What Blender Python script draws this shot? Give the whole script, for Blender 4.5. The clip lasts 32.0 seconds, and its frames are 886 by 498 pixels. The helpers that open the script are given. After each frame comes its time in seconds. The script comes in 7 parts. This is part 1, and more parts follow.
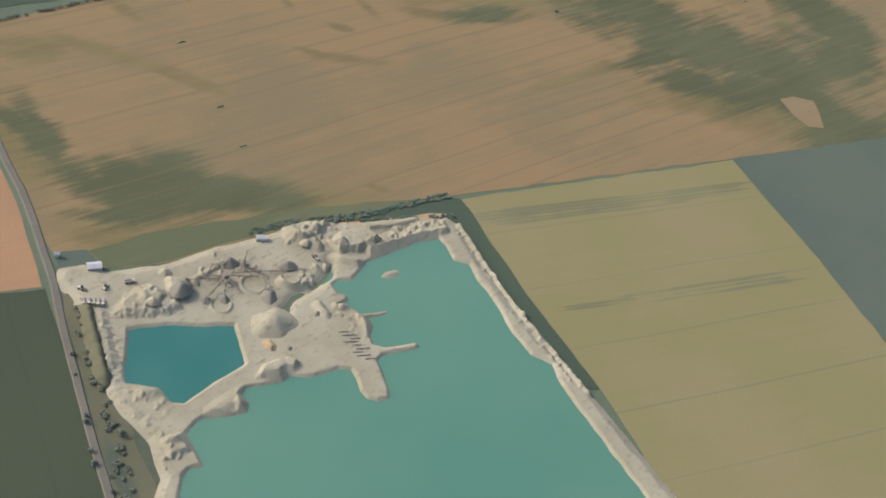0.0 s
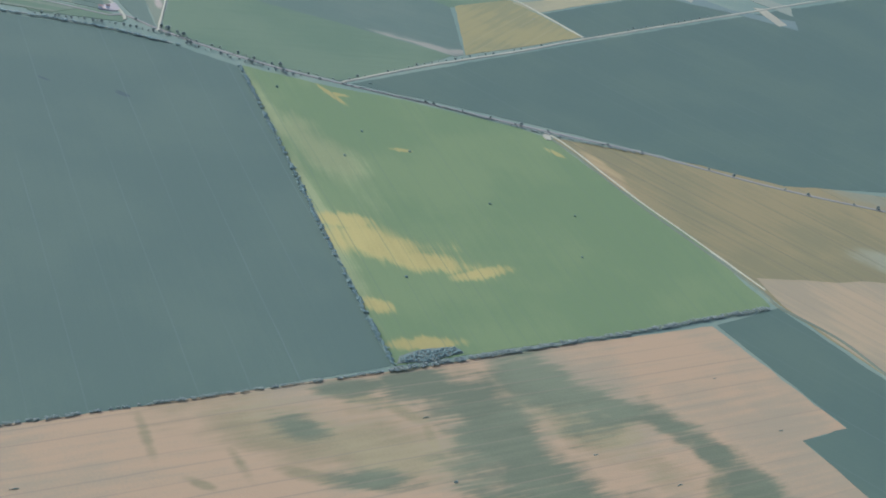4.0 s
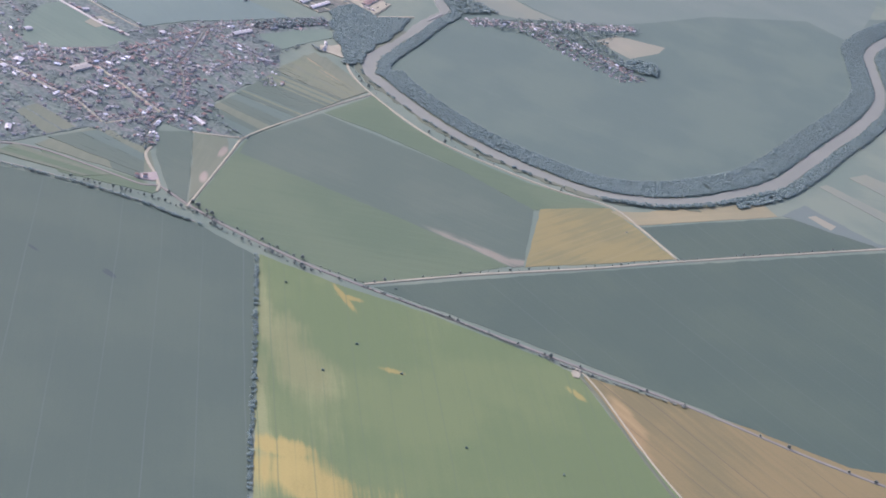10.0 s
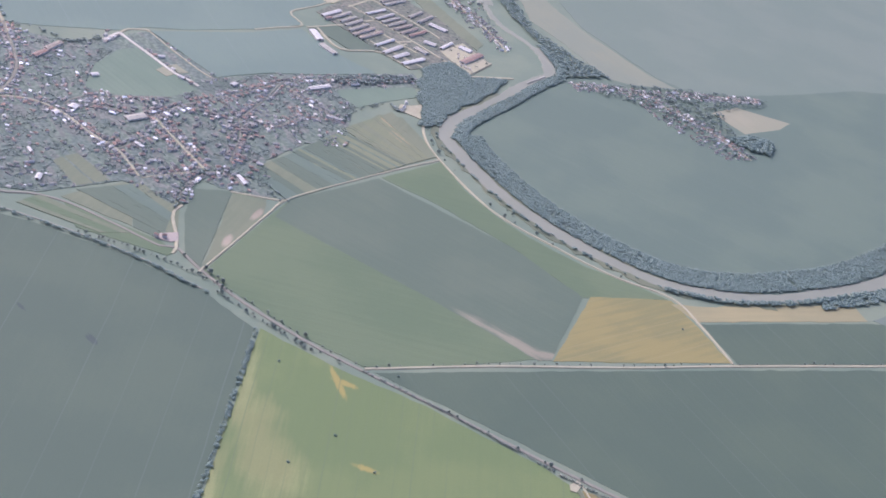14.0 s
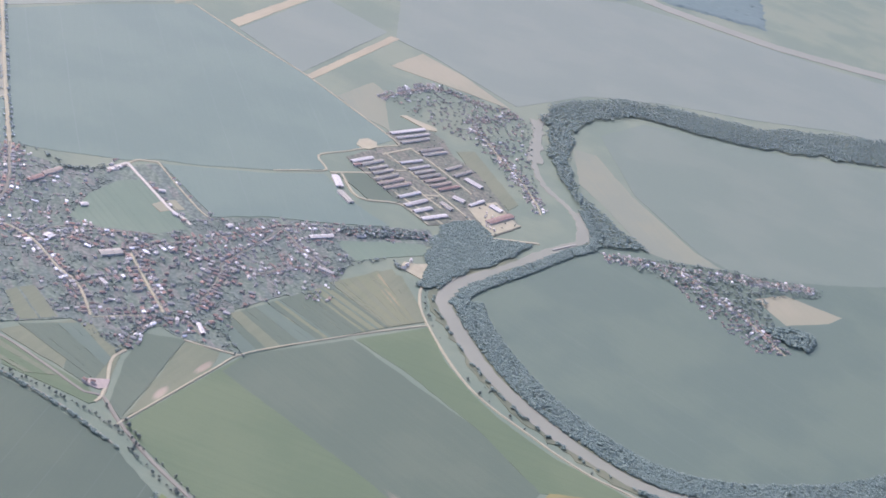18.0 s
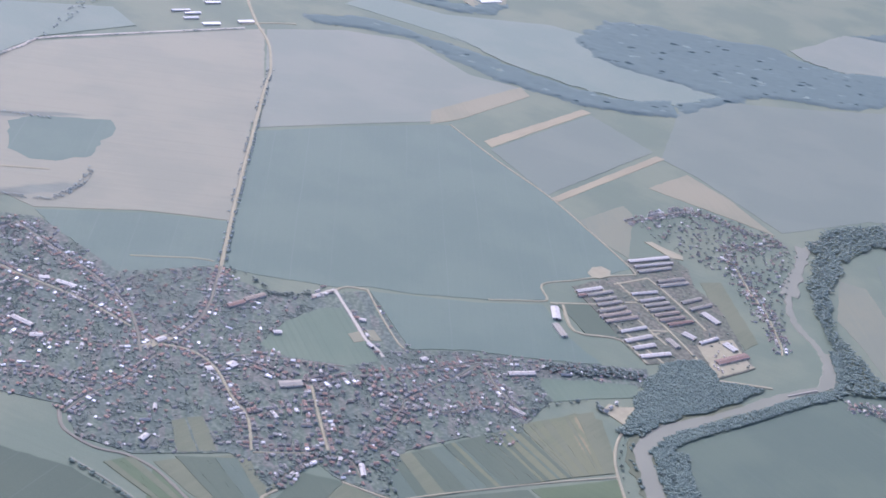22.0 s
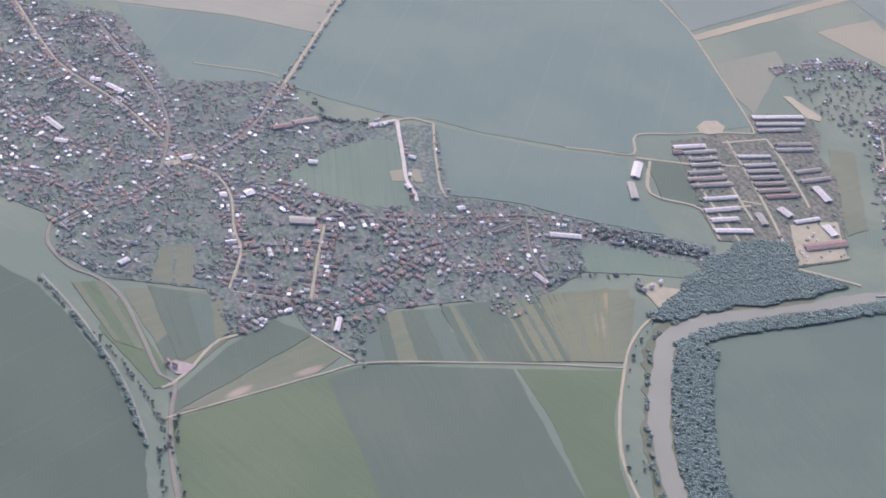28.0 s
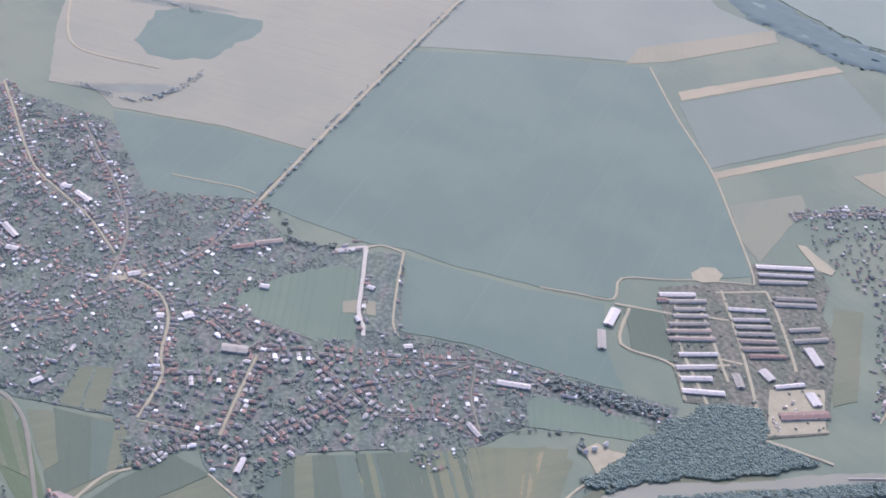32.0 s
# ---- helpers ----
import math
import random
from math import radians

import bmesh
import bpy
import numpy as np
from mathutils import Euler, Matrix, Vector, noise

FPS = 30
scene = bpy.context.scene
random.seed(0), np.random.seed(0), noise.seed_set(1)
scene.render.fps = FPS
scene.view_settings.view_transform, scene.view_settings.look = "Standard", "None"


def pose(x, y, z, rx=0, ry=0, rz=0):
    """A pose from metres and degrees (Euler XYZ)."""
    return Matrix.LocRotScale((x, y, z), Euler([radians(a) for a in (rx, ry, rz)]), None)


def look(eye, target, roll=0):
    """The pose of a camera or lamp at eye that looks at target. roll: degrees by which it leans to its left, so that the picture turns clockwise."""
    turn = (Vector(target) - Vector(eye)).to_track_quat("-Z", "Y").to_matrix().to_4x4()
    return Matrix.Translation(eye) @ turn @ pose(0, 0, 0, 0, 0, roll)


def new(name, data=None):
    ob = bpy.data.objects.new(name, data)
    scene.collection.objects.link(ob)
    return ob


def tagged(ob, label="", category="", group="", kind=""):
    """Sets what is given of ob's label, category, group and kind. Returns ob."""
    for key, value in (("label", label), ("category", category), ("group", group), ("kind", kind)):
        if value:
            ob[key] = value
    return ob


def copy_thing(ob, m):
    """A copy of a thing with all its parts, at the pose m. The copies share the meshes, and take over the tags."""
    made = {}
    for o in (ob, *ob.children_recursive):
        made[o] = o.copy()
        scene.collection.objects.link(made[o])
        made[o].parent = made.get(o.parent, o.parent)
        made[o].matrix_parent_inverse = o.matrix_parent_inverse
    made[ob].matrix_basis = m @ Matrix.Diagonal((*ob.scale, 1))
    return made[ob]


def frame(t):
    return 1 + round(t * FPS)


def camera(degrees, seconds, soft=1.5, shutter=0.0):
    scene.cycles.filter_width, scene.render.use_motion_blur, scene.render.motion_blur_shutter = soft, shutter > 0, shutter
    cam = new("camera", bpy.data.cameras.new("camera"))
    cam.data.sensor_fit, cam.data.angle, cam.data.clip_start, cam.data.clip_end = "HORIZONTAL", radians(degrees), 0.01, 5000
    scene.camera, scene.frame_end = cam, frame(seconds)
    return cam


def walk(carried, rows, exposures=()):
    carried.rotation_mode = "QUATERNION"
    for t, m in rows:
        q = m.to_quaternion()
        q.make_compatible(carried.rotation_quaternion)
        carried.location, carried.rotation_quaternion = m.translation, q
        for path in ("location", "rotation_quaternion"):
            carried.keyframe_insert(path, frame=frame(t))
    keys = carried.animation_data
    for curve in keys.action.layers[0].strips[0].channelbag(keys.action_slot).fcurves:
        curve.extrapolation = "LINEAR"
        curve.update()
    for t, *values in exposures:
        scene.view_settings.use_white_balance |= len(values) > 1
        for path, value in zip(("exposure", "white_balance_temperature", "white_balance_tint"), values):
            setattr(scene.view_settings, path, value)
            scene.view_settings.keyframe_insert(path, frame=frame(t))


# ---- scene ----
cam = camera(34.11, 32.0, soft=1.8)
PATH = [
    (0, (-247.55, -136.14, 355.22), (-216.345, -68.586, 288.413), 17.63),
    (0.5, (-233.50, -130.03, 358.41), (-203.391, -62.111, 291.473), 17.41),
    (1, (-219.44, -123.83, 361.62), (-190.594, -55.429, 294.617), 17.69),
    (1.5, (-205.33, -117.42, 364.85), (-178.054, -46.779, 299.531), 18.27),
    (2, (-191.20, -110.78, 368.12), (-165.090, -36.656, 306.286), 18.73),
    (2.5, (-177.08, -103.91, 371.42), (-150.847, -25.899, 314.627), 20.78),
    (3, (-163.11, -96.96, 374.77), (-137.555, -15.852, 322.157), 20.72),
    (3.5, (-149.22, -89.81, 378.11), (-126.212, -6.615, 327.620), 17.96),
    (4, (-135.37, -82.37, 381.44), (-115.139, 2.137, 331.952), 16.32),
    (4.5, (-121.57, -74.62, 384.80), (-102.601, 11.704, 338.026), 16.61),
    (6.5, (-66.76, -42.53, 398.68), (-60.811, 47.081, 354.700), 14.38),
    (7, (-53.15, -34.35, 402.43), (-50.360, 55.265, 358.155), 14.96),
    (7.5, (-39.67, -26.05, 406.48), (-38.016, 62.974, 360.963), 16.13),
    (8, (-26.33, -17.57, 410.80), (-25.425, 70.811, 364.026), 16.87),
    (8.5, (-13.11, -8.89, 415.32), (-11.425, 79.851, 369.257), 17.03),
    (9, (0.01, 0.00, 419.96), (0.009, 87.887, 372.249), 16.79),
    (9.5, (13.08, 9.10, 424.64), (11.678, 96.750, 376.522), 16.93),
    (10, (26.10, 18.41, 429.31), (24.128, 106.721, 382.444), 16.97),
    (10.5, (39.06, 27.95, 433.96), (35.392, 116.451, 387.544), 16.67),
    (11, (51.94, 37.76, 438.54), (46.168, 126.370, 392.552), 16.70),
    (11.5, (64.75, 47.91, 443.04), (57.504, 136.309, 396.866), 16.54),
    (12, (77.47, 58.50, 447.39), (68.070, 146.669, 401.162), 16.85),
    (12.5, (90.09, 69.67, 451.55), (79.030, 157.136, 404.350), 17.61),
    (13, (102.62, 81.49, 455.49), (88.543, 168.080, 407.476), 16.86),
    (13.5, (115.04, 94.01, 459.19), (99.102, 179.629, 410.044), 16.24),
    (15.5, (164.14, 147.08, 473.15), (142.032, 232.129, 425.434), 17.80),
    (16, (176.06, 160.75, 476.59), (152.313, 245.437, 428.995), 17.80),
    (16.5, (187.54, 174.78, 479.96), (161.800, 259.640, 433.736), 17.90),
    (17, (198.50, 189.12, 483.27), (170.941, 273.882, 437.936), 17.92),
    (17.5, (208.89, 203.75, 486.49), (179.059, 288.009, 441.648), 17.60),
    (18, (218.70, 218.68, 489.61), (186.977, 302.463, 445.181), 17.62),
    (18.5, (228.05, 233.85, 492.64), (194.450, 317.265, 448.894), 17.49),
    (19, (237.05, 249.27, 495.60), (201.069, 331.513, 451.529), 17.49),
    (19.5, (245.77, 264.91, 498.49), (207.535, 346.395, 454.932), 16.63),
    (20, (254.24, 280.74, 501.31), (213.950, 361.424, 458.116), 15.75),
    (20.5, (262.49, 296.73, 504.06), (219.575, 376.021, 460.790), 15.19),
    (21, (270.49, 312.92, 506.75), (225.922, 391.011, 462.991), 15.37),
    (21.5, (278.26, 329.33, 509.41), (227.288, 402.947, 464.885), 11.94),
    (22, (285.77, 346.05, 512.04), (230.067, 416.322, 467.781), 11.35),
    (22.5, (292.89, 363.20, 514.66), (233.183, 430.456, 470.943), 11.60),
    (23, (299.59, 380.81, 517.28), (236.050, 445.413, 474.981), 11.34),
    (23.5, (305.83, 398.79, 519.88), (239.014, 460.662, 478.552), 10.42),
    (24, (311.60, 416.98, 522.43), (242.571, 475.672, 480.114), 9.69),
    (24.5, (316.89, 435.20, 524.92), (246.583, 492.505, 482.821), 9.11),
    (26.5, (336.09, 507.89, 534.58), (269.270, 561.126, 482.610), 8.56),
    (27, (340.33, 526.12, 536.89), (274.978, 576.766, 480.644), 8.90),
    (27.5, (343.98, 544.46, 539.09), (280.509, 593.678, 479.517), 9.49),
    (28, (347.06, 562.96, 541.14), (283.783, 610.909, 480.341), 9.88),
    (28.5, (349.63, 581.65, 543.07), (284.719, 627.581, 482.428), 8.33),
    (29, (351.79, 600.50, 544.89), (285.685, 644.888, 484.395), 7.52),
    (29.5, (353.70, 619.39, 546.66), (285.742, 662.463, 487.276), 8.31),
    (30, (355.37, 638.33, 548.38), (287.523, 681.102, 488.659), 9.08),
    (30.5, (356.84, 657.34, 550.09), (288.267, 699.899, 491.050), 9.37),
    (31, (358.19, 676.35, 551.79), (289.042, 717.920, 492.706), 9.24),
    (31.5, (359.46, 695.38, 553.49), (288.846, 735.457, 495.119), 8.35),
    (32, (360.73, 714.39, 555.19), (288.395, 752.629, 497.691), 8.40),
]
walk(cam, [(t, look(eye, target, roll)) for t, eye, target, roll in PATH],
     exposures=[(0, 0.46, 6250, 10), (1.5, 0.48, 6100, 9), (3, 0.81, 5220, 6), (4.5, 1.12, 5020, 18), (7, 1.24, 5100, 32), (9, 1.14, 5420, 33), (12.5, 1.24, 5520, 33), (16, 1.28, 5570, 30), (18, 1.31, 5620, 30), (19.3, 1.09, 5470, 27), (20.5, 1.13, 5370, 29), (22, 1.08, 5300, 31), (23, 1.04, 5220, 31), (24, 0.74, 5170, 30), (25.5, 0.72, 5220, 30), (28, 1.04, 5590, 33), (32, 1.1, 5470, 31)])

# ---- world and sun ----
SUN_AZ = math.atan2(0.42, -0.9)      # the sun stands in the west-north-west of the plan
SUN_EL = radians(38)
world = bpy.data.worlds.new("sky")
scene.world = world
world.use_nodes = True
wn = world.node_tree
sky = wn.nodes.new("ShaderNodeTexSky")
sky.sky_type = "NISHITA"
sky.sun_disc = False
sky.sun_elevation = SUN_EL
sky.sun_rotation = math.pi / 2 - SUN_AZ
sky.dust_density = 4.0
wn.links.new(sky.outputs[0], wn.nodes["Background"].inputs[0])
wn.nodes["Background"].inputs[1].default_value = 0.15
sun = new("sun", bpy.data.lights.new("sun", "SUN"))
sun.data.energy = 1.5
sun.data.angle = radians(6)
sun.data.color = (1.0, 0.94, 0.85)
sun.matrix_world = look((math.cos(SUN_AZ) * math.cos(SUN_EL) * 900, math.sin(SUN_AZ) * math.cos(SUN_EL) * 900, math.sin(SUN_EL) * 900), (0, 0, 0))
RNG = np.random.default_rng(7)


# ---- materials ----
class Nodes:
    """A short way to write a node material."""

    def __init__(self, name, rough=0.9, spec=0.3, sheen=0.0):
        self.m = bpy.data.materials.new(name)
        self.m.use_nodes = True
        self.t = self.m.node_tree
        self.b = self.t.nodes["Principled BSDF"]
        self.b.inputs["Roughness"].default_value = rough
        self.b.inputs["Specular IOR Level"].default_value = spec
        self.b.inputs["Sheen Weight"].default_value = sheen
        self.b.inputs["Sheen Roughness"].default_value = 0.6
        self.tc = self.t.nodes.new("ShaderNodeTexCoord").outputs["Object"]

    def link(self, a, b):
        self.t.links.new(a, b)

    def mapped(self, loc=(0, 0, 0), ang=0.0, scale=(1, 1, 1), kind="TEXTURE"):
        n = self.t.nodes.new("ShaderNodeMapping")
        n.vector_type = kind
        n.inputs["Location"].default_value = loc
        n.inputs["Rotation"].default_value = (0, 0, radians(ang))
        n.inputs["Scale"].default_value = scale
        self.link(self.tc, n.inputs[0])
        return n.outputs[0]

    def noise(self, scale, vec=None, detail=4.0):
        n = self.t.nodes.new("ShaderNodeTexNoise")
        n.inputs["Scale"].default_value = scale
        n.inputs["Detail"].default_value = detail
        self.link(vec or self.tc, n.inputs["Vector"])
        return n.outputs[0]

    def math(self, op, a, b=None, c=None):
        n = self.t.nodes.new("ShaderNodeMath")
        n.operation = op
        for i, v in enumerate((a, b, c)):
            if v is None:
                continue
            if isinstance(v, (int, float)):
                n.inputs[i].default_value = v
            else:
                self.link(v, n.inputs[i])
        return n.outputs[0]

    def step(self, v, lo, hi):
        n = self.t.nodes.new("ShaderNodeMapRange")
        n.interpolation_type = "SMOOTHSTEP"
        n.inputs["From Min"].default_value = lo
        n.inputs["From Max"].default_value = hi
        self.link(v, n.inputs[0])
        return n.outputs[0]

    def mix(self, f, a, b):
        n = self.t.nodes.new("ShaderNodeMix")
        n.data_type = "RGBA"
        for k, v in (("A", a), ("B", b)):
            s = [i for i in n.inputs if i.name == k and i.type == "RGBA"][0]
            if isinstance(v, tuple):
                s.default_value = (*v, 1)
            else:
                self.link(v, s)
        if isinstance(f, (int, float)):
            n.inputs[0].default_value = f
        else:
            self.link(f, n.inputs[0])
        return [o for o in n.outputs if o.type == "RGBA"][0]

    def bump(self, v, strength, dist=0.3):
        n = self.t.nodes.new("ShaderNodeBump")
        n.inputs["Strength"].default_value = strength
        n.inputs["Distance"].default_value = dist
        self.link(v, n.inputs["Height"])
        self.link(n.outputs[0], self.b.inputs["Normal"])

    def done(self, colour):
        self.link(colour, self.b.inputs["Base Color"])
        return self.m


def mul(c, k):
    return tuple(v * k for v in c)


def field_mat(name, c1, c2, rows=0.0, spacing=6.0, lines=0.0, line_col=None, streak=0.5, patches=(), patch_col=(0.1, 0.13, 0.07), patch2=(), patch2_col=(0.3, 0.25, 0.12), ragged=0.9, sheen=0.0):
    """A crop field: broad patches, streaks along the rows, tramlines, and stands of another growth."""
    n = Nodes(name, rough=0.85, spec=0.25, sheen=sheen)
    big = n.step(n.noise(0.012, detail=5), 0.35, 0.68)
    along = n.mapped(ang=rows, scale=(14, 1, 1))
    streaky = n.noise(0.28, along, 4)
    grain = n.noise(0.9, detail=3)
    f = n.math("MULTIPLY_ADD", n.math("SUBTRACT", streaky, 0.5), 2.2 * streak, big)
    f = n.math("MULTIPLY_ADD", n.math("SUBTRACT", grain, 0.5), 0.9, f)
    col = n.mix(n.step(f, 0.0, 1.0), c1, c2)
    warp = n.noise(0.03, detail=7)
    warp2 = n.noise(0.13, along, 4)
    warp3 = n.noise(0.5, along, 3)
    for some, pc, soft in ((patch2, patch2_col, (1.5, 0.35)), (patches, patch_col, (1.35, 0.5))):
        near = None
        for cx, cy, rx, ry, ang in some:
            v = n.mapped((cx, cy, 0), ang, (rx + ry * 0.6, ry, 50))
            ln = n.t.nodes.new("ShaderNodeVectorMath")
            ln.operation = "LENGTH"
            n.link(v, ln.inputs[0])
            near = ln.outputs["Value"] if near is None else n.math("MINIMUM", near, ln.outputs["Value"])
        if near is not None:
            d = n.math("MULTIPLY_ADD", n.math("SUBTRACT", warp, 0.5), 2.3 * ragged, near)
            d = n.math("MULTIPLY_ADD", n.math("SUBTRACT", warp2, 0.5), 0.85 * ragged, d)
            d = n.math("MULTIPLY_ADD", n.math("SUBTRACT", warp3, 0.5), 1.25 * ragged, d)
            g = n.step(f, -0.2, 1.2)
            col = n.mix(n.step(d, *soft), col, n.mix(g, mul(pc, 0.88), mul(pc, 1.14)))
    if lines:
        sep = n.t.nodes.new("ShaderNodeSeparateXYZ")
        n.link(n.mapped(ang=rows), sep.inputs[0])
        wob = n.math("MULTIPLY_ADD", n.noise(0.01), 3.0, sep.outputs["Y"])
        saw = n.math("PINGPONG", wob, spacing / 2)
        gate = n.step(n.noise(0.05, along), 0.35, 0.6)
        line = n.math("MULTIPLY", n.step(saw, 0.55, 0.15), n.math("MULTIPLY", gate, lines))
        col = n.mix(line, col, line_col or mul(c1, 0.6))
    n.bump(n.math("ADD", streaky, grain), 0.35)
    return n.done(col)


def plain_mat(name, c1, c2, scale, rough=0.8, spec=0.4, bump=0.2, metal=0.0, island=False, rand=0.0, fine=8.0, sheen=0.0):
    """Weathered paint, tile, render, sheet or leaf: two scales of wear, and a shift from piece to piece."""
    n = Nodes(name, rough, spec, sheen)
    n.b.inputs["Metallic"].default_value = metal
    a, b = n.noise(scale), n.noise(scale * fine, detail=2)
    f = n.math("MULTIPLY_ADD", b, 0.5, n.math("MULTIPLY", a, 0.8))
    if rand:
        if island:
            r = n.t.nodes.new("ShaderNodeNewGeometry").outputs["Random Per Island"]
        else:
            r = n.t.nodes.new("ShaderNodeObjectInfo").outputs["Random"]
        f = n.math("MULTIPLY_ADD", n.math("SUBTRACT", r, 0.5), rand, f)
    if bump:
        n.bump(b, bump, 0.1)
    return n.done(n.mix(n.step(f, 0.3, 0.95), c1, c2))


def water_mat(name, c1, c2, scale, rough=0.12):
    n = Nodes(name, rough, 0.5)
    a = n.noise(scale, detail=3)
    n.bump(n.noise(0.8, detail=3), 0.06, 0.2)
    return n.done(n.mix(n.step(a, 0.3, 0.7), c1, c2))


def parcel_mat(name, cols, ang, size, aspect=5.0):
    """Gardens and small plots: narrow cells in several growths."""
    n = Nodes(name, 0.9, 0.25, 0.03)
    vo = n.t.nodes.new("ShaderNodeTexVoronoi")
    vo.inputs["Scale"].default_value = 1.0 / size
    vo.inputs["Randomness"].default_value = 0.9
    n.link(n.mapped(ang=ang, scale=(aspect, 1, 1)), vo.inputs["Vector"])
    sep = n.t.nodes.new("ShaderNodeSeparateColor")
    n.link(vo.outputs["Color"], sep.inputs[0])
    r = n.t.nodes.new("ShaderNodeValToRGB")
    r.color_ramp.interpolation = "CONSTANT"
    el = r.color_ramp.elements
    while len(el) < len(cols):
        el.new(0.5)
    for i, c in enumerate(cols):
        el[i].position = i / len(cols)
        el[i].color = (*c, 1)
    n.link(sep.outputs[0], r.inputs[0])
    g = n.noise(0.35, detail=5)
    tint = n.mix(n.step(g, 0.35, 0.7), (0.55, 0.6, 0.55), (1.15, 1.1, 1.05))
    mm = n.t.nodes.new("ShaderNodeMix")
    mm.data_type = "RGBA"
    mm.blend_type = "MULTIPLY"
    mm.inputs[0].default_value = 1.0
    ca = [i for i in mm.inputs if i.type == "RGBA"]
    n.link(r.outputs[0], ca[0])
    n.link(tint, ca[1])
    n.bump(g, 0.4)
    return n.done([o for o in mm.outputs if o.type == "RGBA"][0])


ROW_TAN = 25.1
ROW_GREEN = -73.2
DARK = ((0.056, 0.078, 0.051), (0.063, 0.085, 0.054))
M_GROUND = field_mat("meadow", (0.1005, 0.1291, 0.0855), (0.1291, 0.1502, 0.0964), rows=20, streak=0.25)
M_STUBBLE = field_mat("stubble", (0.2369, 0.1626, 0.0808), (0.188, 0.1476, 0.079), rows=ROW_TAN, spacing=9, lines=0.55, line_col=(0.141, 0.1128, 0.0658), streak=0.75,
    patches=[(-32.3, 436.5, 18.2, 7.7, 20), (-1.3, 444.5, 17.8, 17.0, 8), (23.3, 435.9, 18.1, 26.1, -49), (33.0, 412.7, 15.3, 21.0, -88), (42.5, 391.1, 17.0, 28.7, -46), (62.4, 372.9, 17.7, 25.1, -40), (84.8, 355.8, 18.0, 27.7, -35), (113.0, 346.9, 20.6, 27.7, -3), (145.6, 352.6, 20.4, 21.6, 22), (64.2, 456.2, 18.5, 25.9, -20), (92.8, 449.1, 16.6, 9.7, -8), (119.5, 440.4, 15.6, 11.4, -30), (138.2, 423.7, 13.9, 10.5, -55), (151.3, 403.5, 14.7, 17.9, -58), (160.6, 381.2, 14.8, 17.6, -77), (156.4, 353.6, 19.0, 10.3, -114), (44.8, 346.6, 16.4, 6.2, -160), (62.4, 331.9, 17.3, 9.9, -4), (90.9, 329.0, 15.8, 19.0, -7), (113.7, 319.8, 15.4, 21.6, -38), (129.6, 299.5, 18.1, 27.0, -64), (-28.6, 372.4, 14.5, 5.7, -168), (-55.6, 401.2, 10.0, 9.0, -5), (-195.2, 258.9, 12.2, 10.4, -20), (-174.8, 255.1, 12.8, 15.5, -2), (-151.9, 252.1, 14.5, 10.8, -12), (-158.2, 248.4, 10.8, 6.3, -5), (-222.5, 280.1, 18.2, 7.9, -67), (-208.5, 256.6, 13.0, 12.0, -47), (-189.2, 248.0, 14.1, 15.9, -3), (-164.9, 248.7, 13.8, 7.5, 6), (-201.5, 238.5, 14.4, 5.3, 1), (-231.2, 287.4, 9.4, 5.6, -46)],
    patch_col=(0.0902, 0.096, 0.0485),
    patch2=[(-44.6, 396.1, 48.2, 20.0, 2), (75.0, 434.5, 31.8, 20.0, -36), (-190.9, 328.7, 19.3, 4.5, -20), (-96.7, 335.3, 14.5, 3.5, -3), (-226.2, 331.6, 10.7, 7.0, -12), (95.3, 309.5, 51.7, 18.0, -17), (-181.2, 224.6, 26.9, 11.0, 13), (-229.6, 272.5, 21.1, 15.0, -69), (-205.1, 227.4, 14.9, 8.0, -21), (-127.3, 246.6, 22.2, 5.0, 9), (134.1, 397.4, 22.2, 5.4, -104), (16.4, 335.5, 15.7, 3.4, -157), (-9.4, 324.6, 13.3, 2.2, -157), (-30.8, 428.3, 12.9, 4.4, -8), (-10.2, 421.5, 10.8, 4.8, -31), (0.7, 405.3, 11.9, 3.8, -78), (-6.2, 384.8, 13.8, 3.3, -134), (-54.1, 371.4, 13.2, 4.2, 171), (-28.7, 387.2, 13.0, 4.5, -11), (-120.8, 381.2, 12.1, 2.6, -72), (-82.8, 373.6, 8.9, 3.3, -62), (-96.8, 356.9, 5.4, 2.2, -22), (-110.5, 337.8, 8.7, 2.1, -19), (-91.9, 334.3, 11.0, 1.7, -4), (-201.3, 332.9, 12.7, 4.4, -24), (-179.7, 324.1, 12.1, 3.8, -20), (-160.8, 314.9, 10.1, 2.5, -33), (-186.0, 359.3, 7.4, 3.5, -46), (-100.5, 255.5, 4.3, 2.0, -26), (-128.7, 241.7, 14.6, 3.7, 5), (-95.2, 244.7, 20.1, 2.5, 5), (-222.9, 332.9, 14.4, 2.8, 8), (-196.3, 330.2, 14.2, 3.3, -20), (-172.0, 318.6, 13.8, 2.4, -31)],
    patch2_col=(0.1705, 0.1372, 0.0629), ragged=1.0)
M_DARK = field_mat("dark_crop", *DARK, rows=ROW_GREEN, spacing=24, lines=0.22, line_col=(0.11, 0.133, 0.11), streak=0.3,
    patches=[(-204.6, 684.0, 3.5, 1.2, -25), (-160.5, 681.7, 3.4, 1.2, -28), (-159.6, 683.0, 3.8, 1.2, -32)], patch_col=(0.045, 0.06, 0.05))
M_DEEP = field_mat("deep_green_crop", (0.047, 0.062, 0.036), (0.055, 0.069, 0.04), rows=100, spacing=20, lines=0.2, streak=0.4)
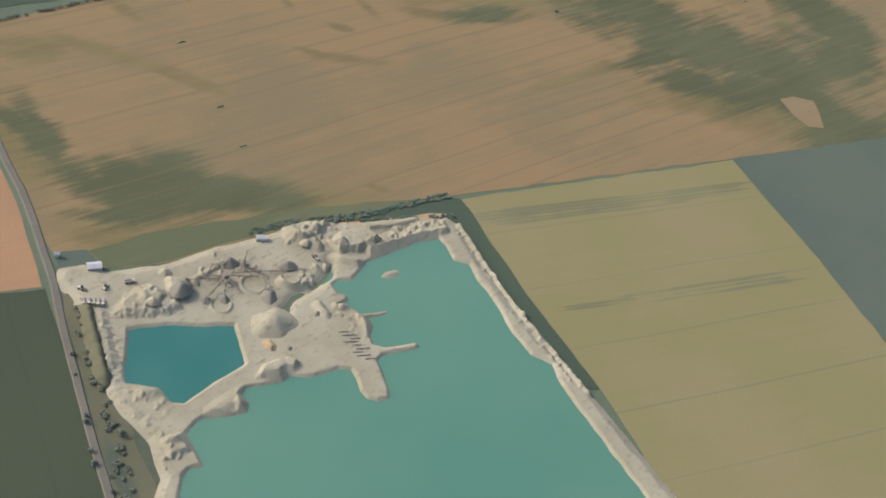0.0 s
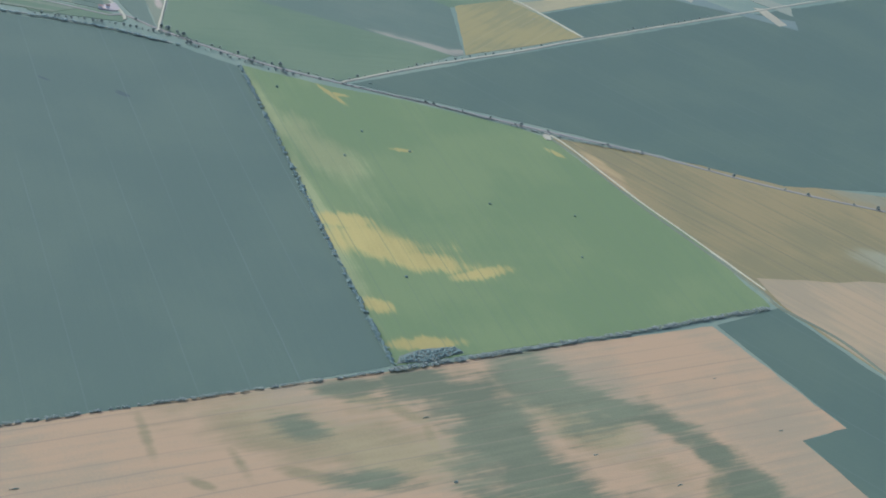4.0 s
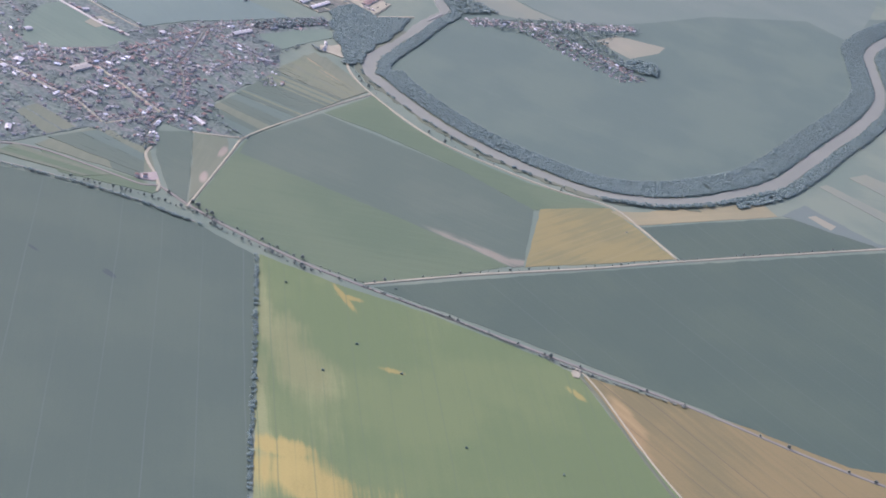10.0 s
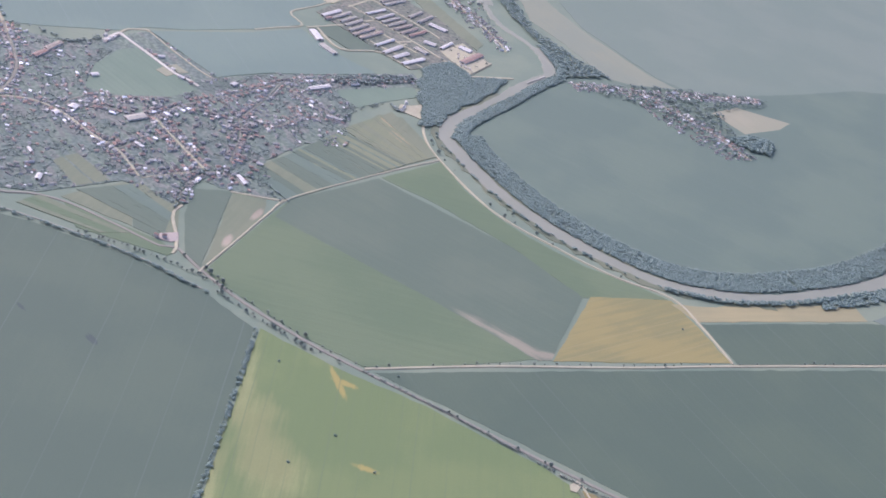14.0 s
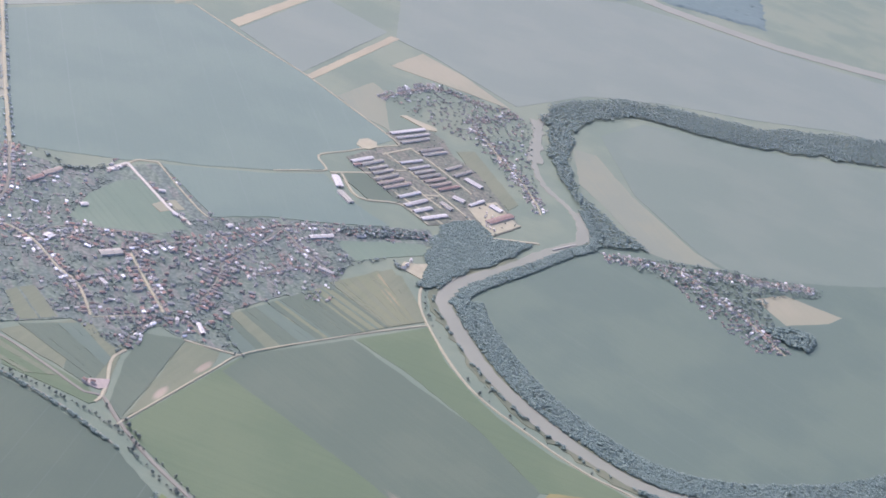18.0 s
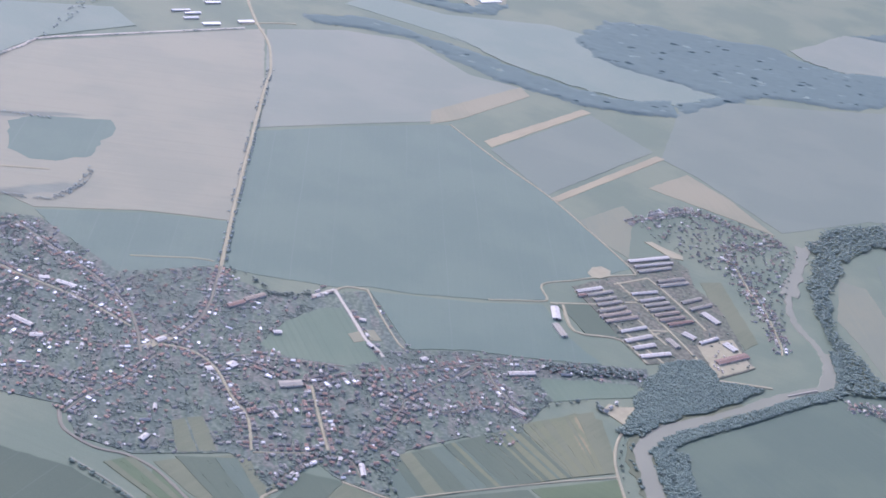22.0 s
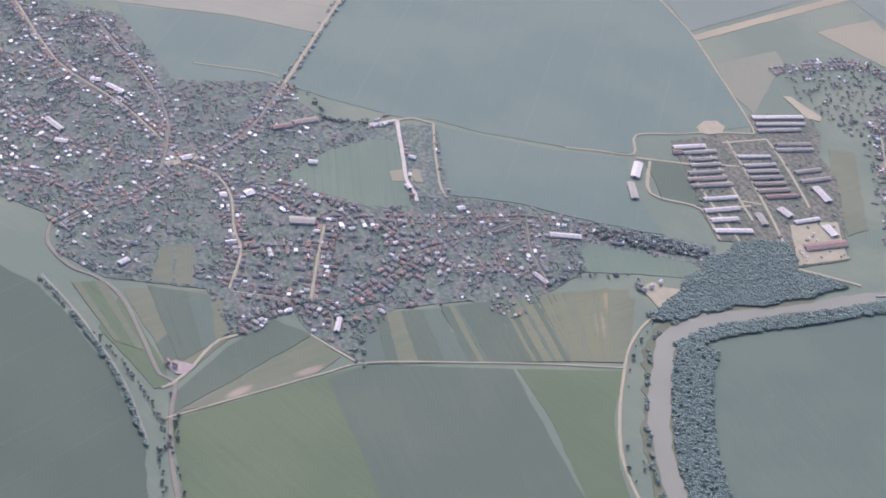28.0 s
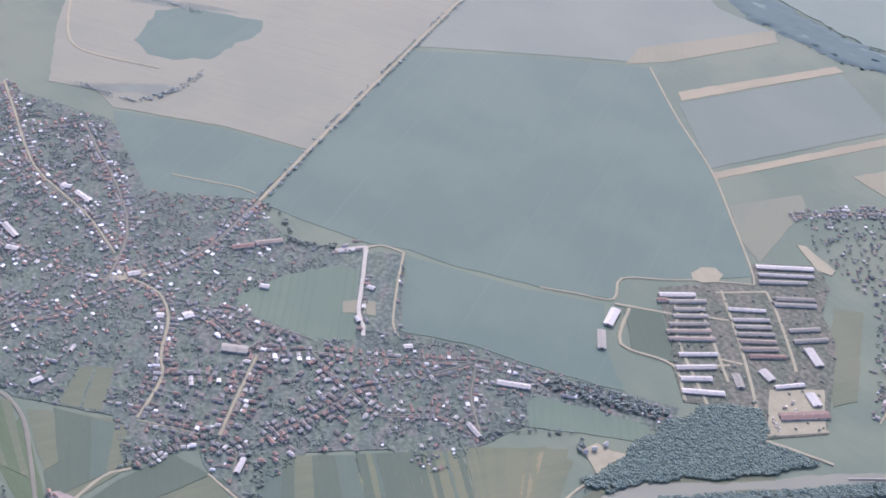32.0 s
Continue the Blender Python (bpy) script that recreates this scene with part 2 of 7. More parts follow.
M_DARK_EAST = field_mat("dark_crop_east", (0.0512, 0.0731, 0.0468), (0.0579, 0.0798, 0.0492), rows=-40.5, spacing=20, lines=0.35, line_col=(0.0839, 0.1024, 0.0781), streak=0.25)
M_GREEN = field_mat("green_crop", (0.088, 0.118, 0.044), (0.103, 0.13, 0.048), rows=ROW_GREEN, spacing=9, lines=0.55, line_col=(0.085, 0.11, 0.052), streak=0.35,
    patches=[(-16.9, 562.6, 23.2, 16.0, 3), (12.3, 553.8, 21.1, 10.0, 0), (38.0, 549.5, 16.7, 4.5, 30), (-17.8, 504.3, 4.7, 6.0, -1), (4.6, 478.0, 17.3, 4.5, 18), (4.7, 675.3, 6.4, 2.5, 5), (108.1, 708.1, 5.4, 2.5, -36), (-33.1, 735.3, 6.0, 2.5, 2), (-37.3, 734.6, 13.8, 2.0, -50), (-35.8, 580.5, 10.0, 7.0, 4)],
    patch_col=(0.225, 0.185, 0.055),
    patch2=[(-46.7, 582.3, 73.1, 8.0, -75), (-72.4, 692.2, 38.0, 4.0, -72), (-44.6, 654.3, 31.3, 15.0, -61)], patch2_col=(0.152, 0.162, 0.064), ragged=0.9)
M_GREEN_STRIP = field_mat("green_strip", (0.072, 0.1, 0.05), (0.084, 0.11, 0.055), rows=15.9, spacing=8, lines=0.15, streak=0.4)
M_DARK_STRIP = field_mat("dark_strip", (0.0662, 0.0892, 0.057), (0.0764, 0.0975, 0.0616), rows=-11.6, streak=0.5,
    patches=[(32.8, 841.4, 26.7, 5.0, -11), (58.9, 841.5, 15.3, 4.0, 20)], patch_col=(0.165, 0.15, 0.1))
M_WEEDY = field_mat("weedy_strip", (0.1, 0.112, 0.058), (0.125, 0.13, 0.068), rows=ROW_TAN, streak=0.6)
M_OLIVE = field_mat("olive_crop", (0.215, 0.19, 0.085), (0.235, 0.2, 0.1), rows=11.2, spacing=30, lines=0.6, line_col=(0.14, 0.14, 0.08), streak=0.35,
    patches=[(-2.9 - 2 * k, 251 - 2.1 * k, 58 - 7 * k, 0.75, 10) for k in range(-1, 4)] + [(27.4 + 3 * k, 206.3 - 1.7 * k, 34 - 4 * k, 0.75, 10) for k in range(3)] + [(-32.8, 193.2 + 1.6 * k, 12, 0.6, 8) for k in range(2)], patch_col=(0.165, 0.158, 0.088), ragged=1.6)
M_GREY = field_mat("grey_crop", (0.084, 0.108, 0.084), (0.098, 0.12, 0.09), rows=30, streak=0.2)
M_YELLOW = field_mat("ripe_crop", (0.168, 0.143, 0.052), (0.135, 0.125, 0.05), rows=57.0, spacing=9, lines=0.3, line_col=(0.2, 0.17, 0.08), streak=1.0)
M_BROWN = field_mat("brown_striped", (0.1552, 0.1228, 0.0488), (0.1226, 0.106, 0.0436), rows=-39.5, spacing=16, lines=0.9, line_col=(0.091, 0.0818, 0.0428), streak=0.9,
    patches=[(138.7, 692.9, 26.8, 7.0, -66)], patch_col=(0.205, 0.15, 0.062), patch2=[(321.9, 733.5, 43.8, 12.0, -24), (317.6, 642.3, 18.1, 12.0, 0)], patch2_col=(0.15, 0.14, 0.075))
M_RIPE_STRIP = field_mat("pale_ripe_crop", (0.205, 0.178, 0.086), (0.175, 0.158, 0.08), rows=40, spacing=9, lines=0.3, line_col=(0.14, 0.13, 0.07), streak=0.7)
M_TAN = field_mat("tan_stubble", (0.225, 0.166, 0.082), (0.185, 0.147, 0.077), rows=-39.5, spacing=11, lines=0.5, line_col=(0.14, 0.12, 0.07), streak=0.9)
M_ORANGE = field_mat("orange_stubble", (0.34, 0.2, 0.105), (0.3, 0.18, 0.1), rows=ROW_TAN, streak=0.4)
# the 0.05 sheen on far crops stands in for a veil of haze
M_TEAL = field_mat("teal_crop", (0.0802, 0.1155, 0.0823), (0.0898, 0.1252, 0.0877), rows=135.2, spacing=30, lines=0.25, line_col=(0.139, 0.1604, 0.139), streak=0.25, sheen=0.05)
M_PALE = field_mat("pale_stubble", (0.184, 0.1805, 0.1173), (0.1644, 0.1667, 0.1104), rows=48.9, streak=0.7, spacing=20, lines=0.3, sheen=0.05,
    patches=[(-586.4, 928.0, 31.5, 8.0, 75), (-719.6, 992.1, 65.9, 6.0, 65)], patch_col=(0.122, 0.135, 0.098))
M_INNER = field_mat("bend_crop", (0.0734, 0.1007, 0.0706), (0.0847, 0.112, 0.0753), rows=-10.2, spacing=26, lines=0.2, line_col=(0.113, 0.1319, 0.113), streak=0.25)
# lighter than the near crops: aerial haze put into the base colour
M_HAZED_CROP = field_mat("hazed_far_crop", (0.115, 0.1507, 0.1092), (0.1288, 0.1598, 0.115), rows=10, streak=0.3, sheen=0.05)
M_DULL = field_mat("dull_olive_crop", (0.098, 0.113, 0.065), (0.116, 0.126, 0.073), rows=92.7, streak=0.8,
    patches=[(-149.6, 820.3, 7.1, 3.0, 102), (-150.2, 863.4, 6.9, 2.0, 92)], patch_col=(0.21, 0.175, 0.12))
M_PLOT_OLIVE = field_mat("olive_plot", (0.104, 0.121, 0.066), (0.122, 0.13, 0.07), rows=92.7, streak=0.9, patches=[(-118, 1040, 9, 3, 150), (-135, 1058, 8, 2.5, 150)], patch_col=(0.16, 0.14, 0.075))
M_DULL_RIPE = field_mat("dull_ripe_crop", (0.1748, 0.1702, 0.1058), (0.1955, 0.184, 0.115), rows=-34.3, streak=0.6)
M_CRESCENT = field_mat("crescent_crop", (0.15, 0.156, 0.1), (0.135, 0.148, 0.1), rows=-40, streak=0.5)
M_MEADOW = field_mat("mown_meadow", (0.0911, 0.1256, 0.0818), (0.1042, 0.1376, 0.0884), rows=-25, spacing=5, lines=0.25, streak=0.5)
# the next three crops carry haze as a lighter, greyer base colour
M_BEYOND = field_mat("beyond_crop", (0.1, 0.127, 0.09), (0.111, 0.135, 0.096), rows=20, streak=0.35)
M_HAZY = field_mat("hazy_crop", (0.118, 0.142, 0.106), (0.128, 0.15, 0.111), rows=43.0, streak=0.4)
M_HAZED_PALE = field_mat("hazed_pale_crop", (0.1314, 0.1519, 0.1079), (0.1471, 0.1627, 0.115), rows=43.0, streak=0.4, sheen=0.05)
M_BARE = field_mat("bare_soil", (0.2376, 0.176, 0.0986), (0.2156, 0.1602, 0.088), rows=25, streak=0.5)
M_PINK = field_mat("bare_strip", (0.2348, 0.2093, 0.1263), (0.2076, 0.1863, 0.1139), rows=93.9, streak=0.6)
M_FARM = parcel_mat("farm_ground", [(0.1075, 0.1178, 0.0826), (0.1221, 0.1221, 0.0892), (0.1015, 0.1135, 0.0793), (0.1333, 0.129, 0.0949), (0.1118, 0.117, 0.0842)], -21.3, 9.0, 2.5)
M_GARDEN = parcel_mat("garden_plots", [(0.075, 0.1, 0.07), (0.1, 0.13, 0.07), (0.085, 0.1, 0.075), (0.16, 0.15, 0.09), (0.06, 0.085, 0.06), (0.13, 0.14, 0.08)], -6.3, 4.0, 7)
M_PLOTS = parcel_mat("village_plots", [(0.102, 0.128, 0.103), (0.112, 0.139, 0.103), (0.106, 0.13, 0.105), (0.12, 0.138, 0.108), (0.098, 0.124, 0.1), (0.114, 0.143, 0.105), (0.132, 0.138, 0.114)], -33.0, 5.0, 3)
M_QUARRY_ROAD = plain_mat("dusty_road", (0.165, 0.15, 0.118), (0.135, 0.125, 0.1), 0.12, 0.95, 0.2)
M_NEW_STREET = plain_mat("fresh_gravel", (0.4, 0.37, 0.29), (0.33, 0.305, 0.24), 0.15, 0.95, 0.2)
M_YARD = plain_mat("trodden_earth", (0.3, 0.25, 0.2), (0.22, 0.19, 0.155), 0.08, 0.95, 0.2)
M_DIRT = plain_mat("dirt_track", (0.2815, 0.2594, 0.1645), (0.2309, 0.2119, 0.1361), 0.15, 0.95, 0.2)
M_ASPHALT = plain_mat("worn_asphalt", (0.1687, 0.1596, 0.1159), (0.1428, 0.1344, 0.0989), 0.1, 0.9, 0.3)
M_LAKE = water_mat("turquoise_water", (0.085, 0.205, 0.145), (0.108, 0.225, 0.155), 0.012, 0.2)
M_POND = water_mat("deep_pond_water", (0.034, 0.142, 0.12), (0.045, 0.155, 0.13), 0.03, 0.15)
M_RIVER = water_mat("silty_river_water", (0.1254, 0.1307, 0.0871), (0.1401, 0.1442, 0.0964), 0.02, 0.75)
M_BANK = field_mat("weedy_bank", (0.088, 0.1, 0.058), (0.108, 0.116, 0.066), rows=20, streak=0.5)
M_LEAF = plain_mat("tree_leaves", (0.066, 0.1, 0.076), (0.076, 0.11, 0.081), 0.35, 0.8, 0.2, 0.0, island=True, rand=0.2, sheen=0.1)
M_LEAF_TREE = plain_mat("row_tree_leaves", (0.075, 0.095, 0.07), (0.095, 0.113, 0.08), 0.5, 0.8, 0.2, 0.0, rand=0.4, sheen=0.2)
# paler and bluer than M_LEAF: haze put into the leaf colour and sheen
M_HAZED_LEAF = plain_mat("hazed_leaves", (0.112, 0.152, 0.134), (0.121, 0.16, 0.139), 0.2, 0.85, 0.2, 0.0, island=True, rand=0.08, sheen=0.25)
# the far woods' roof of leaves, with haze mixed into its base colour
M_HAZED_CANOPY = plain_mat("hazed_canopy", (0.1049, 0.138, 0.122), (0.1134, 0.1466, 0.1284), 0.03, 0.95, 0.05, 0.0, fine=3.0)
M_GARDEN_LEAF = plain_mat("garden_leaves", (0.073, 0.0986, 0.0792), (0.0845, 0.1091, 0.0854), 0.3, 0.85, 0.2, 0.0, island=True, rand=0.3, sheen=0.1)
M_SCRUB = plain_mat("scrub_leaves", (0.045, 0.062, 0.038), (0.075, 0.086, 0.05), 0.3, 0.85, 0.2, 0.0, island=True, rand=0.6, sheen=0.2)
M_TRUNK = plain_mat("bark", (0.09, 0.07, 0.055), (0.13, 0.1, 0.08), 2.0, 0.9)


# ---- geometry helpers ----
def part(name, bm, material, parent, label=""):
    """Links a bmesh (or a ready mesh) as one mesh object under a thing or a part."""
    if isinstance(bm, bpy.types.Mesh):
        me = bm
    else:
        me = bpy.data.meshes.new(name)
        bm.to_mesh(me)
        bm.free()
        me.materials.append(material)
    ob = new(name, me)
    ob.parent = parent
    if label:
        ob["label"] = label
    return ob


def box(bm, x0, y0, z0, x1, y1, z1, m=None):
    vs = [bm.verts.new((x, y, z)) for z in (z0, z1) for x, y in ((x0, y0), (x1, y0), (x1, y1), (x0, y1))]
    for f in ((3, 2, 1, 0), (4, 5, 6, 7), (0, 1, 5, 4), (1, 2, 6, 5), (2, 3, 7, 6), (3, 0, 4, 7)):
        bm.faces.new([vs[i] for i in f])
    if m is not None:
        bmesh.ops.transform(bm, matrix=m, verts=vs)
    return vs


def beam(bm, a, b, w, h):
    """A straight bar from a to b."""
    a, b = Vector(a), Vector(b)
    d = b - a
    q = d.to_track_quat("X", "Z").to_matrix().to_4x4()
    box(bm, 0, -w / 2, -h / 2, d.length, w / 2, h / 2, Matrix.Translation(a) @ q)


def smooth_line(pts, step=6.0):
    """A Catmull-Rom line through the points, cut into even steps."""
    p = np.array(pts, float)
    p = np.vstack([2 * p[0] - p[1], p, 2 * p[-1] - p[-2]])
    out = []
    for i in range(1, len(p) - 2):
        n = max(2, int(np.hypot(*(p[i + 1] - p[i])) / step))
        for k in range(n):
            t = k / n
            out.append(0.5 * (2 * p[i] + (p[i + 1] - p[i - 1]) * t + (2 * p[i - 1] - 5 * p[i] + 4 * p[i + 1] - p[i + 2]) * t * t + (3 * p[i] - 3 * p[i + 1] + p[i + 2] - p[i - 1]) * t ** 3))
    out.append(p[-2])
    return np.array(out)


def inside(poly, x, y):
    """Which of the points lie in the polygon."""
    q = np.array(poly, float)
    r = np.zeros(np.shape(x), bool)
    for (x0, y0), (x1, y1) in zip(q, np.roll(q, -1, 0)):
        c = (y0 > y) != (y1 > y)
        r ^= c & (x < (x1 - x0) * (y - y0) / (y1 - y0 + 1e-12) + x0)
    return r


def line_dist(pts, x, y, closed=False):
    """The distance of points from a line."""
    q = np.array(pts, float)
    q = np.vstack([q, q[:1]]) if closed else q
    d = np.full(np.shape(x), 1e9)
    for (x0, y0), (x1, y1) in zip(q[:-1], q[1:]):
        l = (x1 - x0) ** 2 + (y1 - y0) ** 2 + 1e-9
        t = np.clip(((x - x0) * (x1 - x0) + (y - y0) * (y1 - y0)) / l, 0, 1)
        d = np.minimum(d, np.hypot(x - x0 - t * (x1 - x0), y - y0 - t * (y1 - y0)))
    return d


def ragged(pts, step=7.0, amount=0.35):
    """The outline with its edges cut into steps that waver a little."""
    out = []
    for i, a in enumerate(pts):
        b = pts[(i + 1) % len(pts)]
        n = min(60, max(1, int(math.dist(a, b) / step)))
        for k in range(n):
            w = amount if k else 0.0
            out.append((a[0] + (b[0] - a[0]) * k / n + RNG.normal(0, w), a[1] + (b[1] - a[1]) * k / n + RNG.normal(0, w)))
    return out


LAYER = [0.10]


def field(pts, material, label, name="field", category="field", z=None, amount=0.35):
    """A stand of crop or a piece of ground: a low slab with a wavering edge."""
    LAYER[0] += 0.003
    z = z or LAYER[0]
    pts = ragged(pts, amount=amount)
    n = len(pts)
    me = bpy.data.meshes.new(name)
    area = sum(a[0] * b[1] - b[0] * a[1] for a, b in zip(pts, pts[1:] + pts[:1]))
    pts = pts if area > 0 else pts[::-1]
    me.from_pydata([(x, y, z) for x, y in pts] + [(x, y, -0.05) for x, y in pts], [],
                   [list(range(n))] + [(i, n + i, n + (i + 1) % n, (i + 1) % n) for i in range(n)])
    me.materials.append(material)
    return tagged(new(name, me), label, category, kind="structure")


def strip(name, pts, width, material, label, category="road", z=0.36, step=5.0, waver=0.12, vary=0.0):
    """A band along a smooth line, with shoulders that fall to the ground."""
    LAYER[0] += 0.001
    z += LAYER[0] * 0.3
    p = smooth_line(pts, step)
    d = np.gradient(p, axis=0)
    d /= np.hypot(*d.T)[:, None] + 1e-9
    nrm = np.c_[-d[:, 1], d[:, 0]]
    k = np.arange(len(p))
    wl = width / 2 + RNG.normal(0, waver * width * 0.3, len(p)) + vary * np.sin(k * 0.37)
    wr = width / 2 + RNG.normal(0, waver * width * 0.3, len(p)) + vary * np.sin(k * 0.29 + 2)
    cols = [(p + nrm * (wl + 0.5)[:, None], 0.0), (p + nrm * wl[:, None], z), (p - nrm * wr[:, None], z), (p - nrm * (wr + 0.5)[:, None], 0.0)]
    vs = [(*q, h) for i in range(len(p)) for q, h in ((c[0][i], c[1]) for c in cols)]
    fs = [(4 * i + j + 1, 4 * i + j, 4 * i + 4 + j, 4 * i + 5 + j) for i in range(len(p) - 1) for j in range(3)]
    me = bpy.data.meshes.new(name)
    me.from_pydata(vs, [], fs)
    me.materials.append(material)
    return tagged(new(name, me), label, category, kind="structure")


def raw_mesh(name, v, f, materials, mat_index=None, smooth=False):
    """A mesh from arrays of triangles or quads."""
    me = bpy.data.meshes.new(name)
    k = f.shape[1]
    me.vertices.add(len(v))
    me.vertices.foreach_set("co", np.ascontiguousarray(v, dtype=np.float32).ravel())
    me.loops.add(f.size)
    me.loops.foreach_set("vertex_index", np.ascontiguousarray(f, dtype=np.int32).ravel())
    me.polygons.add(len(f))
    me.polygons.foreach_set("loop_start", np.arange(0, f.size, k, dtype=np.int32))
    me.polygons.foreach_set("loop_total", np.full(len(f), k, dtype=np.int32))
    for m in materials:
        me.materials.append(m)
    if mat_index is not None:
        me.polygons.foreach_set("material_index", np.ascontiguousarray(mat_index, dtype=np.int32))
    me.polygons.foreach_set("use_smooth", np.full(len(f), smooth))
    me.update(calc_edges=True)
    return me


def ico():
    bm = bmesh.new()
    bmesh.ops.create_icosphere(bm, subdivisions=1, radius=1.0)
    v = np.array([x.co[:] for x in bm.verts])
    f = np.array([[x.index for x in fc.verts] for fc in bm.faces])
    bm.free()
    return v, f


ICO_V, ICO_F = ico()


def clumps(centres, radii, rng, tall=0.85):
    """Many small uneven leaf clumps as one set of triangles."""
    n = len(centres)
    s = rng.uniform(0.72, 1.28, (n, len(ICO_V), 1))
    a = rng.uniform(0, 6.28, n)
    c, q = np.cos(a)[:, None], np.sin(a)[:, None]
    v = ICO_V[None] * s * np.reshape(radii, (-1, 1, 1))
    v = np.stack([v[..., 0] * c - v[..., 1] * q, v[..., 0] * q + v[..., 1] * c, v[..., 2] * tall], -1) + np.asarray(centres)[:, None]
    f = ICO_F[None] + (np.arange(n) * len(ICO_V))[:, None, None]
    return v.reshape(-1, 3), f.reshape(-1, 3)


def crown_points(rng, n, rad, h0, h1):
    """Clump centres of a crown: wide in the middle, open at the edge."""
    u = rng.uniform(0, 1, n)
    r = rad * np.sqrt(rng.uniform(0.02, 1, n)) * (0.45 + 0.75 * np.sin(np.pi * (0.15 + 0.8 * u)))
    a = rng.uniform(0, 6.28, n)
    return np.c_[r * np.cos(a), r * np.sin(a), h0 + (h1 - h0) * u]


def wood(name, spots, size, material, label, category="woodland", per=9, spread=0.13, deep=0.04, flat=0.3, high=0.58):
    """Trees that stand too close to count, as one mesh of leaf clumps on short trunks."""
    rng = np.random.default_rng(len(spots) + 11)
    per = int(per * 1.5)
    cs, rs, tv, tf = [], [], [], []
    for x, y in spots:
        k = size * rng.uniform(1 - spread, 1 + spread)
        c = crown_points(rng, per, 0.5 * k, (high - deep) * k, (high + deep) * k)
        cs.append(c + (x, y, 0))
        rs.append(rng.uniform(0.22, 0.36, per) * k)
        i = len(tv)
        w = 0.04 * k
        tv += [(x - w, y - w, 0), (x + w, y - w, 0), (x, y + w, 0), (x, y, high * 0.75 * k)]
        tf += [(i, i + 1, i + 3), (i + 1, i + 2, i + 3), (i + 2, i, i + 3)]
    v, f = clumps(np.vstack(cs), np.hstack(rs), rng, flat)
    allv = np.vstack([v, np.array(tv)])
    allf = np.vstack([f, np.array(tf) + len(v)])
    mi = np.r_[np.zeros(len(f)), np.ones(len(tf))]
    return tagged(new(name, raw_mesh(name, allv, allf, [material, M_TRUNK], mi, True)), label, category, kind="stuff")


def canopy(name, poly, high, material, label, cell=4.0, gaps=-9.0):
    """A far wood whose crowns close into one uneven roof of leaves."""
    rng = np.random.default_rng(len(poly) + 5)
    q = np.array(poly)
    (x0, y0), (x1, y1) = q.min(0) - cell, q.max(0) + cell
    gx, gy = np.meshgrid(np.arange(x0, x1, cell), np.arange(y0, y1, cell), indexing="ij")
    gx = gx + rng.uniform(-0.42, 0.42, gx.shape) * cell
    gy = gy + rng.uniform(-0.42, 0.42, gy.shape) * cell
    lump = np.sin(gx * 0.071 + 1.3 * np.sin(gy * 0.043)) + np.sin(gy * 0.083 - 1.7 * np.sin(gx * 0.037)) + rng.normal(0, 0.35, gx.shape)
    stands = inside(poly, gx.ravel(), gy.ravel()).reshape(gx.shape) & (lump > gaps)
    core = stands.copy()
    core[1:-1, 1:-1] &= stands[:-2, 1:-1] & stands[2:, 1:-1] & stands[1:-1, :-2] & stands[1:-1, 2:]
    z = np.where(core, high * (1 + 0.06 * lump) + rng.normal(0, 0.07, gx.shape), np.where(stands, high * rng.uniform(0.5, 0.85, gx.shape), 0.0))
    ids = np.arange(gx.size).reshape(gx.shape)
    a, b, c, d = ids[:-1, :-1].ravel(), ids[1:, :-1].ravel(), ids[1:, 1:].ravel(), ids[:-1, 1:].ravel()
    s = stands.ravel()
    keep = s[a] | s[b] | s[c] | s[d]
    f = np.vstack([np.c_[a, b, c][keep], np.c_[a, c, d][keep]])
    used, f = np.unique(f, return_inverse=True)
    v = np.c_[gx.ravel(), gy.ravel(), z.ravel()][used]
    return tagged(new(name, raw_mesh(name, v, f.reshape(-1, 3), [material], None, True)), label, "woodland", kind="stuff")


def fill(poly, spacing, rng, jitter=0.45):
    """Spots spread unevenly over a polygon."""
    q = np.array(poly)
    (x0, y0), (x1, y1) = q.min(0), q.max(0)
    gx, gy = np.meshgrid(np.arange(x0, x1, spacing), np.arange(y0, y1, spacing))
    gx = gx.ravel() + rng.uniform(-1, 1, gx.size) * spacing * jitter
    gy = gy.ravel() + rng.uniform(-1, 1, gy.size) * spacing * jitter
    k = inside(poly, gx, gy)
    return np.c_[gx[k], gy[k]]


def beside(pts, lo, hi, gap, rng, side=1, keep=1.0, step=4.0):
    """Spots in a band along a line, on its left (side 1) or right (-1)."""
    p = smooth_line(pts, step)
    d = np.gradient(p, axis=0)
    ln = np.hypot(*d.T)
    d /= ln[:, None] + 1e-9
    nrm = np.c_[-d[:, 1], d[:, 0]] * side
    out = []
    for i in range(len(p)):
        n = rng.poisson(ln[i] * (hi - lo + gap * 0.5) / gap ** 2)
        for _ in range(n):
            if rng.uniform() < keep:
                out.append(p[i] + nrm[i] * rng.uniform(lo, hi) + d[i] * rng.uniform(-0.5, 0.5) * ln[i])
    return out


# ---- the plain and its fields ----
ground = bpy.data.meshes.new("ground")
ground.from_pydata([(-9000, -4000, 0), (7000, -4000, 0), (7000, 9000, 0), (-9000, 9000, 0)], [], [(0, 1, 2, 3)])
ground.materials.append(M_GROUND)
tagged(new("ground", ground), "flat green farmland plain", "ground", kind="structure")

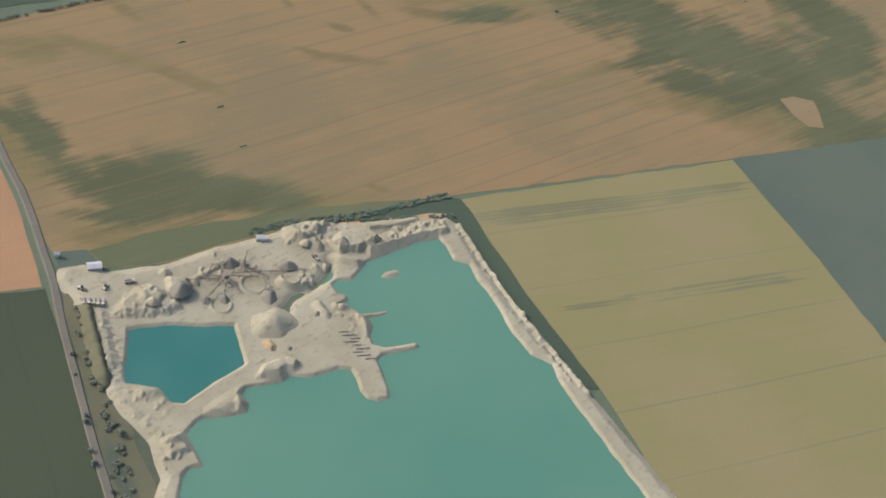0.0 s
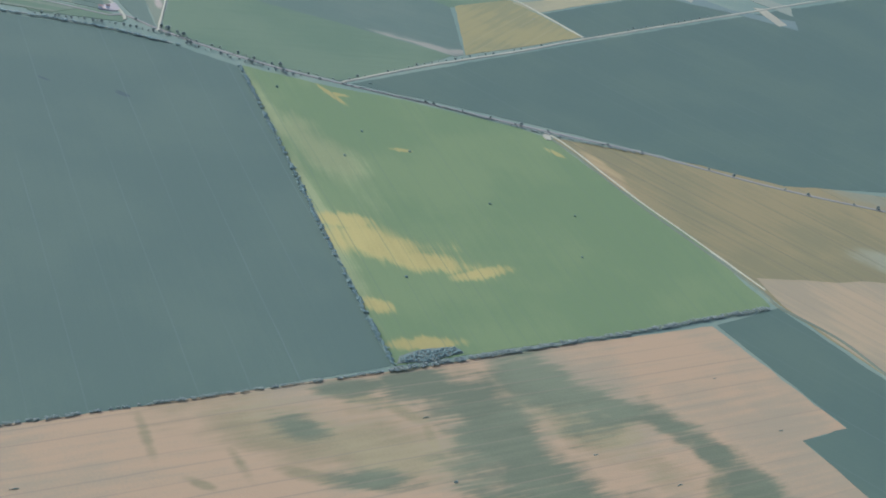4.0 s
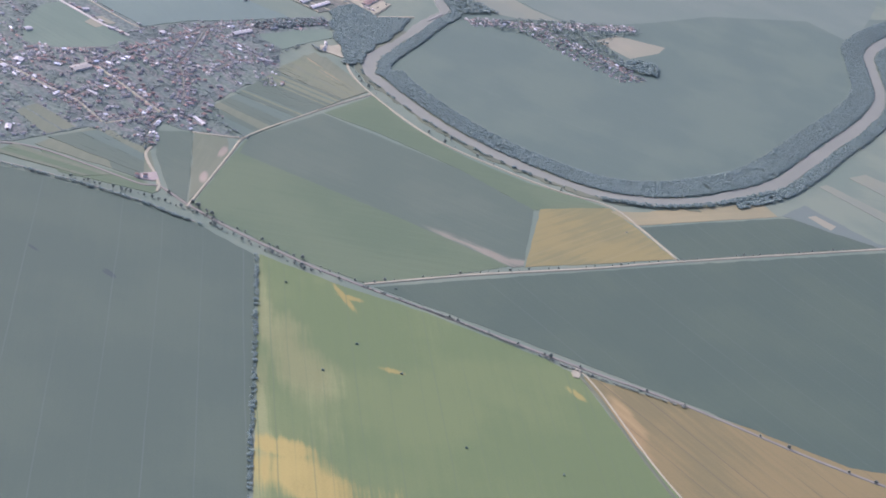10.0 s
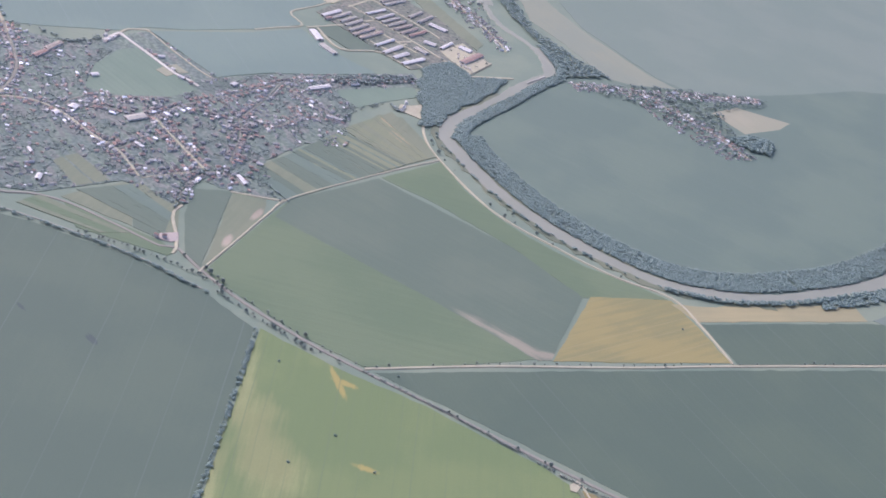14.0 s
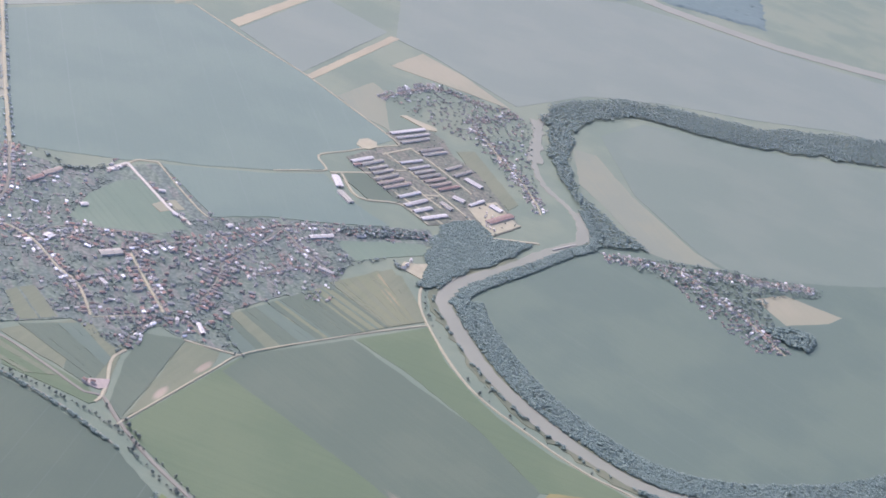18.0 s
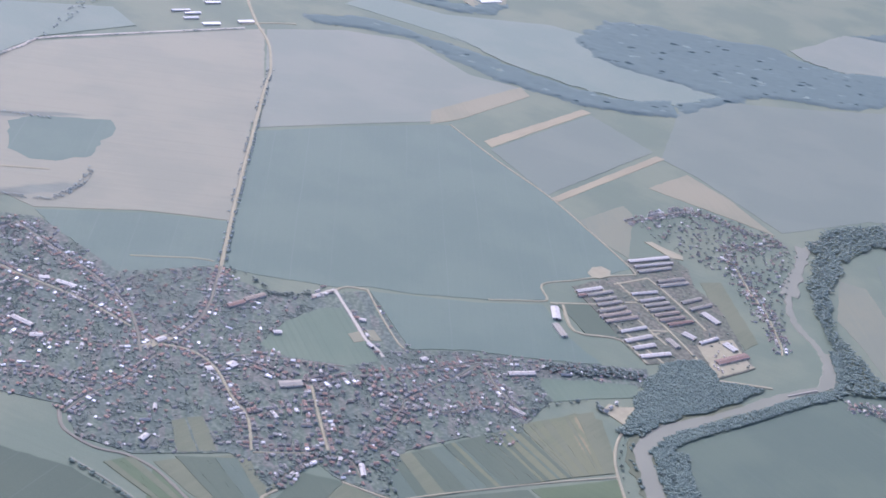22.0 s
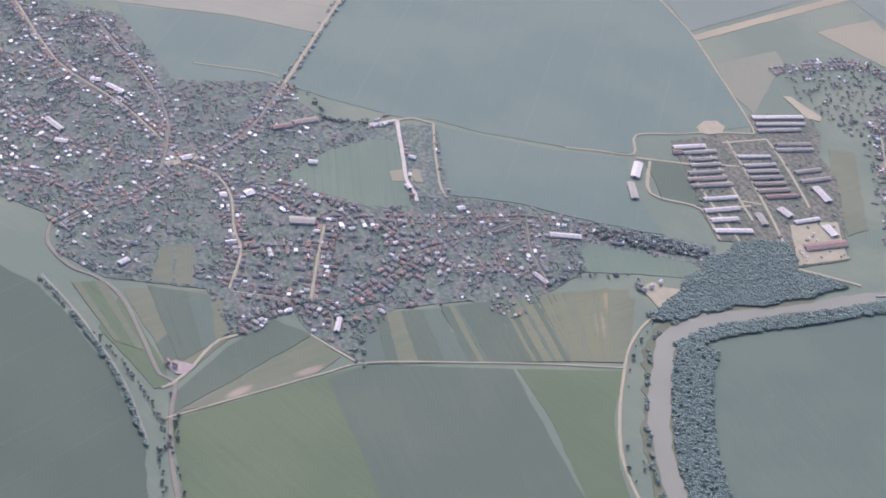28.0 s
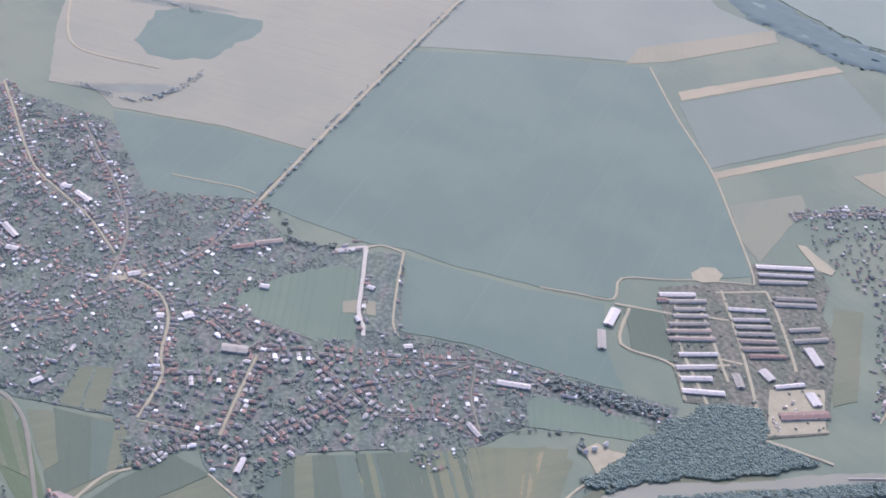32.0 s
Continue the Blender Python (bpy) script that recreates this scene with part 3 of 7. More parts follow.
QUARRY_EDGE = [(-220.3, 205.9), (-218.3, 211.6), (-210.5, 213.8), (-203.3, 210.1), (-182.2, 214), (-165.8, 222.4), (-150.2, 227.1), (-136.1, 233.2), (-127.3, 236), (-110.3, 235.4), (-92.5, 237.6), (-76.9, 240.1), (-73.8, 236.1), (-69.1, 214.7), (-63.3, 194.8), (-55.7, 175.2), (-45.8, 154.8), (-32.9, 120.5), (-17.4, 80), (-57.3, 50.1), (-165, 59.9), (-199.9, 102.6), (-192.6, 124.1), (-195.2, 139.1), (-202.5, 149.2), (-206.3, 157.2), (-209, 171.2), (-211.6, 190.6), (-216.5, 200.7)]
field([(-463.3, 244.6), (-307.3, 315.6), (-198.4, 366.7), (-108, 408.8), (-14.4, 451.6), (66.9, 490.7), (166.5, 535.5), (218.9, 460.6), (189.7, 444.8), (218.2, 398.2), (257, 311.6), (105.6, 288.4), (58.8, 278.6), (-74.7, 251.4), (-109.7, 239), (-135.9, 234.3), (-153.3, 227.1), (-182.1, 215.3), (-204.1, 212.2), (-209.2, 221.1), (-220.4, 219.1), (-229, 246.7), (-237.2, 274.8), (-243, 295.1)], M_STUBBLE, "pale stubble field with ragged green patches")
field([(-209, 220.8), (-190.7, 228.8), (-164.3, 236.1), (-134.6, 242.7), (-105.9, 247.7), (-75, 250.4), (-73.9, 249.2), (-95.9, 242.4), (-109.7, 239), (-135.9, 234.3), (-150, 229.1), (-165.7, 223.5), (-182, 216.1), (-203.1, 212.2)], M_WEEDY, "olive-green weedy strip above the quarry")
field([(-238.4, 265.6), (-231.9, 243.8), (-224.7, 203.8), (-237.8, 201.5), (-303.7, 189.1), (-311.1, 272.8)], M_ORANGE, "orange stubble field beside the road")
field([(-287.9, 191.3), (-237.8, 200.8), (-223.6, 202.8), (-219.4, 180.9), (-213.6, 146.3), (-208.5, 118.5), (-204.3, 86.1), (-281.5, 92.1)], M_DEEP, "dark green crop field beside the quarry road")
field([(-220, 219.9), (-209.6, 221.3), (-203.5, 212), (-210.7, 209.3), (-218.4, 206.7)], M_GREY, "small grey-green field")
field([(-68.7, 250), (-21.9, 260.5), (60.2, 278.1), (75.9, 218.8), (100.3, 96.9), (-28.4, 104.4), (-41.2, 159.3), (-55.2, 200.4)], M_OLIVE, "olive ripening field with faint rows")
field([(60.9, 278.5), (146.1, 297.4), (265.5, 321.5), (237.2, 143.7), (100.3, 96.9), (75.9, 218.8)], M_GREY, "grey-green crop field")
field([(169.9, 537.7), (214.4, 565.9), (261.9, 506.6), (314.4, 439.2), (289.8, 327.4), (217.6, 396.9), (189.7, 444.8), (219.2, 460.7)], M_DARK_EAST, "dark green field with straight edges")
field([(101.7, 321.6), (109.9, 323.7), (119.1, 321), (115.7, 301.7), (107.9, 302.5), (104, 310.1)], M_BARE, "bare tan patch of soil", z=0.2, amount=1.0)
field([(-14.5, 455.6), (-44.9, 566), (-68.5, 656.4), (-95.1, 748.9), (-141.2, 765.6), (-165.1, 765.5), (-193.2, 766.2), (-241.4, 761.2), (-271.9, 755), (-351.2, 709.2), (-425.4, 597.2), (-323.7, 328.2), (-165.1, 381.2), (-78.3, 422.8)], M_DARK, "wide dark green crop field")
field([(-92.8, 751.7), (-39, 745.3), (12, 745.4), (85.5, 735.7), (105.5, 729.5), (125.8, 698.2), (179.3, 631.7), (209.8, 566.2), (162.9, 541.5), (124.2, 521), (88.2, 503.5), (23.6, 473.6), (-12.6, 456.1), (-43.4, 566.5)], M_GREEN, "bright green crop field with yellow patches")
field([(108.2, 730.3), (167.3, 733.2), (258.7, 728.1), (408.6, 741), (440, 400), (319, 440.5), (264.5, 508.4), (217.5, 568.2), (179.1, 632.7), (126.8, 698.2)], M_BROWN, "striped brown stubble field")
field([(209.8, 595.2), (241, 602.3), (264, 606.2), (289.1, 614.7), (330, 617), (420, 612), (438, 401.5), (319.6, 442), (265.1, 509.8), (218.5, 569.4)], M_TAN, "tan stubble at the end of the brown field")
field([(-22.6, 755.5), (29.4, 798.3), (163.1, 908.1), (346.7, 1054.5), (653.3, 1290.1), (574.4, 797.3), (266.9, 723.1), (169.2, 736.8), (106.8, 744.1), (29.6, 751.4)], M_DARK_EAST, "dark green triangular field")
field([(-12, 457.6), (-10.2, 464.1), (-1.3, 470.9), (18.4, 478.9), (22.3, 475), (3.7, 462.6)], M_SCRUB, "dark scrubby hollow", category="scrub", z=0.3)
field([(-145.3, 784.2), (-144.3, 824.6), (-143.3, 872.3), (-142.3, 891.4), (-67.4, 888.8), (-24.7, 874.6), (3.9, 843.7), (53.2, 832.9), (8.2, 788.3), (-30.4, 755.9), (-70.9, 760.2), (-111.5, 771.4), (-145.1, 781.4)], M_GREEN_STRIP, "long green crop strip")
field([(-140.6, 870), (-141.5, 898.4), (-107.2, 970.4), (-77.8, 964.2), (1.1, 949.2), (58.1, 922.1), (60.4, 837.7), (53.8, 831.4), (3.9, 843.7), (-47.4, 854.1), (-109.4, 864.9)], M_DARK_STRIP, "dull dark green crop strip")
field([(-106.2, 972.7), (-81.3, 1029.9), (-50.9, 1000.6), (-21.3, 982.4), (4.4, 971.7), (49.3, 962.6), (89.3, 964), (108.8, 962.8), (58.1, 922.1), (1.1, 949.2), (-61.8, 967)], M_GREEN_STRIP, "green meadow strip by the river road")
field([(62.4, 926.5), (87, 946.5), (110.7, 963), (130.1, 946.1), (160.5, 915.5), (110.6, 875.2), (61.6, 837.5)], M_YELLOW, "ripe yellow wheat field")
field([(111.4, 958.4), (133.5, 972.9), (205.6, 1037), (229.5, 1055), (240, 1041), (131.6, 949)], M_RIPE_STRIP, "narrow ripe strip below the river trees")
field([(134.5, 948.1), (239.7, 1037.7), (266.6, 1057.4), (288.7, 1048.5), (318.9, 1041.3), (165.2, 916.9)], M_DARK_EAST, "dark green field corner")
field([(243.5, 1045.6), (264, 1079.4), (320, 1049.1), (381.5, 1054.5), (377.4, 1032.3), (319, 1042.4), (288.1, 1042.9)], M_GREY, "grey-green strip")
field([(308.1, 1167), (324.7, 1186.7), (402, 1165.3), (393.7, 1120)], M_CRESCENT, "pale yellow strip")
field([(279.1, 1126.6), (286.4, 1136.6), (388, 1089.5), (383.6, 1066)], M_CRESCENT, "narrow pale strip")
field([(264.9, 1058.3), (272, 1065.5), (287.9, 1057.3), (283, 1046.7)], M_DULL_RIPE, "small bare soil patch")
field([(346, 1067.5), (357.7, 1071.2), (369.8, 1040.4), (359.7, 1032.9)], M_PINK, "bare pale soil heap ground")
RIVER_A = [(486.5, 1777.4), (409.7, 1642.6), (367, 1543.1), (364.2, 1472.6), (361.7, 1394.5), (335, 1311.2), (292, 1214.6), (259.7, 1139.7), (231.7, 1087.6), (196.8, 1044.7)]
RIVER_B = [(170.7, 1017.7), (140.1, 995.4), (103.9, 981.5), (62.7, 982.9), (21.6, 992.4), (-14.7, 1008.3), (-48.6, 1031), (-77.5, 1054.9), (-92.8, 1073.3), (-96.1, 1101.9), (-88.9, 1141.6), (-80.4, 1181.8), (-71.3, 1230.8), (-62.9, 1264.8)]
field(RIVER_A + RIVER_B, M_INNER, "grey-green meadow along the river bend")
INNER = [(-64.2, 1083.6), (-72.8, 1138.7), (-60.3, 1208.5), (-13.7, 1267.2), (33.4, 1301.3), (76.2, 1360.3), (190.6, 1499.6), (283.5, 1588.5), (328.9, 1315), (248.3, 1200.2), (193.9, 1126.8), (126.8, 1046), (84, 1019.5), (40.9, 1021.5), (-8.9, 1049.4)]
field(INNER, M_INNER, "wide grey-green field inside the river bend")
field([(-149.5, 1439.7), (-128.5, 1449.2), (-69.8, 1396.5), (11.9, 1344), (40.8, 1336.5), (0.9, 1305.9), (-18.1, 1301.4), (-76.2, 1347.5), (-112.7, 1371.2)], M_CRESCENT, "pale ripening crescent field")
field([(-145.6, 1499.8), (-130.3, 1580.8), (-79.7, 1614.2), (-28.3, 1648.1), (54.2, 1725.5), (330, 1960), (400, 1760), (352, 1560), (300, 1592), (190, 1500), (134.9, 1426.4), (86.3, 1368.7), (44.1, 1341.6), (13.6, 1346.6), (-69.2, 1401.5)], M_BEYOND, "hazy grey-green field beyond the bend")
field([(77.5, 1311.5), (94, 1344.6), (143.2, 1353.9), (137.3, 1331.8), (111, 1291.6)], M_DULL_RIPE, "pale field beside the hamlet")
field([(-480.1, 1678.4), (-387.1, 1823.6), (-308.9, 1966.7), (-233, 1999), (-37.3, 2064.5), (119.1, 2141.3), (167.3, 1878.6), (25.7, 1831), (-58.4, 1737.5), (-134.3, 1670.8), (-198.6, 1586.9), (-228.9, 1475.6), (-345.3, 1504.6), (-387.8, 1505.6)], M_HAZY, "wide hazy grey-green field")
field([(-416.5, 982.3), (-507.1, 1070.2), (-580.8, 1144.9), (-670.6, 1233.6), (-603.7, 1170), (-578.5, 1256.6), (-547.7, 1336.8), (-537.4, 1358.9), (-456.9, 1339), (-385.3, 1325.6), (-313.2, 1301), (-257.5, 1280.7), (-263.7, 1242.2), (-278.8, 1189), (-259.1, 1171.7), (-281.8, 1131), (-319.1, 1082.2), (-343.4, 1059.7), (-355.6, 1036.1), (-371.6, 1021.9), (-392.8, 1001.1)], M_TEAL, "very wide blue-green crop field")
field([(-771.7, 925.3), (-813.1, 985.8), (-862.4, 1101.2), (-814.9, 1357), (-670.7, 1235.3), (-611.8, 1176), (-621.8, 1178.9), (-512.5, 1072.2), (-475.5, 1035), (-517.6, 986), (-561.1, 912.9), (-587.7, 906.2), (-607.5, 875.2), (-697.4, 898.5)], M_PALE, "wide pale stubble field")
field([(-473.3, 1034.3), (-448.6, 1007.1), (-420.1, 978.6), (-463.9, 930.3), (-510.1, 907.6), (-557.1, 912.1), (-513.8, 984.9)], M_TEAL, "blue-green field beside the village")
field([(-542.2, 908.3), (-512.5, 915.8), (-464.2, 932.2), (-449.8, 951.9), (-426.8, 980.8), (-424.9, 971.7), (-433.5, 946), (-447.7, 910.4), (-490.5, 908.9)], M_TEAL, "blue-green headland beside the village")
field([(-812.7, 1359.2), (-782.2, 1442.8), (-729.4, 1497.2), (-627.8, 1485.2), (-573.7, 1515.1), (-551.9, 1348.2), (-582.6, 1260), (-609.1, 1176.6), (-663.8, 1230.7)], M_HAZED_PALE, "pale grey-green field by the far road")
field([(-572.7, 1367.7), (-580.2, 1513.4), (-558, 1503.5), (-544.7, 1379.3), (-548.8, 1341.5)], M_DULL_RIPE, "bare pinkish soil strip")
field([(-496.7, 1362.6), (-509.2, 1531.1), (-498.7, 1533), (-483.1, 1358)], M_PINK, "narrow bare soil strip")
field([(-380.7, 1323.6), (-394.6, 1506.6), (-386, 1509.7), (-372.2, 1323.1)], M_PINK, "long narrow bare soil strip")
field([(-350.8, 1433.6), (-351.8, 1499.3), (-295.9, 1490), (-228.5, 1462.8), (-269.2, 1454.4)], M_DULL_RIPE, "pale triangular ripe field")
field([(-338.5, 1312.3), (-338, 1376.3), (-321.9, 1369.4), (-269.6, 1293.5), (-299.9, 1296.8)], M_CRESCENT, "dull yellow-green plot")
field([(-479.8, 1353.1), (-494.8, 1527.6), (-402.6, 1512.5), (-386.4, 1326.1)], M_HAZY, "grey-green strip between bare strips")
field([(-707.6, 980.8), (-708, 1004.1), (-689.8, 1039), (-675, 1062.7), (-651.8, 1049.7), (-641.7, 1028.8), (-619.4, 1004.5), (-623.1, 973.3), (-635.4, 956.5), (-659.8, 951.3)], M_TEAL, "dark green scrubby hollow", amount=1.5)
field([(-851.2, 1509.9), (-867.2, 1568.6), (-781.8, 1609.7), (-709.2, 1719.4), (-657.9, 1742.4), (-554, 1687.6), (-551.7, 1589), (-653.6, 1563.9), (-732.5, 1552.8)], M_HAZED_CROP, "distant green field by the wood")
# plots south of the village
field([(-248.4, 793.7), (-221.7, 794.4), (-180.8, 793.5), (-167.8, 789.9), (-169.8, 782.2), (-203.6, 776.8), (-226.3, 772.9)], M_GREEN_STRIP, "green grass strip between road and ditch")
field([(-251.8, 796.9), (-244.1, 816.3), (-229.5, 843.9), (-202.4, 796.7), (-225.8, 796.3)], M_DULL, "mixed olive plots")
field([(-201.2, 796.4), (-229.1, 844.4), (-220.4, 855), (-182.6, 795.5)], M_DARK_STRIP, "dark green plot")
field([(-182.2, 796), (-220.2, 855.2), (-209.6, 866.4), (-189.1, 832.2), (-173.6, 799.7)], M_DULL, "brownish-green plot")
field([(-163.6, 792.8), (-185.2, 831.9), (-196.4, 864.2), (-175.5, 878.5), (-148.8, 784.7)], M_DARK_STRIP, "dark green plot beside the lane")
field([(-147.7, 784.4), (-174.6, 878.6), (-153.9, 885.3), (-145.9, 864.8)], M_DULL, "olive plot with bare soil")
field([(-145, 894.8), (-160.1, 918.4), (-167.9, 952.1), (-119, 955.3)], M_DARK_STRIP, "dark plot behind the gardens")
field([(-167.4, 952.8), (-165.3, 973.8), (-115.6, 976.6), (-118.7, 958)], M_GARDEN, "narrow garden plots")
field([(-164.9, 974.4), (-144.1, 1017.8), (-103.5, 999.7), (-115.2, 977.3)], M_GARDEN, "narrow garden strips")
field([(-144.9, 1020.4), (-150.4, 1033.9), (-145.7, 1065.1), (-129.4, 1075.2), (-88.6, 1038.6), (-85.7, 1034.6), (-102.7, 998.6)], M_DULL, "yellow-green striped plot")
VILLAGE = [(-536.3, 794), (-602, 824.3), (-594.4, 855.3), (-543.2, 907.8), (-448.4, 910.7), (-424.2, 971.4), (-404.6, 976.2), (-372.9, 988), (-354.6, 1015.3), (-336, 1055.2), (-261.7, 1022.4), (-237.1, 1062.3), (-210.9, 1088.7), (-182.7, 1121.7), (-153.2, 1159.6), (-138.4, 1144.9), (-150.4, 1092.6), (-163.7, 1060.7), (-155.9, 1028.9), (-140, 994), (-167.6, 979.1), (-177.9, 933.8), (-152.2, 890.4), (-177.2, 879), (-207, 877.1), (-196.3, 837.2), (-234.5, 840.2), (-265.1, 791), (-297.9, 773.9), (-327.1, 786), (-365, 756.8)]
field(VILLAGE, M_PLOTS, "village gardens and yards", name="village_ground", category="ground")
VILLAGE_WEST = [(-559.9, 726), (-598.6, 803.1), (-591.7, 849.1), (-530.5, 897.5), (-477.8, 891.9), (-392.5, 790.8), (-364.5, 703.8), (-363.6, 653.4)]
field(VILLAGE_WEST, M_PLOTS, "gardens of the western village", name="village_ground", category="ground")
field([(-181.1, 1071), (-186.8, 1079.3), (-168.5, 1104.2), (-143.1, 1134.2), (-132.5, 1121.9), (-149.5, 1092.1), (-162.2, 1063.8)], M_MEADOW, "green football meadow")
field([(-212.2, 1315.7), (-202.7, 1333.5), (-127.9, 1272.6), (-127.9, 1254.5), (-171.1, 1281.8)], M_DULL, "dry brown pasture beside the farm")
field([(-335.6, 972.4), (-337.1, 1005.3), (-329.2, 1020.7), (-286.4, 1002.3), (-261.9, 993.2), (-271, 968), (-299, 941.7), (-321.2, 935.4)], M_MEADOW, "green meadow inside the village")
field([(-252.2, 814.7), (-279.6, 830.6), (-277.9, 839.2), (-245.9, 824.2)], M_DULL, "small olive plot")
field([(-245.5, 825.7), (-277.5, 840.7), (-273.5, 849.6), (-240.4, 834.9)], M_DULL, "small brown plot")
field([(-346.1, 1037.1), (-338.9, 1052.3), (-271.6, 1020.1), (-279.2, 1011.7), (-292.7, 1012.5)], M_PLOTS, "new building plots")
field([(-337.6, 1056.8), (-314.1, 1082.8), (-286.1, 1115.6), (-255.7, 1163.4), (-214.9, 1142.5), (-175.8, 1134.2), (-183.7, 1122.3), (-211.9, 1089.3), (-238.1, 1062.9), (-263.1, 1023.9)], M_TEAL, "green meadow between the village and the barns")
field([(-300, 998.7), (-299, 1008.3), (-286.9, 1002.6), (-289.3, 994.9)], M_DULL_RIPE, "bare soil building plot", z=0.45)
field([(-297.9, 1011.8), (-294.5, 1019.1), (-281, 1013.8), (-285, 1006.9)], M_DULL_RIPE, "bare soil building plot", z=0.45)


def plots(quad, cuts, materials, label):
    """Narrow garden plots side by side between two edges."""
    a, b, c, d = [np.array(q) for q in quad]
    u = np.r_[0, np.cumsum(RNG.uniform(0.5, 1.5, cuts))]
    u /= u[-1]
    for i in range(cuts):
        pts = [a + (b - a) * u[i], a + (b - a) * u[i + 1], d + (c - d) * u[i + 1], d + (c - d) * u[i]]
        field([tuple(q) for q in pts], materials[RNG.integers(len(materials))], label, name="plot", amount=0.15)


plots([(-181.4, 911.8), (-168.5, 958.6), (-121.7, 949.8), (-142.7, 895.4)], 7, [M_DARK_STRIP, M_INNER, M_DARK_STRIP, M_DULL], "long dark garden plot")
plots([(-169.2, 959.6), (-155.7, 1017.4), (-99.5, 1005.1), (-121.4, 950.7)], 15, [M_DARK_STRIP, M_INNER, M_DARK_STRIP, M_PLOT_OLIVE, M_DARK_STRIP], "long narrow garden plot")
plots([(-157.9, 1019.8), (-139.5, 1077.7), (-86.7, 1033.4), (-99.2, 1006)], 11, [M_DULL, M_PLOT_OLIVE, M_DULL, M_PLOT_OLIVE], "yellow-green striped plot")
plots([(-249.4, 810.6), (-223.4, 846.4), (-193.2, 832.3), (-183, 802.2)], 6, [M_DARK_STRIP, M_INNER, M_DULL], "garden plot at the village edge")
plots([(-267.1, 772.5), (-262.5, 789.6), (-199, 788.7), (-212.4, 776.7)], 4, [M_GREEN_STRIP, M_DULL], "grass plot by the road")
FARM = [(-263, 1208.7), (-257.5, 1250.6), (-247.3, 1272.8), (-270.2, 1287.6), (-256.7, 1333.9), (-231.4, 1326.4), (-210.3, 1304), (-180.1, 1294.1), (-108, 1236.5), (-115.2, 1195), (-136.3, 1202.4), (-157.2, 1164.7), (-186.5, 1174.3), (-213.1, 1188.3)]
field(FARM, M_FARM, "trodden earth farmyard", name="farmyard", category="ground")
field([(-152.6, 1224.1), (-142.7, 1258.3), (-109.3, 1236.2), (-117.2, 1198.8)], M_DIRT, "pale earth yard", name="yard", category="ground", z=0.5)
field([(-271.5, 1239.1), (-275.5, 1249.8), (-272.7, 1259.2), (-263.8, 1260.2), (-257.8, 1251.9), (-259.9, 1240.2), (-265.1, 1236.6)], M_DIRT, "round bare earth patch", name="yard", category="ground", z=0.5)
field([(-282.4, 1333.3), (-279, 1339.7), (-248.2, 1342.8), (-244.1, 1336.8), (-251.9, 1330.1)], M_DIRT, "bare earth approach to the barns", name="yard", category="ground", z=0.5)
field([(-137.2, 1084.3), (-139.7, 1095.9), (-131.7, 1100.8), (-126.1, 1109.4), (-122.3, 1094.6), (-116.7, 1083.8), (-126.7, 1084.7)], M_DIRT, "sandy yard by the river", name="yard", category="ground", z=0.5)
field([(-185.7, 794.5), (-185.7, 800.9), (-177.3, 809.6), (-173, 801.6), (-175.5, 796.9)], M_YARD, "earth farm plot by the road", name="yard", category="ground", z=0.5)
field([(-250.9, 1174.9), (-241.1, 1198.4), (-191.5, 1177.8), (-208.7, 1158.3)], M_DARK_STRIP, "green paddock beside the barns", z=0.5)

# ---- water ----
RIVER_C = [(-71.5, 1284.6), (-92.3, 1311.1), (-129.6, 1341.2), (-151.9, 1362.4)]
strip("river_bank", RIVER_B[:12], 21.0, M_BANK, "weedy olive river bank", "ground", z=0.25, waver=0.3)
strip("river", RIVER_A + RIVER_B[:11], 12.0, M_RIVER, "broad silty river in a long bend", "water", z=0.28, waver=0.12, vary=1.1)
strip("river", RIVER_B[9:] + RIVER_C[:1], 7.5, M_RIVER, "narrowing silty river above the bend", "water", z=0.29, waver=0.25, vary=0.6)
strip("river_pool", [(-62, 1262), (-66, 1280), (-78, 1298), (-90, 1309)], 14.0, M_RIVER, "wide silty pool below the weir", "water", z=0.31, waver=0.3)
strip("river", [(-82.3, 1301.4), (-103.6, 1316.5), (-131.5, 1332.8), (-149.6, 1355), (-160, 1373)], 5.0, M_RIVER, "narrow arm of the silty river", "water", z=0.3, waver=0.4)
strip("river_pool", [(-158, 1370), (-166, 1388), (-173.5, 1409.9), (-186, 1434), (-194, 1450), (-200.3, 1466)], 12.0, M_RIVER, "wide backwater of the river", "water", z=0.32, waver=0.35, vary=1.8)
strip("river", [(-199, 1462), (-201, 1486), (-200.2, 1503.8), (-196.3, 1528.6)], 3.5, M_RIVER, "thin arm of the river under trees", "water", z=0.3, waver=0.4)
strip("river", [(-339.8, 2038.7), (-289.8, 2019.2), (-235.3, 2026.2), (-175.7, 2038.9), (-118.2, 2056.2), (-45.2, 2093.8), (43.3, 2145.4)], 26.0, M_RIVER, "distant silver river", "water", z=0.3, waver=0.1)

# ---- roads and tracks ----
MAIN = [(-324.3, 780.4), (-306.6, 772.1), (-282.3, 776.4), (-265.6, 787.9), (-245.1, 793.4), (-211.9, 791.8), (-178.8, 788.9), (-170.3, 794), (-147.8, 782.5), (-113.8, 769.1), (-65.2, 756.9), (-30.4, 752.6)] + [(29.6, 746.8), (105.6, 738.5), (168.8, 733.8), (265.5, 717.3), (383.3, 711)]
strip("road", MAIN, 1.8, M_ASPHALT, "grey country road between the fields")
EASTROAD = [(-29, 754.7), (29.4, 805), (105.6, 865), (161.5, 912), (253.5, 986.4), (348.6, 1062.4), (579.5, 1247.7)]
strip("road", EASTROAD, 1.5, M_DIRT, "pale gravel road with bushes")
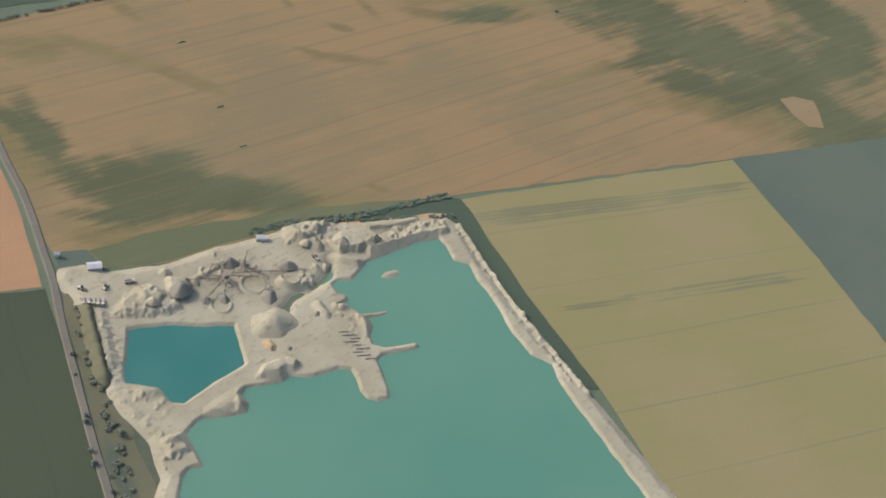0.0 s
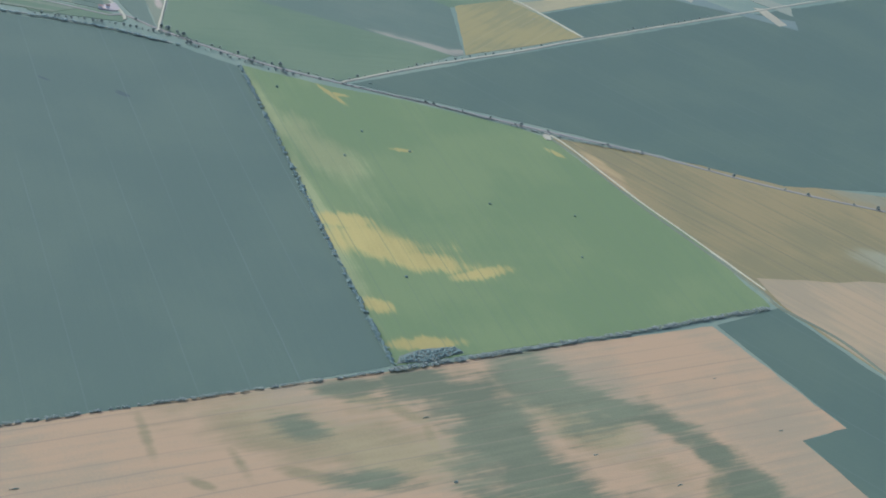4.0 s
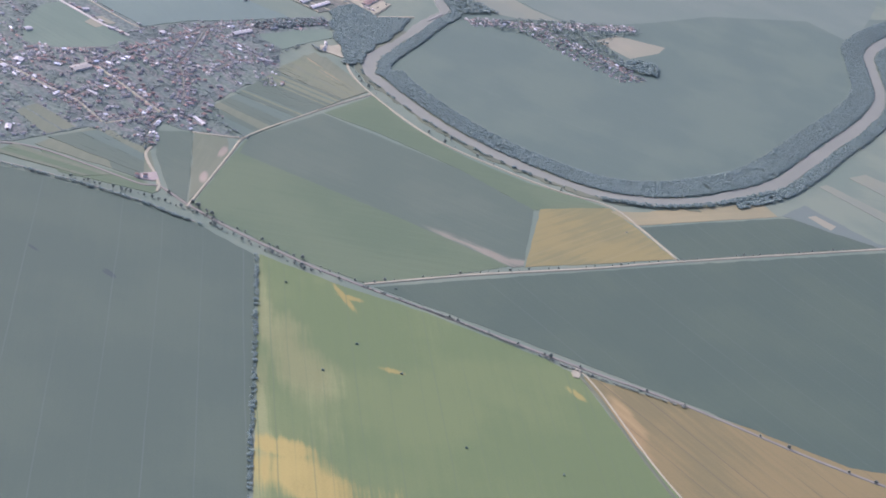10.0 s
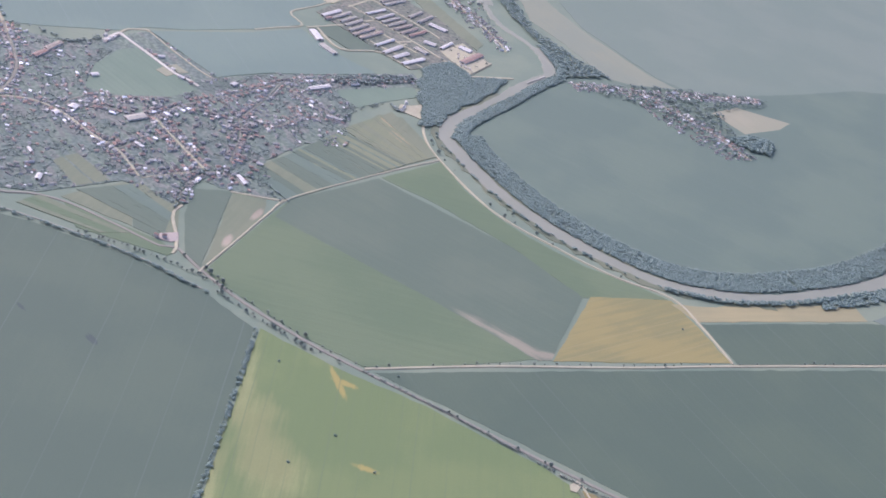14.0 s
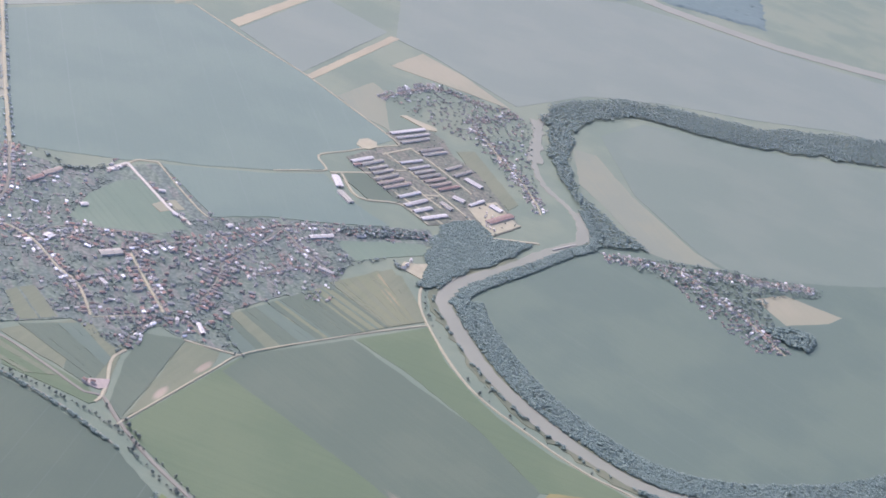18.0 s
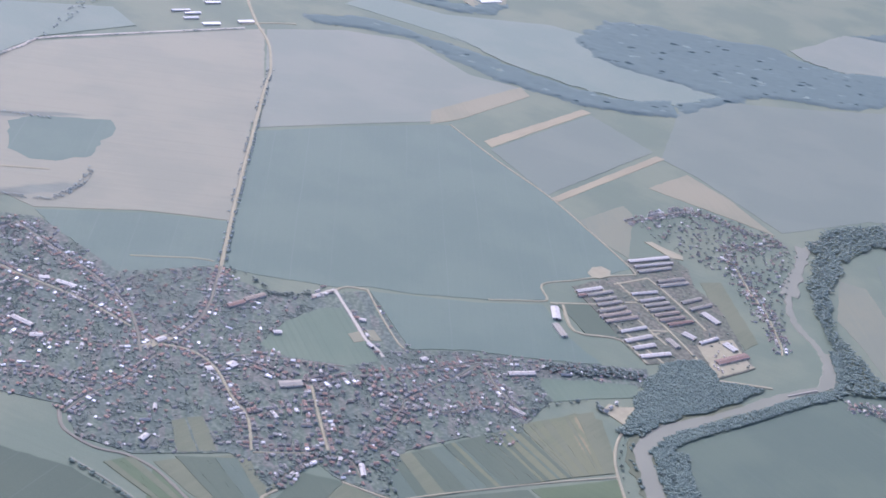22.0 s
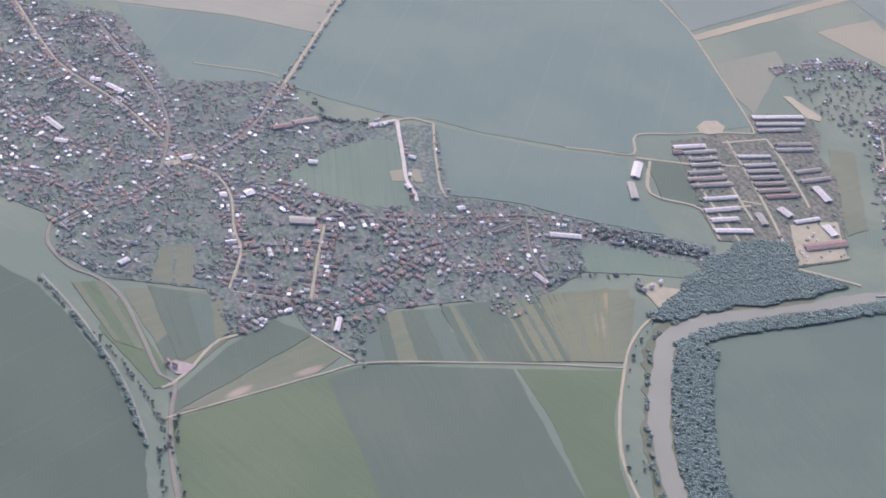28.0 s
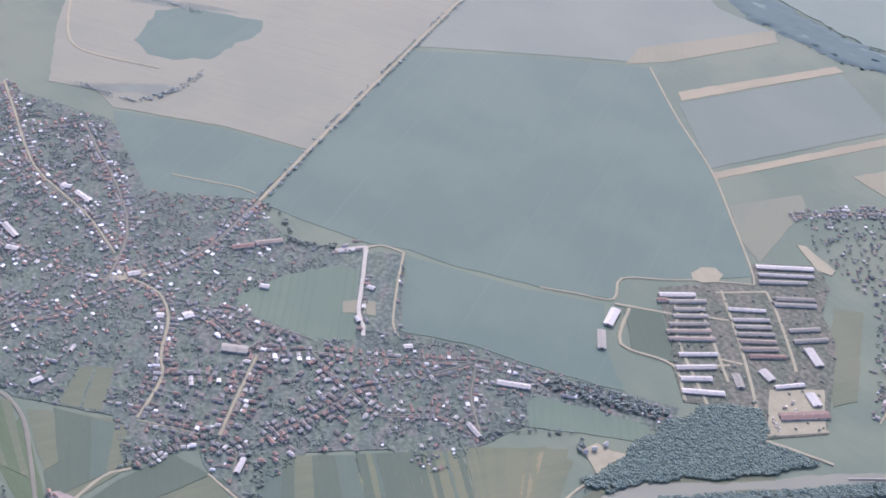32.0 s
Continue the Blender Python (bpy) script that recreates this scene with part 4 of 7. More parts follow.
RIVERROAD = [(162.7, 914.6), (148.6, 931), (135.4, 945.4), (111, 966.2), (71.2, 964.9), (28, 972), (-26.4, 987.9), (-82.7, 1031.7), (-106.1, 1061), (-119, 1096)]
strip("track", RIVERROAD, 1.25, M_DIRT, "pale dirt track along the river")
strip("track", [(-82.7, 1031.7), (-104.6, 987.6), (-120.4, 952.5), (-143, 898.5), (-145.3, 869.7), (-146.2, 822.7), (-147.1, 779.6)], 0.9, M_DIRT, "pale dirt track across the fields")
strip("track", [(105.1, 731.1), (117, 716.2), (132.1, 692.7), (152, 660.3), (173.8, 630.2), (208.8, 581.3)] + [(214.9, 567.2), (243.9, 543.1), (263.8, 511.4)], 1.9, M_BANK, "grassy field track")
strip("track", [(107.2, 734.9), (119.4, 719.3), (135, 693.9), (154.9, 662.1), (176.8, 632.4), (211.7, 583.3)], 0.45, M_DIRT, "thin pale wheel track", z=0.5)
field([(101.2, 730.1), (103.7, 736.1), (107.2, 734.9), (106.2, 726.5), (102.8, 725.9)], M_DIRT, "bare earth road junction", name="junction", category="ground", z=0.62)
strip("track", [(-168.9, 786), (-169.8, 793.1), (-176.4, 805.7), (-185.3, 817.8), (-191.5, 829.2), (-191.4, 840.3)], 1.6, M_DIRT, "pale lane into the village")
FARROAD = [(-406.8, 969.8), (-420.1, 981.8), (-511, 1071.6), (-670.6, 1233.6)] + [(-716.2, 1281.5), (-777, 1331), (-833.8, 1362), (-897, 1401.9), (-941.6, 1431.2), (-1062.2, 1532.4), (-1180, 1640)]
strip("road", FARROAD, 2.3, M_DIRT, "straight tree-lined road out of the village")
strip("track", [(-282.8, 1129.4), (-270.7, 1150.4), (-259.1, 1171.7), (-277.7, 1188.3), (-268.9, 1218.5), (-262.6, 1241.5), (-248.9, 1275.9)], 1.3, M_DIRT, "pale dirt track round the barns")
strip("track", [(-248.9, 1275.9), (-263.5, 1283.2), (-313.2, 1301), (-383.9, 1324.7), (-456.9, 1339), (-539.2, 1359.9)], 1.2, M_DIRT, "pale field track")
strip("track", [(-351.2, 1034), (-350.7, 1045.2), (-339, 1056.7)], 1.8, M_DIRT, "pale track at the new street")
strip("track", [(-339.3, 1055.9), (-304.5, 1037.1), (-271.2, 1021.5), (-259.3, 1020.4)], 1.2, M_DIRT, "thin footpath")
strip("track", [(-176.5, 878.1), (-165.5, 882.7), (-150.2, 889.6), (-144.5, 892.8)], 1.3, M_DIRT, "thin pale path")
strip("track", [(-464.2, 932.2), (-451.2, 952.4), (-438.1, 972.6), (-428.2, 981.4)], 1.3, M_DIRT, "thin pale path behind the houses")
strip("road", [(-249, 318), (-237.2, 272.6), (-229, 246.2), (-224, 221.7), (-220.8, 205.9), (-218.5, 185.7), (-214.7, 159.7), (-210.9, 135.5), (-207.1, 114.8)], 2.1, M_QUARRY_ROAD, "dusty grey-brown road along the quarry")
STREETS = {
    "new": [(-353.3, 1012.6), (-351.9, 1033.9)],
    "new_south": [(-351.9, 1033.9), (-316.7, 1018.2), (-287.5, 1004.8), (-273.9, 1002.8), (-264.8, 999.3)],
    "west_high": [(-614.7, 843.7), (-573.4, 843.9), (-523.4, 843.2), (-484.4, 846.6), (-430.1, 865.9), (-382.3, 874.6)],
    "west_second": [(-545.6, 888.5), (-511.2, 889.9), (-475.8, 892.2), (-434, 892.1), (-402.1, 886.6), (-375.7, 874.7), (-352.6, 860.8)],
    "cross": [(-542.8, 848.2), (-543.8, 866.6), (-544.1, 888)],
    "main_north": [(-379.3, 873.6), (-357.7, 877.1), (-358.4, 896), (-368.2, 922.3), (-385.2, 945.1), (-402.6, 963.1), (-419.3, 981.2)],
    "main_south": [(-356, 876.5), (-337.3, 890.6), (-311.7, 890.8), (-280.7, 878.8), (-257.8, 872.8), (-229.4, 852.4)],
    "low": [(-227.6, 851.8), (-217.3, 867.5), (-201.6, 890.3)],
    "middle": [(-200.3, 889.8), (-227.7, 907.6), (-263.8, 931.9)],
    "long": [(-317.3, 902), (-300.9, 916.2), (-266.6, 932.3), (-258.1, 964.2), (-237.5, 1014.3), (-223.5, 1054.8), (-204.5, 1084.9), (-180.2, 1111.7), (-156.3, 1138.1), (-142.3, 1149.8)],
    "bend": [(-320.2, 781), (-328, 801.3), (-333.1, 837.1), (-346.8, 871.7)],
    "old": [(-194.9, 913.3), (-204.5, 945.8), (-214.1, 968.5), (-218.8, 974.4), (-219.6, 1013), (-223.5, 1054.8)],
    "old_west": [(-258.1, 964.2), (-237.4, 970), (-218.8, 974.4), (-195.6, 985.7), (-186.8, 1015.3), (-165.8, 1030.6)],
    "old_south": [(-222.9, 1056.5), (-194.8, 1041), (-165.8, 1033.7)],
    "west_low": [(-461.9, 785.1), (-433.7, 800.2), (-403.3, 814.1), (-384.3, 830.5), (-364.9, 857.4), (-354.8, 874.3)],
    "west_lower": [(-385.5, 768), (-369.3, 791.5), (-346.8, 806.3), (-333.7, 819.9)],
    "centre": [(-316.8, 903.6), (-315.4, 918), (-296.3, 940.6), (-270, 967.5)],
    "middle_row": [(-257.9, 872.5), (-253.5, 894.6), (-243.3, 917.4)],
    "south_end": [(-200.3, 889.8), (-188, 896.8), (-173.1, 890.7)],
    "gardens": [(-200.3, 889.8), (-202.3, 862), (-194.8, 841.5)],
    "far_west": [(-527.2, 799.6), (-496.2, 830.5), (-461, 851.8), (-430.1, 865.9)],
    "hamlet": [(-38.6, 1253.6), (-13.2, 1277.8), (11, 1293.7), (45.1, 1324.7), (81.4, 1352.4), (112.9, 1381.5)],
    "hamlet_south": [(13.3, 1294.3), (45.2, 1283.7), (85.2, 1268), (125, 1240.7)],
    "north": [(-230.2, 1378.4), (-212.6, 1370), (-179.9, 1342.9), (-151.4, 1322.4), (-116.7, 1287.9), (-106.9, 1274.2)],
    "north_row": [(-315.1, 1348.9), (-308.1, 1399), (-295.5, 1432), (-253.5, 1438), (-219, 1450.7), (-234.6, 1404), (-230.2, 1378.4)],
}
for key, pts in STREETS.items():
    bright = key.startswith("new")
    strip("street", pts, 2.2 if bright else (1.5 if key in ("west_high", "main_north", "main_south", "middle", "west_second") else 0.8), M_NEW_STREET if bright else M_DIRT if key in ("hamlet_south", "north", "low", "main_south", "middle", "west_high") else M_ASPHALT,
          "bare pale street of new houses" if bright else "narrow village street", z=0.42)
for pts in ([(-257.3, 1204.8), (-239.2, 1208.8), (-211.7, 1192.8), (-151.2, 1177.9)], [(-247, 1227.6), (-210.6, 1216.7), (-165.6, 1202)], [(-248.8, 1249.2), (-191.1, 1228.1), (-143.2, 1207.7), (-115.6, 1193.5)], [(-239.7, 1279.5), (-213.4, 1271.6), (-174.1, 1256.1), (-162.2, 1250.5)],
            [(-254.3, 1170.3), (-239.5, 1195), (-232.1, 1206.2)], [(-247.5, 1177.3), (-222.9, 1156.6), (-210.5, 1156.4), (-189, 1176.1), (-158.4, 1166.4)], [(-247.7, 1243.6), (-239.7, 1279.5)], [(-228, 1219.7), (-218.7, 1236.8)], [(-186.7, 1208.5), (-178, 1220.5)], [(-115.6, 1193.5), (-102.4, 1207), (-84.8, 1223.9)], [(-117.2, 1198.8), (-109.8, 1238)], [(-186.9, 1176.8), (-179.3, 1212.2)]):
    strip("track", pts, 1.9, M_DIRT, "pale earth track between the barns", z=0.5)
strip("track", [(-355.9, 866.2), (-357.7, 877.1), (-358.7, 888.6)], 7.0, M_DIRT, "bare village square", z=0.46)

M_VERGE = field_mat("dry_verge", (0.15, 0.132, 0.08), (0.115, 0.112, 0.068), rows=100, streak=0.5, patches=[(-205, 128, 16, 3, 105)], patch_col=(0.07, 0.085, 0.06))
field([(-218.0, 200.4), (-211.0, 201.7), (-208.4, 190.3), (-205.5, 170.8), (-204.6, 156.9), (-199.5, 143.4), (-196.1, 128.2), (-192.3, 117.3), (-206.1, 118.1), (-208.6, 130.9), (-211.8, 150.4), (-214.3, 168.7), (-216.8, 185.4)], M_VERGE, "dry brown verge between road and quarry", name="verge", category="verge", z=0.24, amount=0.5)

# ---- the quarry ----
SHORE_EAST = [(-90.7, 225.6), (-82.5, 227.8), (-80.3, 223.4), (-78.9, 216.9), (-73.7, 214.1), (-71.9, 205.5), (-68.8, 197), (-65.8, 181.2), (-61.4, 170.1), (-55.1, 166.3), (-54.7, 160.1), (-52.7, 152), (-47, 134), (-34.7, 98.2), (-31, 81), (-61.3, 65.4), (-163, 73.8), (-192, 102.1), (-187.7, 117.3), (-186.4, 124.2), (-183.4, 127.4), (-179.2, 128.1), (-181.5, 134.2), (-183.4, 140.8), (-180.2, 145.1), (-177.2, 147), (-170.2, 146.9), (-163.9, 148.3), (-162.4, 152.1), (-164.5, 155.5)]
SHORE_WEST = [(-162.7, 158.2), (-156.2, 159.9), (-150.6, 160.2), (-148.1, 162.6), (-141.9, 162.4), (-136.6, 163.7), (-130.9, 165.8), (-127.1, 165.2), (-125.7, 161.5), (-125.7, 155.9), (-123.7, 152.3), (-120.7, 151.2), (-116, 152.5), (-115.7, 156.8), (-116.8, 166.2), (-117, 169.2), (-115, 171.6), (-110.1, 172.3), (-102.1, 173.9), (-100.7, 176), (-103.1, 176.8), (-113.1, 174.9), (-116.9, 176.2), (-117.5, 180.1), (-115.7, 184.5), (-116.6, 188.2), (-108.8, 190.8), (-109.4, 191.8), (-118.2, 190.3), (-122.1, 193.5), (-125.5, 194.9), (-122.2, 196.5), (-122.1, 198.9), (-125.3, 200.3), (-126.7, 204.3), (-125.2, 206), (-119.3, 206.5), (-114.8, 211.3), (-112.8, 215.3), (-109.1, 217), (-102.1, 220.5)]
LAKE = SHORE_EAST + SHORE_WEST
POND = [(-197.8, 183.5), (-194.8, 184.5), (-182.8, 185.8), (-171.8, 185.2), (-163.4, 185.6), (-163, 180), (-162.4, 172.6), (-162.1, 168.9), (-164.6, 166.6), (-170.5, 162.7), (-176.4, 158.6), (-180.3, 155.3), (-183.2, 152.8), (-186.6, 153.4), (-189, 156.7), (-190.9, 159.3), (-197.4, 161.5), (-200.3, 161.6), (-200.2, 168.6), (-198.9, 175.7)]
ISLET = [(-108.1, 208.2), (-106.2, 210.5), (-102.1, 211.6), (-101.1, 210.5), (-102.8, 208.5), (-105.5, 207.7)]


def sand_mat(name, c1, c2, c3):
    n = Nodes(name, 0.95, 0.2)
    a, b, c = n.noise(0.05, detail=6), n.noise(0.5, detail=4), n.noise(0.9, n.mapped(ang=35, scale=(6, 1, 1)), 3)
    col = n.mix(n.step(a, 0.35, 0.65), c1, c2)
    col = n.mix(n.step(n.math("MULTIPLY_ADD", b, 0.6, n.math("MULTIPLY", c, 0.6)), 0.62, 0.85), col, c3)
    n.bump(n.math("ADD", b, c), 0.5, 0.35)
    return n.done(col)


M_SAND = sand_mat("quarry_sand", (0.3616, 0.3274, 0.2364), (0.2959, 0.2651, 0.1849), (0.2207, 0.1953, 0.1371))
M_GRAVEL = sand_mat("washed_gravel", (0.2, 0.185, 0.15), (0.235, 0.212, 0.168), (0.175, 0.16, 0.132))
M_OCHRE = sand_mat("ochre_sand", (0.42, 0.31, 0.17), (0.36, 0.26, 0.15), (0.28, 0.21, 0.13))
M_STEEL = plain_mat("rusty_steel", (0.23, 0.192, 0.155), (0.3, 0.255, 0.205), 1.5, 0.7, 0.4)
M_DUSTY = plain_mat("dusty_paint", (0.4, 0.36, 0.3), (0.5, 0.47, 0.42), 0.8, 0.7, 0.4)
M_BELT = plain_mat("dusty_belt", (0.12, 0.104, 0.086), (0.16, 0.14, 0.115), 1.0, 0.9)
M_RUBBER = plain_mat("rubber", (0.03, 0.03, 0.03), (0.05, 0.05, 0.048), 2.0, 0.85)
M_SHEET = plain_mat("grey_sheet_roof", (0.42, 0.42, 0.42), (0.52, 0.52, 0.51), 0.6, 0.5, 0.5, rand=0.5)
M_WALL = plain_mat("plastered_wall", (0.36, 0.338, 0.295), (0.56, 0.53, 0.475), 0.5, 0.9, 0.3, rand=0.6)
M_CAB = plain_mat("vehicle_paint", (0.45, 0.4, 0.3), (0.6, 0.55, 0.45), 1.0, 0.5, 0.5, rand=0.8)
M_GLASS = plain_mat("dark_glass", (0.03, 0.035, 0.04), (0.05, 0.055, 0.06), 1.0, 0.15, 0.5)

HILLS = [  # crest from, crest to, half width, height
    ([(-110, 220.1), (-79.4, 231.8)], 1.6, 1.5),
    ([(-72.7, 234.9), (-59.4, 189.3)], 1.2, 1.5), ([(-59.4, 189.3), (-45.5, 152.3)], 1.2, 1.4), ([(-189.7, 137.8), (-182, 138.1)], 1.6, 1.0),
    ([(-137, 227), (-129.4, 222.8)], 2.2, 2.0), ([(-207.1, 190.6), (-204.8, 168.7)], 2.0, 1.0), ([(-144.3, 204.6), (-136.6, 202.7)], 2.0, 1.4),
    ([(-196, 156.9), (-187, 158.9)], 2.2, 0.9), ([(-134, 193.9), (-131.7, 189.9)], 1.8, 1.2), ([(-127, 193.8), (-124.2, 193)], 1.5, 1.0), ([(-119, 188.5), (-117.2, 181.9)], 1.8, 1.3),
    ([(-174.4, 205.9), (-163.8, 214.1)], 1.2, 0.8), ([(-216.8, 194.4), (-210.7, 171.2)], 2.4, 0.7), ([(-124.1, 217.2), (-116.3, 214.4)], 2.0, 1.4), ([(-164.1, 155.9), (-173.8, 149.3)], 2.6, 0.9)]
TABLES = [  # outline, height, width of the slope
    ([(-197.5, 198.6), (-190.3, 202.8), (-183.6, 198), (-180.7, 193.4), (-185, 190.4), (-193.6, 189.4), (-202.6, 190)], 1.6, 2.6), ([(-193.8, 198.1), (-189.7, 201.2), (-185.2, 197), (-187.7, 193.4), (-192.4, 192.5)], 1.3, 1.4), ([(-123.9, 224.6), (-119.9, 229.3), (-109, 231.3), (-106, 226.6), (-108.5, 222.5), (-115.2, 220.1), (-121.9, 220)], 2.8, 1.6),
    ([(-158.7, 162.4), (-155.3, 167.1), (-146.9, 170.3), (-144.5, 168.5), (-146.3, 164.4), (-152.3, 161.7)], 1.9, 1.5), ([(-140.2, 233.1), (-131.5, 235.9), (-123.3, 234.6), (-128.7, 227.2), (-135.2, 225), (-139.9, 228.4)], 1.6, 1.6), ([(-183.7, 205.9), (-177.2, 205.9), (-176.8, 200.1), (-180.3, 197.5), (-183.4, 200.1)], 2.4, 1.6),
    ([(-110.3, 235.7), (-88.7, 239.8), (-88.2, 237.1), (-99.8, 233.8), (-108.8, 231.9)], 0.9, 1.0), ([(-191.5, 136.8), (-183.4, 141.2), (-182.4, 134.2), (-189.4, 131.9)], 1.3, 1.2), ([(-167.7, 152.3), (-163.6, 156.8), (-163.3, 150.8), (-166.8, 148.2)], 1.2, 1.0)]
DUMPS = [  # where lorries have tipped small loads: outline, how many, height
    ([(-140.1, 233.7), (-120.8, 236.4), (-110.4, 234.8), (-117.8, 229.4), (-129.6, 221.4), (-140.7, 222.7)], 26, 1.0), ([(-201.7, 190.5), (-196.1, 200.2), (-190.3, 202.8), (-180.2, 194.2), (-178.8, 189.8), (-193.7, 187.9)], 16, 0.7), ([(-112.7, 222.4), (-97.7, 233.6), (-79.2, 237.9), (-77.8, 233.9), (-99.2, 226.1), (-109.9, 220.7)], 90, 0.7),
    ([(-75.2, 235.5), (-72.7, 234.9), (-59.4, 189.3), (-45.8, 154.8), (-50, 154.9), (-63.3, 190.7)], 70, 0.5), ([(-208.9, 190.6), (-201.8, 188), (-201.9, 159.3), (-206.2, 159.5)], 40, 0.35), ([(-201.9, 159.3), (-189.1, 155.5), (-184.3, 149.7), (-196.9, 143.5), (-202.3, 152.6)], 16, 0.5), ([(-134.8, 214.3), (-126.6, 214.3), (-132.1, 206), (-140.9, 200.6)], 12, 0.9),
    ([(-192, 141.1), (-181.5, 142.9), (-183.4, 132.1), (-191.7, 124.1)], 14, 0.9), ([(-126.7, 189.8), (-114.4, 191.1), (-118.7, 179.3), (-124.1, 182)], 12, 0.6), ([(-174.2, 216.8), (-158.2, 219.7), (-138.9, 214.2), (-140.1, 206), (-150.8, 200.6), (-173.9, 200.6)], 10, 0.6)]
RINGS = [([(-168.8, 209.4)][0], 3.4), ([(-154.8, 203.8)][0], 4.2), ([(-141.7, 206)][0], 3.2), ([(-167, 194.1)][0], 3.4)]
HOLLOWS = [([(-145.3, 193.1), (-141.2, 198.4), (-132.4, 203.8), (-127.6, 208.7), (-124.8, 217.7)], 2.2, 1.5), ([(-144.9, 193.1), (-143.1, 186.1)], 1.2, 0.8), ([(-181.5, 222.2), (-169.5, 224.6)], 1.0, 0.4), ([(-107.1, 229.5), (-89.9, 234.6)], 2.0, 0.8)]

NE_BANK = [(-108.4, 220.4), (-87.3, 229.2)]
GULLIES = [(-207.6, 190.6), (-204.2, 178.2), (-202.3, 166.3)]


def quarry_ground():
    q = np.array(QUARRY_EDGE)
    (x0, y0), (x1, y1) = q.min(0) - 2, q.max(0) + 2
    step = 0.38
    xs, ys = np.arange(x0, x1, step), np.arange(y0, y1, step)
    gx, gy = np.meshgrid(xs, ys)
    x, y = gx.ravel(), gy.ravel()
    wob = np.array([noise.noise((a * 0.16, b * 0.16, 3.1)) for a, b in zip(x, y)])
    rough = np.array([noise.fractal((a * 0.32, b * 0.32, 0.0), 1.0, 2.0, 4) for a, b in zip(x, y)])
    grit = np.array([noise.fractal((a * 1.1, b * 1.1, 5.0), 1.0, 2.0, 3) for a, b in zip(x, y)])
    wob2 = np.array([noise.noise((a * 0.16, b * 0.16, 9.7)) for a, b in zip(x, y)])
    xw, yw = x + wob * 0.6, y + wob2 * 0.6
    de = line_dist(QUARRY_EDGE, xw, yw, True) * np.where(inside(QUARRY_EDGE, xw, yw), 1, -1)
    wet = np.full(len(x), 1e9)
    for poly in (LAKE, POND):
        d = line_dist(poly, xw, yw, True) * np.where(inside(poly, xw, yw), -1, 1)
        wet = np.minimum(wet, d)
    h = 0.3 + 0.95 * np.clip(de / 2.5, -0.9, 1.0) + 0.05 * rough
    for line, w, hh in HILLS:
        d = line_dist(line, xw, yw)
        h += hh * np.clip(1.25 - d / (w * 1.1), 0, 1) * (1 + 0.13 * rough)
    for poly, hh, w in TABLES:
        d = line_dist(poly, xw, yw, True) * np.where(inside(poly, xw, yw), 1, -1)
        flute = 0.18 * np.sin(3.1 * (x + 0.6 * y) + 3 * wob) + 0.7 * rough + 0.4 * grit
        h += hh * np.clip((d + w * 0.5 + 0.35 * w * flute * (np.abs(d) < w)) / w, 0, 1) * (1 + 0.08 * rough)
    for (cx, cy), r in RINGS:
        h += 0.7 * np.clip(1 - np.abs(np.hypot(x - cx, y - cy) - r) / 0.8, 0, 1) * (np.sin(np.arctan2(y - cy, x - cx) + r) > -0.5)
    dump = np.random.default_rng(4)
    for poly, count, hh in DUMPS:
        for cx, cy in fill(poly, math.sqrt(abs(sum(a[0] * b[1] - b[0] * a[1] for a, b in zip(poly, poly[1:] + poly[:1]))) / 2 / count), dump):
            near = np.flatnonzero((np.abs(x - cx) < 2.5) & (np.abs(y - cy) < 2.5))
            a, r = dump.uniform(0, 3.14), dump.uniform(0.45, 1.1)
            u, w = (x[near] - cx) * math.cos(a) + (y[near] - cy) * math.sin(a), (y[near] - cy) * math.cos(a) - (x[near] - cx) * math.sin(a)
            h[near] += hh * dump.uniform(0.5, 1.2) * np.clip(1.15 - np.hypot(u / 1.7, w) / r, 0, 1)
    for k in range(34):
        t, row = (k // 2) / 16, k % 2
        a, b = NE_BANK
        cx = a[0] + (b[0] - a[0]) * t + 0.8 * row
        cy = a[1] + (b[1] - a[1]) * t + 1.5 * row
        h += 0.85 * np.clip(1.1 - np.hypot(x - cx, y - cy) / 1.1, 0, 1)
    gully = np.exp(-(line_dist(GULLIES, x, y) / 4.0) ** 2)
    h += gully * 0.2 * np.sin((x * 0.25 + y) * 2.6 + 5 * wob)
    h += 0.14 * grit * np.clip(h - 0.9, 0.2, 1.0)
    for line, w, hh in HOLLOWS:
        h -= hh * np.exp(-(line_dist(line, xw, yw) / w) ** 2)
    h = np.minimum(h, 0.42 + 0.75 * wet)
    di = line_dist(ISLET, x, y, True) * np.where(inside(ISLET, x, y), 1, -1)
    h = np.where(di > -1, np.maximum(h, 0.5 + 0.4 * di), h)
    h = np.where(de < -2.2, -1.0, h)
    nx, ny = len(xs), len(ys)
    i = np.arange(nx * ny).reshape(ny, nx)
    f = np.stack([i[:-1, :-1], i[:-1, 1:], i[1:, 1:], i[1:, :-1]], -1).reshape(-1, 4)
    f = f[(h[f] > -0.9).any(1)]
    me = raw_mesh("quarry_ground", np.c_[x, y, h], f, [M_SAND])
    me.polygons.foreach_set("use_smooth", np.ones(len(f), bool))
    tagged(new("quarry_ground", me), "pale sandy quarry floor with banks and ridges", "ground", kind="structure")
    return x, y, h, nx, ny, x0, y0, step


QX, QY, QH, QNX, QNY, Q0X, Q0Y, QSTEP = quarry_ground()


def quarry_height(x, y):
    i = int(np.clip((x - Q0X) / QSTEP, 0, QNX - 1))
    j = int(np.clip((y - Q0Y) / QSTEP, 0, QNY - 1))
    return float(QH[j * QNX + i])


